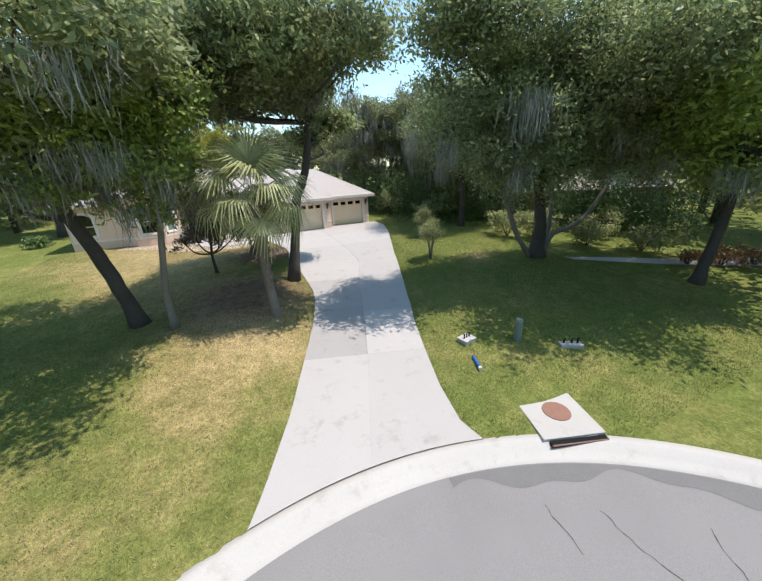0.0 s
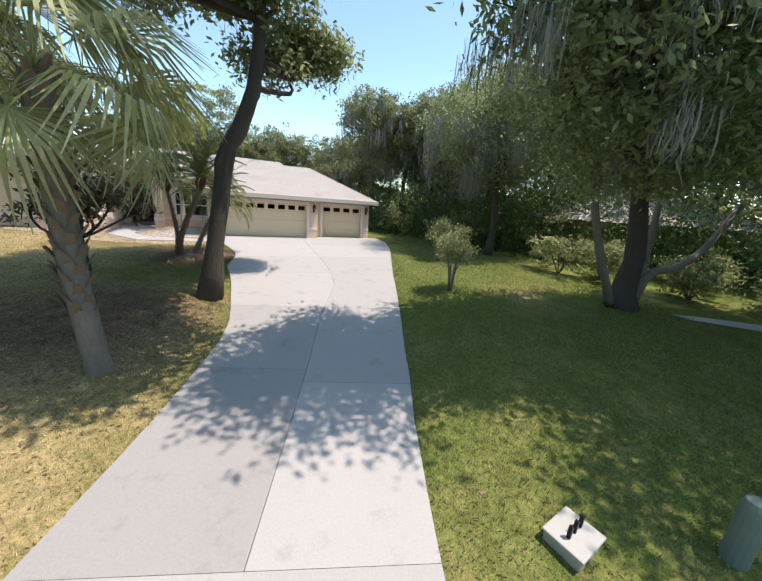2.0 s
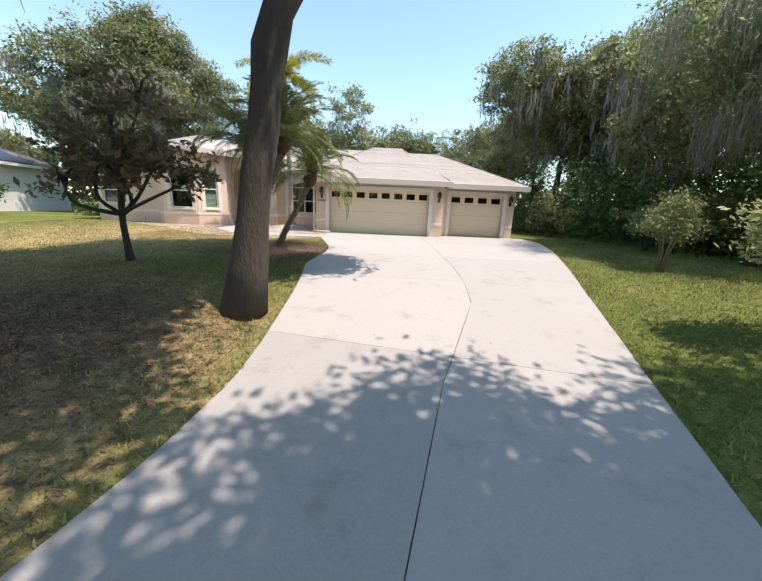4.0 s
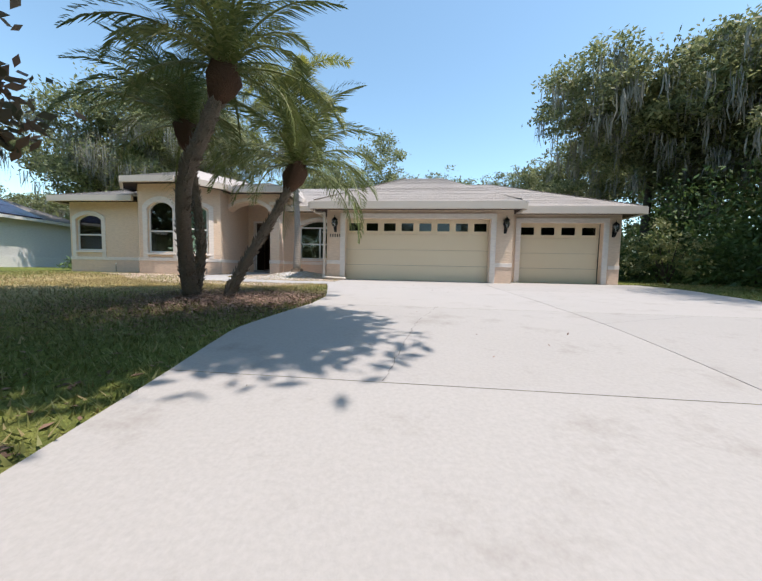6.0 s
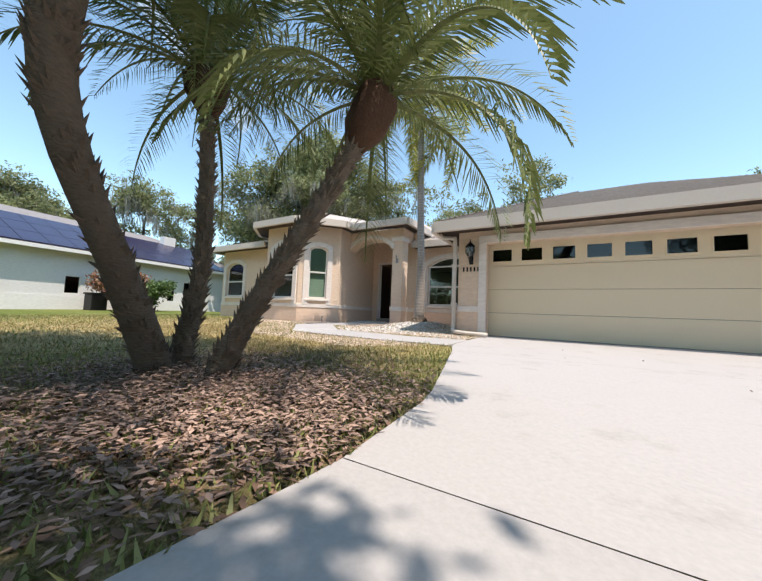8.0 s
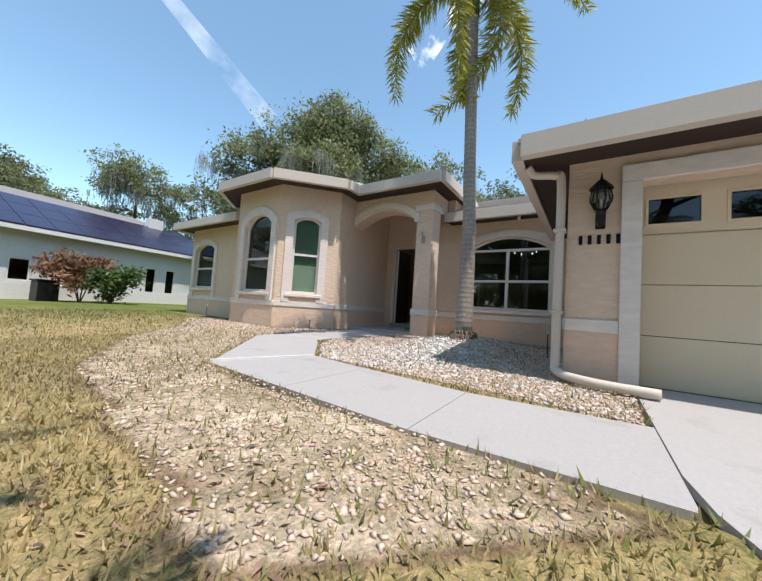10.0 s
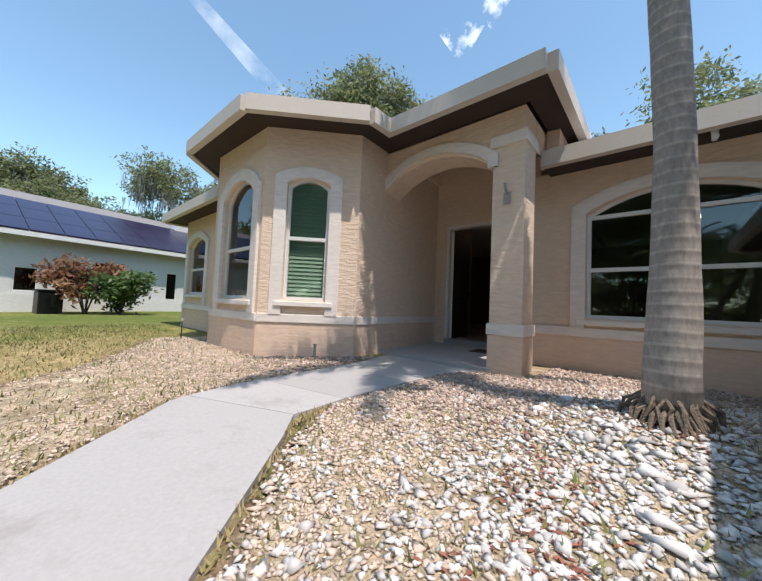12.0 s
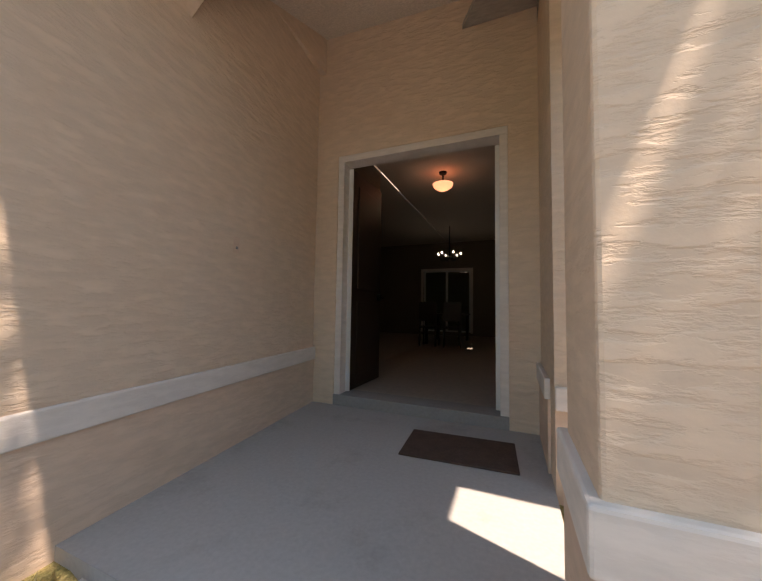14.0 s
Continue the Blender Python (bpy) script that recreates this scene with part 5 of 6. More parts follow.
def fan_palm(base, h):
    bx, by = base
    rs = np.random.RandomState(8)
    p = thing("fan_palm", "cabbage palm with boots on its trunk and drooping fan leaves", "palm tree", (bx, by, float(ground_z(bx, by))))
    bm = bmesh.new()
    tube(bm, curve_pts([(0, 0, -0.15), (-0.05, 0, 0.8), (-0.1, 0, 1.6), (-0.12, 0, h)], 14), np.interp(np.linspace(0, 1, 14), [0, 0.1, 0.4, 1], [0.24, 0.19, 0.175, 0.18]), 12, 0.12, 3)
    part("trunk", bm, M_BARK_PALE, p, smooth=True)
    bm = bmesh.new()
    w = 0.06
    o, sd, u = Vector((1, 0, 0)), Vector((0, 1, 0)), Vector((0, 0, 1))
    v = [bm.verts.new(q) for q in (sd * w * 1.3, -sd * w * 1.3, o * 0.13 + u * 0.24 - sd * w * 0.5, o * 0.15 + u * 0.23 + sd * w * 0.7)]
    lo = [bm.verts.new(q.co - o * 0.03 - u * 0.03) for q in v]
    bm.faces.new(v)
    for k in range(4):
        bm.faces.new((v[k], v[(k + 1) % 4], lo[(k + 1) % 4], lo[k]))
    me = bpy.data.meshes.new("boot")
    bm.to_mesh(me)
    bm.free()
    me.materials.append(M_BOOT)
    for i in range(96):
        z = 1.0 + (h - 0.95) * i / 96
        ob = new("boot", me)
        ob.parent = p
        ob.matrix_basis = pose(-0.1 + 0.14 * math.cos(i * 2.399), 0.14 * math.sin(i * 2.399), z, 0, 0, math.degrees(i * 2.399) + rs.uniform(-15, 15))
    ms = [fan_leaf("fan_leaf", 1.3, 34, rs, M_SABAL) for _ in range(4)]
    for i in range(24):
        ob = new("fan_leaf", ms[i % 4])
        ob.parent = p
        pitch = -48 + 125 * (i / 24) ** 0.9 + rs.uniform(-8, 8)
        ob.matrix_basis = Matrix.Translation((-0.12, 0, h + 0.05)) @ pose(0, 0, 0, 0, -pitch, i * 137.5) @ pose(0, 0, 0, rs.uniform(-25, 25))
    return p


fan_palm((-3.27, -15.03), 4.5)

# ---- woods behind and around ----


def far_trees(name, label, spots, size, per, mat, seed, moss=0):
    """Far trees, each a thing of its own, in one group."""
    rs = np.random.RandomState(seed)
    for x, y, h, w in spots:
        z = float(ground_z(x, y))
        t = thing(name, label, "tree", (x, y, z), group="trees round the house")
        bm = bmesh.new()
        tube(bm, [(0, 0, -0.2), (0.1, 0.1, h * 0.3), (0.2, 0, h * 0.7)], [0.3, 0.22, 0.1], 7, 0.2, seed)
        part("trunk", bm, M_BARK, t, smooth=True)
        L = [(rs.normal() * w * 0.42, rs.normal() * w * 0.42, h * rs.uniform(0.42, 0.86), w * rs.uniform(0.3, 0.5), w * rs.uniform(0.3, 0.5), h * rs.uniform(0.10, 0.17)) for _ in range(9)]
        P = crown_points(L, per, rs, size * 2.2)
        soup("crown", leaf_quads(P, size, rs), 4, mat, t)
        if moss:
            soup("hanging_moss", moss_strips(P[rs.choice(len(P), moss // 2)] - (0, 0, 0.4), rs, 1.2, 0.03), 4, M_MOSS, t, "grey hanging moss")


far_trees("oak_tree", "tall live oak hung with grey moss behind the house", [(-25, 17, 13, 8)], 0.17, 30000, M_FAR, 21, 500)
tree("oak_tree", "broad round-headed live oak with hanging moss behind the wing", (-18.9, 10.6),
     [(0, 0, 0), (0.1, 0, 3), (0.0, 0.2, 6.5), (0.0, 0, 10.5)], [0.42, 0.36, 0.3, 0.15],
     [lobe(0, 0, 12.9, 2.7), lobe(-1.8, -2.1, 11.0, 2.4), lobe(-3.2, -3.8, 9.8, 2.1), lobe(1.8, 2.1, 11.4, 2.4), lobe(3.0, 3.6, 10.2, 2.1), lobe(0, 0, 9.4, 3.2), lobe(0.8, -1.2, 11.8, 2.0),
      lobe(-1.4, 1.0, 12.6, 2.2), lobe(1.6, -1.8, 8.8, 2.2), lobe(-2.2, -2.6, 7.2, 2.2), lobe(2.4, 2.0, 7.6, 2.2), lobe(-3.8, -3.2, 6.0, 1.8), lobe(0.4, -2.2, 6.2, 1.8)],
     64000, 0.13, M_FAR, M_BARK, 1500, 31, mosslen=1.4, clump=0.36)
far_trees("oak_tree", "far live oak hung with grey moss", [(-14, 24, 12, 9), (-37, 6.5, 12.2, 5.5), (-40, -1, 12.2, 3.5), (-44, 17, 9, 6), (-31, 22, 13, 11), (-47, -8, 10, 7)], 0.14, 22000, M_FAR, 25, 400)
far_trees("oak_tree", "rounded oak rising behind the roof", [(-8.5, 24, 14.6, 6.5), (1, 30, 12.5, 9), (-1, 24, 9.5, 6), (8, 29, 12, 8)], 0.14, 24000, M_FAR, 22, 100)
far_trees("oak_tree", "tall dense oak beside the garage", [(13.4, 9.5, 11.8, 6.5), (15.2, 4.5, 12.6, 7), (18, 13, 15, 10), (20.5, 5, 14, 9), (25, -3, 13, 9), (13.5, 19, 11, 7)], 0.12, 38000, M_FAR, 23, 400)
far_trees("oak_tree", "oak of the woods round the lot", [(18, 24, 12, 9), (26, 16, 14, 11), (31, 4, 14, 11), (34, -12, 13, 11), (30, -26, 13, 11), (24, -38, 13, 11),
          (-24, -18, 11, 9), (-30, -30, 12, 10), (-18, -42, 12, 11), (-6, -50, 12, 11), (8, -50, 12, 11), (-42, -18, 11, 11), (-12, 35, 12, 10), (29, -15, 12, 9), (21, -30, 12, 9), (30, -8, 12, 9)],
          0.28, 7500, M_FAR, 24)


def shrub(base, r, h, mat, label, seed, n=900, size=0.07, name="shrub"):
    rs = np.random.RandomState(seed)
    t = thing(name, label, "shrub", (*base, float(ground_z(*base))))
    for i in range(7):
        bm = bmesh.new()
        a = i * 0.9
        tube(bm, [(0, 0, -0.1), (math.cos(a) * r * 0.3, math.sin(a) * r * 0.3, h * 0.4), (math.cos(a) * r * 0.6, math.sin(a) * r * 0.6, h * 0.8)], [0.03, 0.02, 0.008], 5)
        part("stem", bm, M_BARK, t)
    L = [(rs.normal() * r * 0.4, rs.normal() * r * 0.4, h * rs.uniform(0.25, 0.75), r * 0.5, r * 0.5, h * 0.22) for _ in range(6)]
    soup("foliage", leaf_quads(crown_points(L, n, rs, size * 1.8), size, rs), 4, mat, t)


for i, (x, y) in enumerate([(14.5, -11.5), (16.0, -14.2), (17.5, -16.5), (13.2, -10.2), (19, -13), (11.5, -2.5), (13.0, 0.5), (10.5, 3.5), (12, 6), (14.5, -2), (16, 2), (17.5, -7)]):
    shrub((x, y), 1.5, 2.0 if i < 5 else 2.8, M_PALELEAF if i % 2 or i < 5 else M_SHRUB, "pale-leaved shrub at the edge of the woods", 40 + i, 2200, 0.09)
for i, (x, y) in enumerate([(17.5, -18.8), (19.0, -19.6), (20.6, -20.3)]):
    shrub((x, y), 0.8, 1.0, M_RED, "red and pink flowering shrub beside the far drive", 70 + i, 1100, 0.07)

# ---- front door and hall ----
door = thing("front_door", "dark wooden double front door, both leaves open inwards", "door", (-8.32, 4.64, 0.19), kind="structure")
part("door_frame", boxes((0.0, 0.07, -0.03, 0.14, -0.1, 2.43), (1.61, 1.68, -0.03, 0.14, -0.1, 2.43), (0.0, 1.68, -0.033, 0.143, 2.43, 2.5), bev=0.004), M_TRIM, door, "cream door frame")
part("threshold", boxes((0.0, 1.68, -0.05, 0.2, -0.105, 0.002), bev=0.006), M_CONC_OLD, door, "grey threshold")


def leaf(m, label):
    lf = part("leaf", boxes((0.0, 0.76, -0.022, 0.022, 0.01, 2.40), bev=0.004), M_DARKWOOD, door, label, m)
    for z0, z1 in ((0.15, 0.95), (1.1, 2.25)):
        for side in (-1, 1):
            part("raised_panel", boxes((0.14, 0.62, side * 0.024 - 0.008, side * 0.024 + 0.008, z0, z1), bev=0.006), M_DARKWOOD, lf)
    part("door_handle", boxes((0.66, 0.70, -0.07, 0.07, 0.98, 1.06), (0.62, 0.74, -0.075, -0.055, 1.0, 1.03), bev=0.006), M_BLACK, lf, "dark metal handle")
    part("edge_strip", boxes((-0.004, 0.004, -0.03, 0.03, 0.01, 2.40)), M_WHITE, lf, "white hinge edge with gaps")


leaf(pose(0.09, 0.09, 0, 0, 0, 88), "open dark leaf")
leaf(pose(1.60, 0.09, 0, 0, 0, 80), "open dark leaf")


def set_box(name, b, mat, label, cat):
    return setting(part(name, boxes(b), mat), label, cat)


set_box("floor", (-8.63, -6.31, 4.63, 12.6, 0.05, 0.19), M_TILE, "glossy beige floor tiles of the hall", "floor")
set_box("ceiling", (-8.62, -6.31, 4.81, 12.6, 3.36, 3.4), M_CEIL, "plain pale hall ceiling", "ceiling")
set_box("floor_dining", (-6.3, -3.27, 3.96, 12.6, 0.05, 0.19), M_TILE, "glossy beige floor tiles of the dining room", "floor")
set_box("ceiling_dining", (-6.18, -3.27, 3.96, 12.6, 3.36, 3.4), M_CEIL, "plain pale dining room ceiling", "ceiling")
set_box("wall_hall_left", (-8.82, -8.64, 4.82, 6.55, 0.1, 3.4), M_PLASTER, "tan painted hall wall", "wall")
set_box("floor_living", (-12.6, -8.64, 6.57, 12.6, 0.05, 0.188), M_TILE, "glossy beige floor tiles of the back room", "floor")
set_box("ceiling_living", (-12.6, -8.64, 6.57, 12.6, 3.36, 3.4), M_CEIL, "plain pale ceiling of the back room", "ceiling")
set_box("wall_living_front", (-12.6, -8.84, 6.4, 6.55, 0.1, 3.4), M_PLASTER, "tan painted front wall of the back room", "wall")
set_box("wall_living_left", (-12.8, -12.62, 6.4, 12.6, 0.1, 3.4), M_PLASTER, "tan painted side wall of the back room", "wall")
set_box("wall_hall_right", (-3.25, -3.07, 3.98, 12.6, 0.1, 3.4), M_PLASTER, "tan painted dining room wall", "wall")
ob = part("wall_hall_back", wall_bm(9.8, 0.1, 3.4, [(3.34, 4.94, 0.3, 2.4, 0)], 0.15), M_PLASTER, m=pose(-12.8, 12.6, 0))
setting(ob, "tan painted back wall with a garden window", "wall")
window("window_5", (-12.8, 12.6), 0, 3.34, 4.94, 0.3, 2.4, 0, "glazed garden doors at the back of the house", mull=((4.14, 0.3, 2.4),), trim=0.08, sill=False)
set_box("wall_bay_room", (-15.0, -8.7, 5.4, 5.5, -0.1, 3.0), M_PLASTER, "plain back wall of the front room", "wall")
set_box("floor_bay_room", (-15.0, -8.75, 1.8, 5.4, 0.02, 0.12), M_TILE, "tiled floor of the front room", "floor")
set_box("ceiling_bay_room", (-15.0, -8.75, 1.8, 5.4, 3.02, 3.06), M_CEIL, "pale ceiling of the front room", "ceiling")

M_LAMPGLASS = glowing("lamp_glass", (1.0, 0.36, 0.2), 0.5)
M_BULB = glowing("bulb", (1.0, 0.9, 0.75), 7.0)
fl = thing("ceiling_light", "bowl ceiling light of amber glass on a short stem", "ceiling light", (-7.66, 6.9, 3.36))
bm = bmesh.new()
tube(bm, [(0, 0, 0), (0, 0, -0.03), (0, 0, -0.035), (0, 0, -0.22)], [0.07, 0.06, 0.015, 0.015], 12)
part("stem", bm, M_BLACK, fl)
bm = bmesh.new()
tube(bm, [(0, 0, -0.2), (0, 0, -0.25), (0, 0, -0.3), (0, 0, -0.32)], [0.17, 0.15, 0.08, 0.02], 16)
part("bowl", bm, M_LAMPGLASS, fl, "lit amber glass bowl", smooth=True)


def chandelier(at):
    c = thing("chandelier", "dark chandelier with small lit bulbs", "chandelier", at, group="chandeliers")
    bm = bmesh.new()
    tube(bm, [(0, 0, 0), (0, 0, -0.6), (0, 0, -0.9)], [0.01, 0.015, 0.03], 8)
    part("rod", bm, M_BLACK, c)
    for i in range(6):
        a = i * math.tau / 6
        x, y = 0.3 * math.cos(a), 0.3 * math.sin(a)
        bm = bmesh.new()
        tube(bm, curve_pts([(0, 0, -0.85), (x * 0.6, y * 0.6, -0.95), (x, y, -0.8)], 7), [0.01] * 7, 6)
        part("arm", bm, M_BLACK, c)
        bm = bmesh.new()
        tube(bm, [(x, y, -0.8), (x, y, -0.77), (x, y, -0.74)], [0.005, 0.008, 0.003], 8)
        part("bulb", bm, M_BULB, c, "small lit bulb")


chandelier((-8.17, 10.4, 3.36))
chandelier((-4.5, 5.8, 3.36))
tb = thing("dining_table", "dark dining table at the back of the hall", "table", (-8.2, 10.4, 0.19))
part("tabletop", boxes((-0.5, 0.5, -0.8, 0.8, 0.72, 0.76), bev=0.01), M_DARKWOOD, tb)
for x in (-0.42, 0.42):
    for y in (-0.7, 0.7):
        part("leg", boxes((x - 0.035, x + 0.035, y - 0.035, y + 0.035, 0, 0.72), bev=0.005), M_DARKWOOD, tb)
ch = thing("dining_chair", "dark wooden dining chair at the table", "chair", (-8.45, 9.3, 0.19), group="chairs round the table")
part("seat", boxes((-0.22, 0.22, -0.2, 0.22, 0.43, 0.47), bev=0.01), M_DARKWOOD, ch)
part("backrest", boxes((-0.2, 0.2, -0.21, -0.18, 0.6, 1.05), bev=0.01), M_DARKWOOD, ch)
for x in (-0.19, 0.19):
    for y in (-0.18, 0.19):
        part("leg", boxes((x - 0.02, x + 0.02, y - 0.02, y + 0.02, 0, 1.0 if y < 0 else 0.43), bev=0.004), M_DARKWOOD, ch)
copy_thing(ch, pose(-7.9, 9.3, 0.19, 0, 0, 8))
lamp_in = bpy.data.lights.new("hall_lamp", 'POINT')
lamp_in.energy, lamp_in.color, lamp_in.shadow_soft_size = 0.3, (1.0, 0.75, 0.5), 0.12
new("hall_lamp", lamp_in).location = (-7.66, 6.9, 2.9)
mt = thing("door_mat", "dark patterned door mat on the porch floor", "mat", (-6.97, 4.06, 0.0855), 3)
part("carpet", boxes((-0.38, 0.38, -0.23, 0.23, 0, 0.014), bev=0.004), M_MAT, mt)

# ---- wall lamps, number, pipes ----


def lantern(at, group="lanterns on the garage"):
    l = thing("wall_lantern", "black outdoor wall lantern with a clear glass cage", "wall lamp", at, group=group)
    bm = bmesh.new()
    box(bm, -0.045, 0.045, -0.02, 0.0, -0.30, 0.02, 0.008)
    tube(bm, curve_pts([(0, -0.01, -0.22), (0, -0.10, -0.26), (0, -0.13, -0.14)], 8), [0.035, 0.035, 0.035, 0.03, 0.03, 0.03, 0.035, 0.05], 10)
    part("bracket", bm, M_BLACK, l, smooth=False)
    bm = bmesh.new()
    tube(bm, [(0, -0.13, -0.12), (0, -0.13, -0.02), (0, -0.13, 0.10)], [0.055, 0.10, 0.075], 8)
    g = part("glass", bm, M_GLASS, l, "clear glass")
    g.visible_shadow = False
    for i in range(8):
        a = (i + 0.5) * math.tau / 8
        bm = bmesh.new()
        tube(bm, [(r * math.cos(a), -0.13 + r * math.sin(a), z) for r, z in ((0.055, -0.13), (0.105, -0.02), (0.08, 0.11))], [0.006] * 3, 5)
        part("cage_bar", bm, M_BLACK, l)
    bm = bmesh.new()
    tube(bm, [(0, -0.13, 0.09), (0, -0.13, 0.11), (0, -0.13, 0.17), (0, -0.13, 0.20), (0, -0.13, 0.27)], [0.11, 0.10, 0.045, 0.014, 0.003], 10)
    part("cap", bm, M_BLACK, l)
    bm = bmesh.new()
    tube(bm, [(0, -0.13, -0.12), (0, -0.13, -0.02)], [0.015, 0.012], 8)
    part("candle", bm, M_WHITE, l)
    return l


lantern((-2.76, GF_Y, 1.92))
lantern((2.87, GF_Y, 1.92))
lantern((6.62, 0.55, 1.92))
nb = thing("house_number", "row of dark metal bars in place of a number", "house number", (-2.95, GF_Y - 0.004, 1.46))
for i in range(5):
    part("digit", boxes((i * 0.082, i * 0.082 + 0.035, -0.012, 0.0, 0, 0.10), bev=0.003), M_BLACK, nb)
ds = thing("downspout", "cream downspout from the gutter to the ground", "downspout")
bm = bmesh.new()
tube(bm, curve_pts([(-3.46, -0.5, 2.34), (-3.40, -0.42, 2.27), (-3.2, -0.36, 2.25), (-3.13, -0.35, 2.16), (-3.13, -0.35, 1.2), (-3.13, -0.35, 0.25), (-3.10, -0.42, 0.09), (-2.8, -0.62, 0.06), (-2.3, -0.66, 0.05)], 60), [0.045] * 60, 10)
part("pipe", bm, M_FASCIA, ds, smooth=True)
for z in (0.7, 1.6):
    part("strap", boxes((-3.19, -3.07, -0.41, -0.28, z, z + 0.03)), M_FASCIA, ds)
sc = thing("security_camera", "small white camera under the eaves", "camera", (-4.25, 3.36, 2.97))
bm = bmesh.new()
tube(bm, [(0, 0, 0.01), (0, 0, -0.05)], [0.035, 0.03], 10)
part("mount", bm, M_WHITE, sc)
bm = bmesh.new()
tube(bm, [(0, 0.03, -0.07), (0, -0.08, -0.085)], [0.03, 0.03], 10)
part("body", bm, M_WHITE, sc)
cl = thing("wall_bracket", "bare lamp bracket on the porch column", "lamp bracket", (-6.24, 2.525, 2.4))
part("plate", boxes((-0.045, 0.045, -0.02, 0, -0.13, 0.03), bev=0.01), M_CONC_OLD, cl)
bm = bmesh.new()
tube(bm, curve_pts([(0, -0.01, 0.0), (0.0, -0.07, 0.06), (-0.02, -0.05, 0.14)], 7), [0.018] * 7, 7)
part("arm", bm, M_CONC_OLD, cl)

bl = thing("doorbell", "small tan doorbell plate on the porch wall", "doorbell", (-8.485, 3.43, 1.46), 95.3)
part("plate", boxes((-0.03, 0.03, -0.018, 0.002, 0, 0.12), bev=0.004), M_BASE, bl)
part("button", boxes((-0.01, 0.01, -0.024, -0.016, 0.03, 0.05), bev=0.003), M_CONC_OLD, bl)
sp = thing("pipe_stub", "short grey pipe standing at the bay's foot", "pipe", (-8.63, 1.33, float(ground_z(-8.63, 1.33))))
bm = bmesh.new()
tube(bm, [(0, 0, -0.05), (0, 0, 0.2), (0, 0, 0.205), (0, 0, 0.22)], [0.022, 0.022, 0.03, 0.03], 12)
part("pipe", bm, M_CONC_OLD, sp)


def path_light(x, y):
    z = float(ground_z(x, y))
    p = thing("path_light", "small black solar light on a stake", "garden light", (x, y, z), group="solar lights")
    bm = bmesh.new()
    tube(bm, [(0, 0, -0.1), (0, 0, 0.36)], [0.008, 0.008], 8)
    part("stake", bm, M_BLACK, p)
    bm = bmesh.new()
    tube(bm, [(0, 0, 0.36), (0, 0, 0.395), (0, 0, 0.40), (0, 0, 0.41)], [0.012, 0.016, 0.024, 0.006], 10)
    part("head", bm, M_WHITE, p)


path_light(-3.35, 1.07)
path_light(-12.0, 0.55)

# ---- road furniture ----
DX, DY2 = Vector((1.43, -0.45)).normalized(), Vector((-0.45, -1.43)).normalized()
tilt = math.degrees(math.atan2(-0.45, 1.43))
box_slab = thing("inlet_top", "pale concrete drain top with a rusty round lid", "drain", (2.42, -23.2, -1.185), tilt)
part("slab", boxes((-0.75, 0.75, -0.78, 0.78, -0.08, 0.0), bev=0.012), M_CURB, box_slab)
bm = bmesh.new()
bmesh.ops.create_cone(bm, cap_ends=True, segments=32, radius1=0.33, radius2=0.325, depth=0.02, matrix=Matrix.Translation((0.05, 0.0, 0.008)))
part("lid", bm, M_RUST, box_slab, "rusty round iron lid")
# solid black bar in place of the opening's shade
part("inlet", boxes((-0.62, 0.72, -0.92, -0.79, -0.14, -0.045), bev=0.008), M_BLACK, box_slab, "black bar standing for the shaded inlet slot")
part("inlet_bar", boxes((-0.62, 0.72, -0.94, -0.90, -0.075, -0.05), bev=0.004), M_RUST, box_slab, "rusty bar")

pd = thing("utility_pedestal", "pale low utility box with black prongs standing for shadows", "utility box", (2.42, -19.7, float(ground_z(2.42, -19.7))), 12)
part("body", boxes((-0.24, 0.24, -0.2, 0.2, -0.05, 0.11), bev=0.02), M_GREYBOX, pd)
part("lid", boxes((-0.26, 0.26, -0.22, 0.22, 0.11, 0.14), bev=0.015), M_GREYBOX, pd)
# black prongs stand in for prong-like shadows on the box
for x in (-0.12, 0.0, 0.12):
    part("fitting", boxes((x - 0.018, x + 0.018, -0.02, 0.02, 0.14, 0.30), bev=0.004), M_BLACK, pd)
pt = thing("utility_post", "weathered green utility post", "utility post", (4.0, -20.4, float(ground_z(4.0, -20.4))))
bm = bmesh.new()
tube(bm, [(0, 0, -0.1), (0, 0, 0.72), (0, 0, 0.78), (0, 0, 0.82)], [0.12, 0.12, 0.10, 0.03], 14)
part("post", bm, M_TEAL, pt, smooth=False)
mk = thing("marker_post", "blue plastic marker lying by the utility box", "marker", (1.95, -20.8, float(ground_z(1.95, -20.8)) + 0.03), 70)
bm = bmesh.new()
tube(bm, [(-0.3, 0, 0.02), (0.3, 0, 0.02)], [0.05, 0.05], 10)
part("tube", bm, M_BLUE, mk)
bm = bmesh.new()
tube(bm, [(-0.38, 0, 0.02), (-0.3, 0, 0.02)], [0.06, 0.06], 10)
part("cap", bm, M_WHITE, mk)
tr = thing("valve_box", "pale valve cover with dark fittings on the grass", "utility box", (5.3, -21.4, float(ground_z(5.3, -21.4))), -28)
part("cover", boxes((-0.35, 0.35, -0.14, 0.14, -0.05, 0.12), bev=0.015), M_GREYBOX, tr)
for x in (-0.22, 0.02, 0.2):
    bm = bmesh.new()
    tube(bm, [(x, 0, 0.1), (x, 0.01, 0.26), (x + 0.05, 0.02, 0.3)], [0.035, 0.03, 0.02], 8)
    part("fitting", bm, M_BLACK, tr)

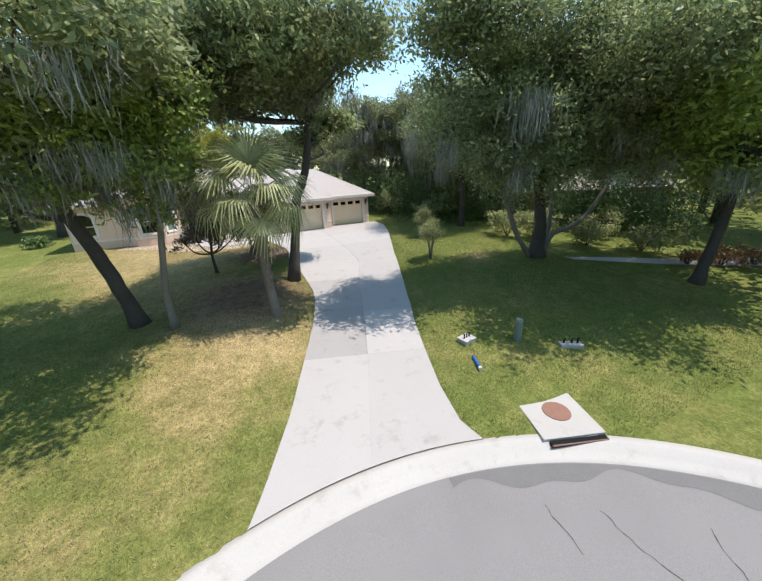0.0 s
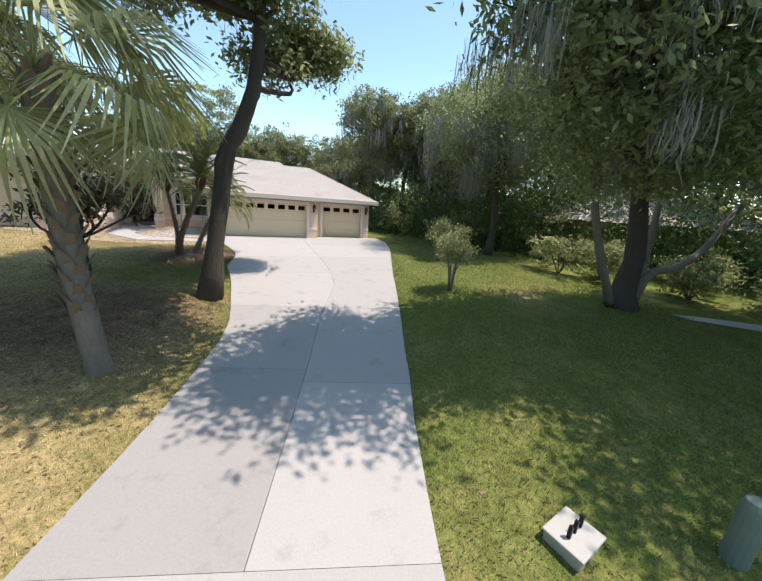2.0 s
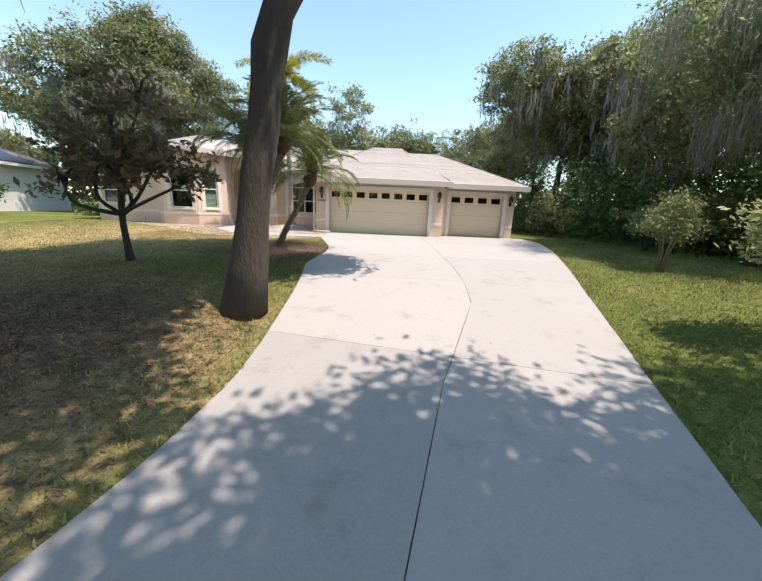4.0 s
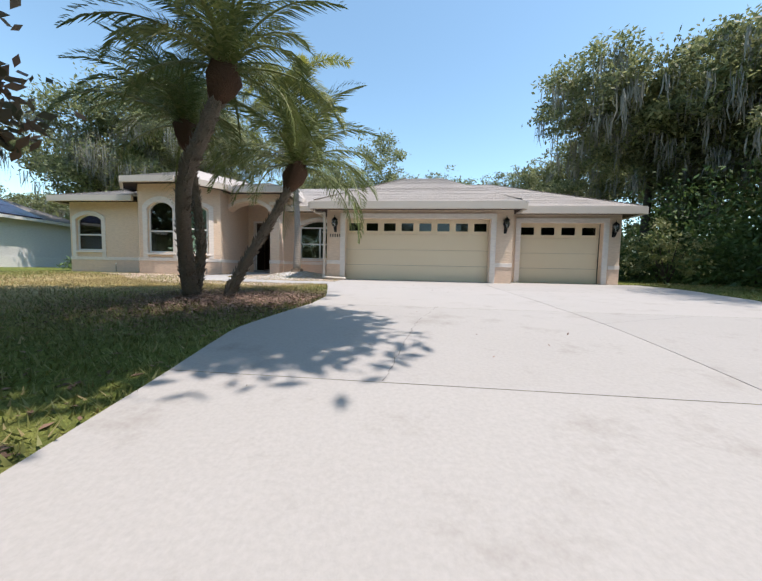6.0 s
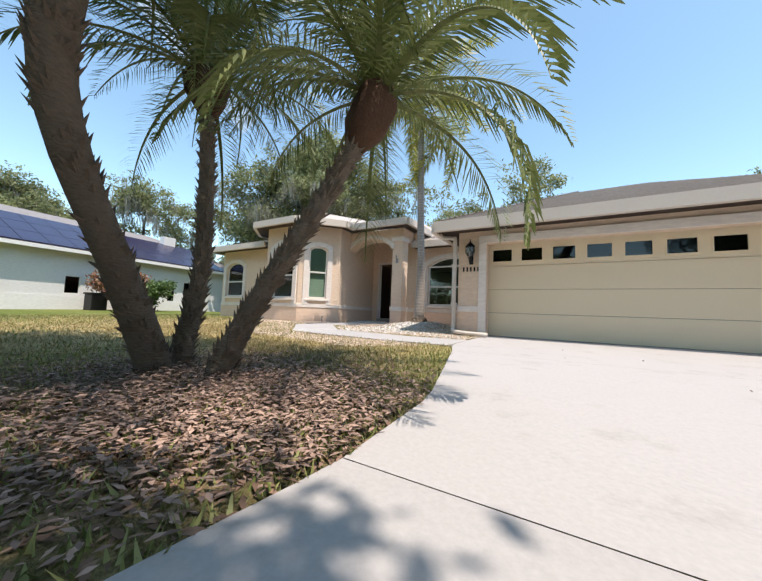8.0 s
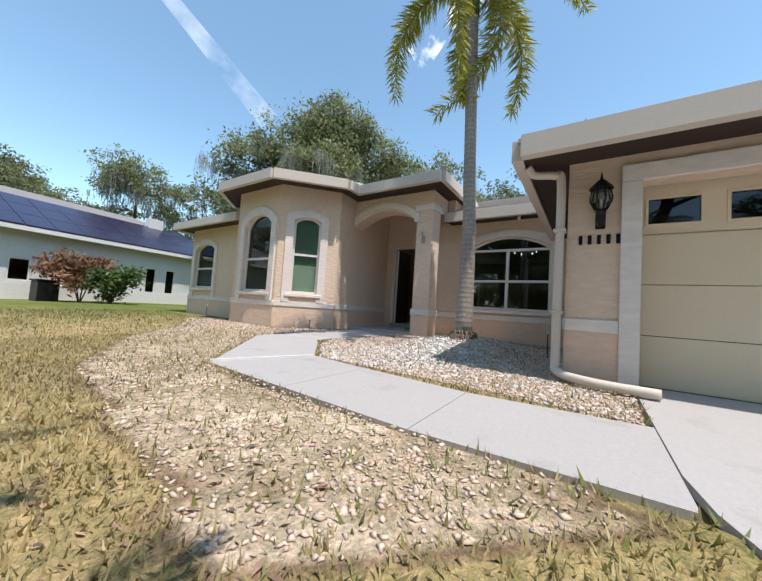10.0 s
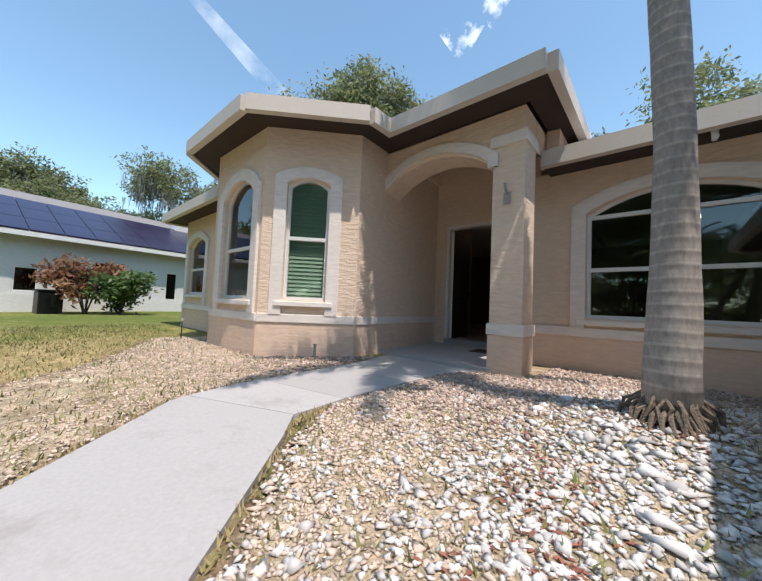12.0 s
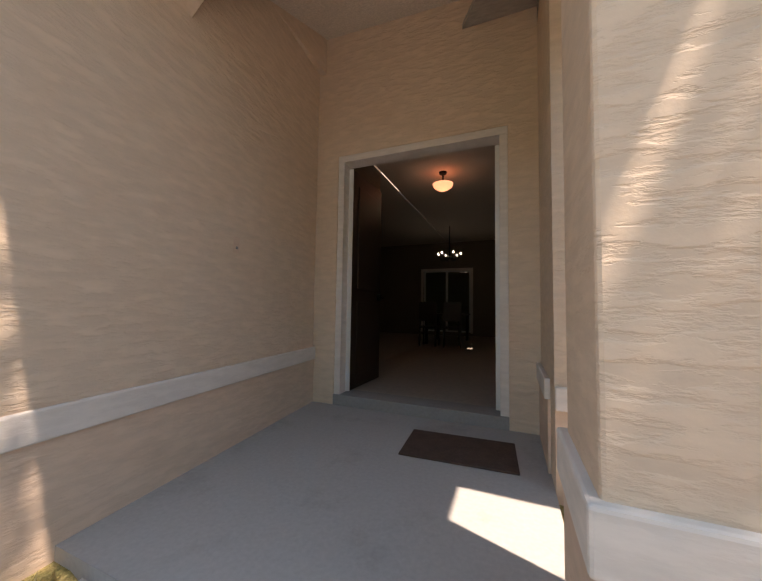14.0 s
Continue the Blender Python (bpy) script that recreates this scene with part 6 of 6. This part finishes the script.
# ---- neighbouring houses ----
nh = thing("neighbour_house", "single-storey grey and white stucco house with solar panels on its roof", "house", (-22.6, -13.0, -0.3), 97)
NL = 24.0
wins = [(11.2, 11.9, 1.1, 2.1, 0), (13.6, 14.8, 1.9, 2.6, 0), (16.6, 17.15, 0.9, 2.4, 0), (17.7, 18.25, 0.6, 2.4, 0)]
part("wall", wall_bm(NL, 0, 3.5, wins), M_NWALL, nh, "grey stucco wall")
part("base", boxes((0, NL, -0.03, 0.0, 0.0, 1.0)), M_NWHITE, nh, "white painted base")
for u0, u1, a, b, _ in wins:
    w = part("window", boxes((u0 + 0.04, u1 - 0.04, 0.08, 0.09, a + 0.04, b - 0.04)), M_DGLASS, nh)
    bm = bmesh.new()
    ring_frame(bm, u0, u1, a, b, 0, 0.05, 0.03, 0.12)
    part("frame", bm, M_WHITE, w)
bm = bmesh.new()
q = [(-0.5, -0.55, 3.42), (NL + 0.5, -0.55, 3.42), (NL - 5.5, 6, 6.3), (5.5, 6, 6.3), (NL + 0.5, 12.5, 3.42), (-0.5, 12.5, 3.42)]
v = [bm.verts.new(p) for p in q]
for f in ((0, 1, 2, 3), (1, 4, 2), (4, 5, 3, 2), (5, 0, 3), (1, 0, 5, 4)):
    bm.faces.new([v[i] for i in f])
part("roof", bm, M_NROOF, nh, "grey shingle roof")
part("fascia", boxes((-0.55, NL + 0.55, -0.62, -0.55, 3.28, 3.46)), M_NWHITE, nh, "white fascia")
part("back_wall", boxes((0, 0.2, 0.2, 12, 0, 3.4), (NL - 0.2, NL, 0.2, 12, 0, 3.4), (0, NL, 11.8, 12, 0, 3.4)), M_NWALL, nh)
sl = math.degrees(math.atan2(6.3 - 3.42, 6.55))
for r in range(3):
    for i in range(15):
        part("solar_panel", boxes((0.0, 1.02, 0.0, 1.66, 0.03, 0.07)), M_SOLAR, nh, "", pose(5.2 + i * 1.05, -0.35 + r * 1.56, 3.52 + r * 0.685, sl))
part("chimney", boxes((18.5, 19.4, 4.0, 4.6, 4.6, 6.2), bev=0.02), M_NWHITE, nh, "white chimney")
for i, (u, h) in enumerate(((7.6, 0.7), (8.1, 0.5), (8.5, 0.6))):
    part("meter_box", boxes((u, u + 0.35, -0.18, 0.0, 1.0, 1.0 + h), bev=0.02), M_GREYBOX, nh)
bn = thing("wheeled_bin", "black wheeled rubbish bin beside the shrubs", "bin", (-22.6, -0.9, -0.12), 8)
part("body", boxes((-0.4, 0.4, -0.35, 0.35, 0.0, 0.95), bev=0.05), M_BLACK, bn)
part("lid", boxes((-0.44, 0.44, -0.4, 0.4, 0.95, 1.03), bev=0.03), M_BLACK, bn)
shrub((-21.9, 0.1), 1.0, 2.3, M_RED, "red-leaved croton bush by the neighbour's wall", 81, 2600, 0.12)
shrub((-21.6, 1.1), 1.0, 1.9, M_SHRUB, "green bush by the neighbour's wall", 82, 3200, 0.10)
shrub((-18.8, 5.5), 1.0, 0.9, M_SHRUB, "low yellow-green shrub at the house corner", 83, 900, 0.12)

rh = thing("neighbour_house", "tan house half hidden behind dark shrubs", "house", (17.5, -7.5, -0.3), -22)
part("wall", boxes((0, 12, 0, 0.2, 0, 2.7), (0, 0.2, 0.2, 8, 0, 2.7), (11.8, 12, 0.2, 8, 0, 2.7), (0, 12, 7.8, 8, 0, 2.7)), M_TAN_SHADED, rh)
bm = bmesh.new()
v = [bm.verts.new(p) for p in [(-0.6, -0.6, 2.65), (12.6, -0.6, 2.65), (8.5, 4, 4.5), (3.5, 4, 4.5), (12.6, 8.6, 2.65), (-0.6, 8.6, 2.65)]]
for f in ((0, 1, 2, 3), (1, 4, 2), (4, 5, 3, 2), (5, 0, 3), (1, 0, 5, 4)):
    bm.faces.new([v[i] for i in f])
part("roof", bm, M_ROOF, rh)
part("window", boxes((4, 5.2, -0.02, 0.0, 0.9, 2.0)), M_DGLASS, rh)
bm = bmesh.new()
line = [(12.6, -15.6), (14.4, -16.7), (16.4, -17.9), (19.0, -19.2), (23.0, -21.0), (30, -24)]
wd = [0.3, 0.45, 0.55, 0.6, 0.7, 0.8]
L1 = [bm.verts.new((x - 0.2 * w, y + w, float(ground_z(x, y + w)) + 0.03)) for (x, y), w in zip(line, wd)]
L2 = [bm.verts.new((x + 0.2 * w, y - w, float(ground_z(x, y - w)) + 0.03)) for (x, y), w in zip(line, wd)]
for i in range(5):
    bm.faces.new((L2[i], L2[i + 1], L1[i + 1], L1[i]))
setting(part("side_path", bm, M_CURB), "pale path to the house next door", "path")

# ---- ground cover ----
BED_R = [(-6.95, 2.4), (-6.82, 0.2), (-6.45, -0.5), (-5.65, -1.35), (-2.5, -1.5), (-2.46, -0.45), (-3.06, -0.3), (-3.06, 3.7), (-6.3, 3.7), (-6.3, 2.5)]
BED_L = [(-7.8, -0.8), (-7.93, 0.9), (-8.1, 2.2), (-8.36, 1.9), (-9.3, 0.76), (-11.1, 0.7), (-12.2, 1.3), (-12.4, 0.2), (-10.2, -0.9), (-8.6, -2.4), (-6.6, -3.4), (-3.6, -3.8), (-2.55, -2.7), (-6.1, -2.55)]


def wave(x, y, k, s):
    return np.sin(x * k + 1.7 * np.sin(y * k * 0.7 + s) + s) * np.cos(y * k * 1.1 + 1.3 * np.sin(x * k * 0.8 - s))


def dry_at(x, y):
    """How dry the grass is, 0 to 1: patches along the drive and before the house."""
    d = 0.10 + 0.16 * wave(x, y, 0.55, 1.0) + 0.12 * wave(x, y, 1.9, 2.0) + 0.08 * wave(x, y, 5.0, 3.0)
    for bx, by, r, a in ((-5.2, -18.8, 2.4, 0.5), (-3.6, -16.6, 2.2, 0.55), (-2.7, -13.4, 2.0, 0.5), (-7.0, -10.5, 3.0, 0.35), (-9.5, -2.6, 4.5, 0.75), (-5.0, -3.2, 2.5, 0.7),
                         (-5.0, 1.0, 2.6, 0.7), (-6, -6.5, 2.6, 0.3), (-9.5, -8.0, 3.0, 0.35), (-10, -21, 2.0, 0.3), (8.5, -13.0, 1.5, 0.35), (-4, -12, 2.0, 0.6), (-5.0, -14.6, 1.8, 0.5), (-6.2, -11.6, 2.0, 0.4)):
        d = d + a * np.exp(-((x - bx) ** 2 + (y - by) ** 2) / r ** 2)
    return np.clip(d, 0, 1)


gob = bpy.data.objects["ground"]
att = gob.data.attributes.new("dry", 'FLOAT', 'POINT')
att.data.foreach_set("value", dry_at(GX, GY).ravel().astype(np.float32))
soil = np.zeros(GX.size)
for poly in (BED_R, BED_L):
    soil[inside(GX.ravel(), GY.ravel(), poly)] = 1
# brown mulch below the palms, toned darker to hold their shade too
soil = np.maximum(soil, np.clip(np.exp(-((GX + 3.0) ** 2 / 2.4 + (GY + 6.6) ** 2 / 1.9)).ravel() * 0.8, 0, 0.5))
soil = np.maximum(soil, np.clip(0.7 * np.exp(-((GX + 4.3) ** 2 / 5 + (GY + 12.8) ** 2 / 3.5)).ravel(), 0, 0.48))
att = gob.data.attributes.new("soil", 'FLOAT', 'POINT')
att.data.foreach_set("value", np.clip(soil, 0, 1).astype(np.float32))


def scatter(n, x0, x1, y0, y1, seed, keep):
    rs = np.random.RandomState(seed)
    x, y = rs.uniform(x0, x1, n), rs.uniform(y0, y1, n)
    ok = keep(x, y, rs)
    return x[ok], y[ok], rs


def on_lawn(x, y):
    r = np.hypot(x - CUL[0], y - CUL[1])
    off = inside(x, y, DRIVE) | inside(x, y, WALK) | (r < R_LAWN + 0.06)
    house = (y > 0.5) & (x > -3.1) & (x < 7) | (y > 3.7) & (x > -9) & (x < 0) | (y > 0.72) & (y > 0.76 + 1.065 * np.maximum(x + 9.34, 0)) & (x < -8.3) & (x > -15) | (y > -0.3) & (x > -3.06) & (x < 3.1)
    house |= (x > -8.5) & (x < -5.9) & (y > 2.45)
    house |= (np.abs(x - 2.42) < 0.85) & (np.abs(y + 23.2) < 0.95)
    return ~(off | house)


def blades(name, label, n, mat, seed, want_dry, hmin, hmax, w, area):
    def keep(x, y, rs):
        d = dry_at(x, y)
        p = d if want_dry else 1 - d
        bed = inside(x, y, BED_R) | inside(x, y, BED_L)
        p = np.where(bed, 0.12 if want_dry else 0.12 + 0.3 * np.clip(wave(x, y, 1.8, 5), 0, 1), p)
        p = p * np.clip(1.25 - 0.0 * x, 0, 1)
        return on_lawn(x, y) & (rs.uniform(size=len(x)) < p)
    x, y, rs = scatter(n, *area, seed, keep)
    k = len(x)
    z = ground_z(x, y) - 0.005
    a = rs.uniform(0, math.tau, k)
    h = rs.uniform(hmin, hmax, k)
    ww = w * rs.uniform(0.6, 1.3, k)
    lean = rs.uniform(0.2, 1.1, k) * h
    b = a + rs.uniform(-0.9, 0.9, k) + math.pi / 2
    p0 = np.stack([x - np.cos(a) * ww, y - np.sin(a) * ww, z], 1)
    p1 = np.stack([x + np.cos(a) * ww, y + np.sin(a) * ww, z], 1)
    p2 = np.stack([x + np.cos(b) * lean, y + np.sin(b) * lean, z + h], 1)
    ob = soup(name, np.stack([p0, p1, p2], 1).reshape(-1, 3), 3, mat)
    return tagged(ob, label, "grass", "", "stuff")


blades("grass", "short green lawn grass", 330000, M_GRASS, 1, False, 0.03, 0.075, 0.009, (-16, 13, -24.5, 1.0))
blades("dry_grass", "dry straw-coloured lawn grass", 260000, M_DRYGRASS, 2, True, 0.02, 0.06, 0.009, (-16, 13, -24.5, 3.7))
blades("grass_near", "short green lawn grass beside the drive", 120000, M_GRASS, 3, False, 0.02, 0.05, 0.006, (-7, 5.5, -19, -3))
blades("dry_grass_near", "dry straw-coloured grass before the house", 110000, M_DRYGRASS, 4, True, 0.02, 0.055, 0.006, (-9, -2.4, -5, 3.6))


def pieces(name, x, y, z, size, mat, rs, label, flat=0.3, category="gravel"):
    """Small stones, six-cornered and squashed, joined in one mesh."""
    n = len(x)
    base = np.array([(1, 0, 0), (0, 1, 0), (-1, 0, 0), (0, -1, 0), (0, 0, 1), (0, 0, -1)], float)
    tri = np.array([(0, 1, 4), (1, 2, 4), (2, 3, 4), (3, 0, 4), (1, 0, 5), (2, 1, 5), (3, 2, 5), (0, 3, 5)])
    a = rs.uniform(0, math.tau, n)
    s = size * rs.lognormal(0, 0.27, n)
    sx, sy, sz = s * rs.uniform(0.8, 1.4, n), s * rs.uniform(0.6, 1.1, n), s * flat * rs.uniform(0.7, 1.2, n)
    V = base[None] + rs.normal(size=(n, 6, 3)) * 0.22
    X, Y, Z = V[..., 0] * sx[:, None], V[..., 1] * sy[:, None], V[..., 2] * sz[:, None]
    t = rs.normal(size=(n, 1)) * 0.14
    Z = Z + X * t
    c, q = np.cos(a)[:, None], np.sin(a)[:, None]
    P = np.stack([X * c - Y * q + x[:, None], X * q + Y * c + y[:, None], Z + z[:, None]], -1).reshape(-1, 3)
    F = (tri[None] + 6 * np.arange(n)[:, None, None]).reshape(-1, 3)
    me = bpy.data.meshes.new(name)
    me.vertices.add(len(P))
    me.vertices.foreach_set("co", P.astype(np.float32).ravel())
    me.loops.add(F.size)
    me.loops.foreach_set("vertex_index", F.astype(np.int32).ravel())
    me.polygons.add(len(F))
    me.polygons.foreach_set("loop_start", np.arange(len(F), dtype=np.int32) * 3)
    me.update()
    return tagged(link_mesh(name, me, mat), label, category, "", "stuff")


def bed_keep(poly, f=None):
    def keep(x, y, rs):
        ok = inside(x, y, poly) & on_lawn(x, y)
        return ok & (rs.uniform(size=len(x)) < (f(x, y) if f else 1))
    return keep


white = lambda x, y: np.clip(0.06 + 1.15 * np.exp(-((x + 4.75) ** 2 / 0.55 + (y - 0.15) ** 2 / 2.2)) + 0.15 * wave(x, y, 2.5, 1), 0.05, 1)
x, y, rs = scatter(46000, -7, -2.4, -1.6, 3.75, 11, bed_keep(BED_R, lambda x, y: 1 - 0.8 * white(x, y)))
pieces("gravel", x, y, ground_z(x, y) + 0.004, 0.0145, M_STONE, rs, "tan and pinkish gravel of the planting bed", 0.5)
x, y, rs = scatter(26000, -7, -2.4, -1.6, 3.75, 12, bed_keep(BED_R, white))
pieces("white_gravel", x, y, ground_z(x, y) + 0.006, 0.021, M_STONE_W, rs, "white broken gravel round the palm", 0.5)
x, y, rs = scatter(60000, -12.6, -2.4, -3.9, 1.8, 13, bed_keep(BED_L, lambda x, y: np.clip(0.3 + 0.8 * np.exp(-((y - 0.3) ** 2) / 1.5) + 0.35 * wave(x, y, 1.6, 2) + 0.3 * np.exp(-((x + 6) ** 2 + (y + 2.8) ** 2) / 3), 0, 1)))
pieces("gravel", x, y, ground_z(x, y) + 0.004, 0.0145, M_STONE, rs, "tan gravel along the front walk", 0.5)

x, y, rs = scatter(420, -5.7, -3.6, -0.3, 1.6, 15, bed_keep(BED_R, lambda x, y: 0.9 * np.exp(-((x + 4.8 + 0.6 * (y - 0.6)) ** 2 / 0.12 + (y - 0.6) ** 2 / 0.5))))
pieces("white_cobbles", x, y, ground_z(x, y) + 0.012, 0.045, M_STONE_W, rs, "larger white cobbles below the palm", 0.5)


def by_wall(x, y):
    """Where the river stones lie: along the bay's foot and behind the porch column."""
    d = np.hypot(x + 8.45, (y - 1.35) * 0.8)
    return np.clip(1.5 * np.exp(-(d / 0.6) ** 2) + 1.4 * np.exp(-((x + 8.2) ** 2 / 0.05 + (y - 2.05) ** 2 / 0.2)) + 1.4 * np.exp(-((x + 6.1) ** 2 / 0.7 + (y - 1.9) ** 2 / 1.1)) + 0.9 * np.exp(-((y - 3.3) / 0.5) ** 2) * (x > -6.3), 0, 1)


x, y, rs = scatter(30000, -12.6, -2.4, -0.4, 3.75, 14, lambda x, y, rs: (inside(x, y, BED_L) | inside(x, y, BED_R)) & on_lawn(x, y) & (rs.uniform(size=len(x)) < by_wall(x, y)))
pieces("river_stones", x, y, ground_z(x, y) + 0.01, 0.023, M_RIVER, rs, "brown and grey river stones along the house walls", 0.65)


def litter(name, label, n, area, keep, size, seed, mat, heap=0.0):
    x, y, rs = scatter(n, *area, seed, keep)
    C = np.stack([x, y, ground_z(x, y) + heap * rs.uniform(0.2, 1, len(x)) + rs.uniform(0.004, 0.014, len(x))], 1)
    k = len(x)
    a = rs.uniform(0, math.tau, k)
    d = np.stack([np.cos(a), np.sin(a), rs.normal(size=k) * 0.12], 1)
    e = np.stack([-np.sin(a), np.cos(a), rs.normal(size=k) * 0.15], 1)
    s = size * rs.uniform(0.5, 1.5, (k, 1))
    up_ = np.array((0, 0, 1.0))
    V = np.stack([C - d * s, C + e * s * 0.35 + up_ * s * 0.12, C + d * s, C - e * s * 0.35 + up_ * s * 0.12], 1).reshape(-1, 3)
    return tagged(soup(name, V, 4, mat), label, "fallen leaves", "", "stuff")


litter("leaf_litter", "brown fallen leaves and mulch under the palms", 42000, (-7, -0.8, -8.6, -3.6),
       lambda x, y, rs: (rs.uniform(size=len(x)) < 1.5 * np.exp(-((x + 3.0) ** 2 / 2.2 + (y + 6.4) ** 2 / 1.7))) & on_lawn(x, y), 0.026, 21, M_LITTER)
litter("leaf_litter", "reddish-brown mulch heaped round the palm trunks", 52000, (-5.2, -0.8, -8.2, -4.6),
       lambda x, y, rs: (rs.uniform(size=len(x)) < 1.6 * np.exp(-((x + 2.6) ** 2 / 1.1 + (y + 6.35) ** 2 / 0.6))) & on_lawn(x, y), 0.021, 27, M_PALM_MULCH, 0.07)
litter("straw_litter", "straw and pale dry leaves over the beds", 13000, (-12.6, -2.4, -4.2, 3.7), lambda x, y, rs: (inside(x, y, BED_R) | inside(x, y, BED_L) | ((x < -4) & (x > -12) & (y < -2) & (y > -4))) & on_lawn(x, y) & (rs.uniform(size=len(x)) < 0.75), 0.016, 24, M_STRAW)
litter("leaf_litter", "brown fallen leaves on the lawn", 20000, (-12, 9, -22, -3), lambda x, y, rs: (rs.uniform(size=len(x)) < 0.35) & on_lawn(x, y), 0.028, 22, M_LITTER)
litter("leaf_litter", "brown fallen leaves thick under the oaks", 40000, (-9, -1.4, -17, -9), lambda x, y, rs: (rs.uniform(size=len(x)) < 0.9 * np.exp(-((x + 4.8) ** 2 / 8 + (y + 12.9) ** 2 / 7))) & on_lawn(x, y), 0.03, 25, M_LITTER)
litter("leaf_litter", "reddish mulch beside the leaning oak", 9000, (-6, -2, -14, -11), lambda x, y, rs: rs.uniform(size=len(x)) < np.exp(-((x + 3.9) ** 2 + (y + 12.4) ** 2) / 0.8), 0.03, 23, M_LITTER)
litter("leaf_litter", "dark red bark mulch in the planting bed", 5200, (-6.2, -3.6, -1.4, 1.6), lambda x, y, rs: inside(x, y, BED_R) & (rs.uniform(size=len(x)) < np.exp(-((x + 5.15 + 0.25 * y) ** 2 / 0.05 + (y + 0.3) ** 2 / 0.6)) + 0.8 * np.exp(-((x + 4.7) ** 2 / 0.12 + (y - 0.95) ** 2 / 0.06))), 0.022, 26, M_MULCH)
x, y, rs = scatter(34, -1.4, 6, -13, -1, 31, lambda x, y, rs: inside(x, y, DRIVE))
C = np.stack([x, y, drive_z(y) + 0.03], 1)
tagged(soup("fallen_leaf", leaf_quads(C, 0.013, rs), 4, M_LITTER), "few dry leaves blown on the driveway", "fallen leaves", "", "stuff")

# ---- the woods' far edge ----
rs = np.random.RandomState(77)
n = 52000
a = rs.uniform(0, math.tau, n)
R = rs.normal(48, 4, n)
top = 6.5 + 2.2 * np.sin(a * 9) + 1.5 * np.sin(a * 23 + 1)
P = np.stack([R * np.cos(a) - 2, R * np.sin(a) - 8, -1.3 + top * rs.uniform(0, 1, n) ** 0.8], 1)
tagged(soup("woods", leaf_quads(P, 0.55, rs), 4, M_FAR), "dense dark woods all round", "woods", "", "stuff")
n = 60000
t = rs.uniform(0, 1, n)
gap = rs.normal(size=(n, 2)) * (2.2, 1.6)
P = np.stack([np.interp(t, [0, 0.3, 0.6, 1], [10.5, 13.5, 19, 24]) + gap[:, 0], np.interp(t, [0, 0.3, 0.6, 1], [14, 1, -6, -14]) + gap[:, 1], -0.4 + (3.6 + 1.6 * np.sin(t * 31)) * rs.uniform(0, 1, n)], 1)
P = P[(P[:, 0] > 9.0)]
tagged(soup("undergrowth", leaf_quads(P, 0.11, rs), 4, M_SHRUB), "dark leafy undergrowth at the side of the lot", "undergrowth", "", "stuff")

n = 60000
P = np.stack([rs.uniform(12.5, 32, n), rs.uniform(-7, 18, n), np.zeros(n)], 1)
keep = P[:, 0] > 17 + 3 * np.sin(P[:, 1] * 0.5) + np.clip(-P[:, 1] - 12, 0, 9) * 0.9
P = P[keep]
P[:, 2] = -0.5 + (5.2 + 1.6 * np.sin(P[:, 0] * 0.9) * np.cos(P[:, 1] * 0.7)) * rs.uniform(0, 1, len(P))
tagged(soup("undergrowth", leaf_quads(P, 0.17, rs), 4, M_SHRUB), "tall dark thicket between the trees", "undergrowth", "", "stuff")

# ---- contrail and small clouds, far off ----


def haze_card(name, label, a, b, width, mat):
    a, b = Vector(a), Vector(b)
    eye = Vector((-4, -2, 1))
    side = (b - a).cross((a + b) / 2 - eye).normalized() * width / 2
    bm = bmesh.new()
    k = 24
    L = [bm.verts.new(a.lerp(b, i / k) - side * (0.6 + 0.8 * i / k)) for i in range(k + 1)]
    U = [bm.verts.new(a.lerp(b, i / k) + side * (0.6 + 0.8 * i / k)) for i in range(k + 1)]
    for i in range(k):
        bm.faces.new((L[i], L[i + 1], U[i + 1], U[i]))
    ob = part(name, bm, mat)
    ob.visible_shadow = False
    return tagged(ob, label, "cloud", "", "structure")


def wisp(name, scale, lo, hi, most):
    m = bpy.data.materials.new(name)
    m.use_nodes = True
    n, l = m.node_tree.nodes, m.node_tree.links
    n.clear()
    out = n.new("ShaderNodeOutputMaterial")
    # emission stands in for sunlight on the cloud
    em = n.new("ShaderNodeEmission")
    em.inputs[0].default_value = (0.85, 0.93, 1.0, 1)
    em.inputs[1].default_value = 0.75
    tr = n.new("ShaderNodeBsdfTransparent")
    mx = n.new("ShaderNodeMixShader")
    f = noise_tex(n, l, scale, 5)
    c = ramp(n, l, f, [(lo, (0, 0, 0)), (hi, (most,) * 3)])
    l.new(c, mx.inputs[0])
    l.new(tr.outputs[0], mx.inputs[1])
    l.new(em.outputs[0], mx.inputs[2])
    l.new(mx.outputs[0], out.inputs[0])
    return m


M_TRAIL = wisp("contrail", 0.012, 0.36, 0.62, 0.38)
M_PUFF = wisp("small_cloud", 0.03, 0.48, 0.66, 0.85)
haze_card("contrail", "faint white contrail across the sky", (-530, 100, 470), (-512, 345, 335), 26, M_TRAIL)
haze_card("cloud_wisp", "small torn white cloud", (-285, 445, 485), (-245, 480, 448), 44, M_PUFF)
haze_card("cloud_wisp", "small white cloud", (-215, 440, 520), (-180, 470, 480), 60, M_PUFF)
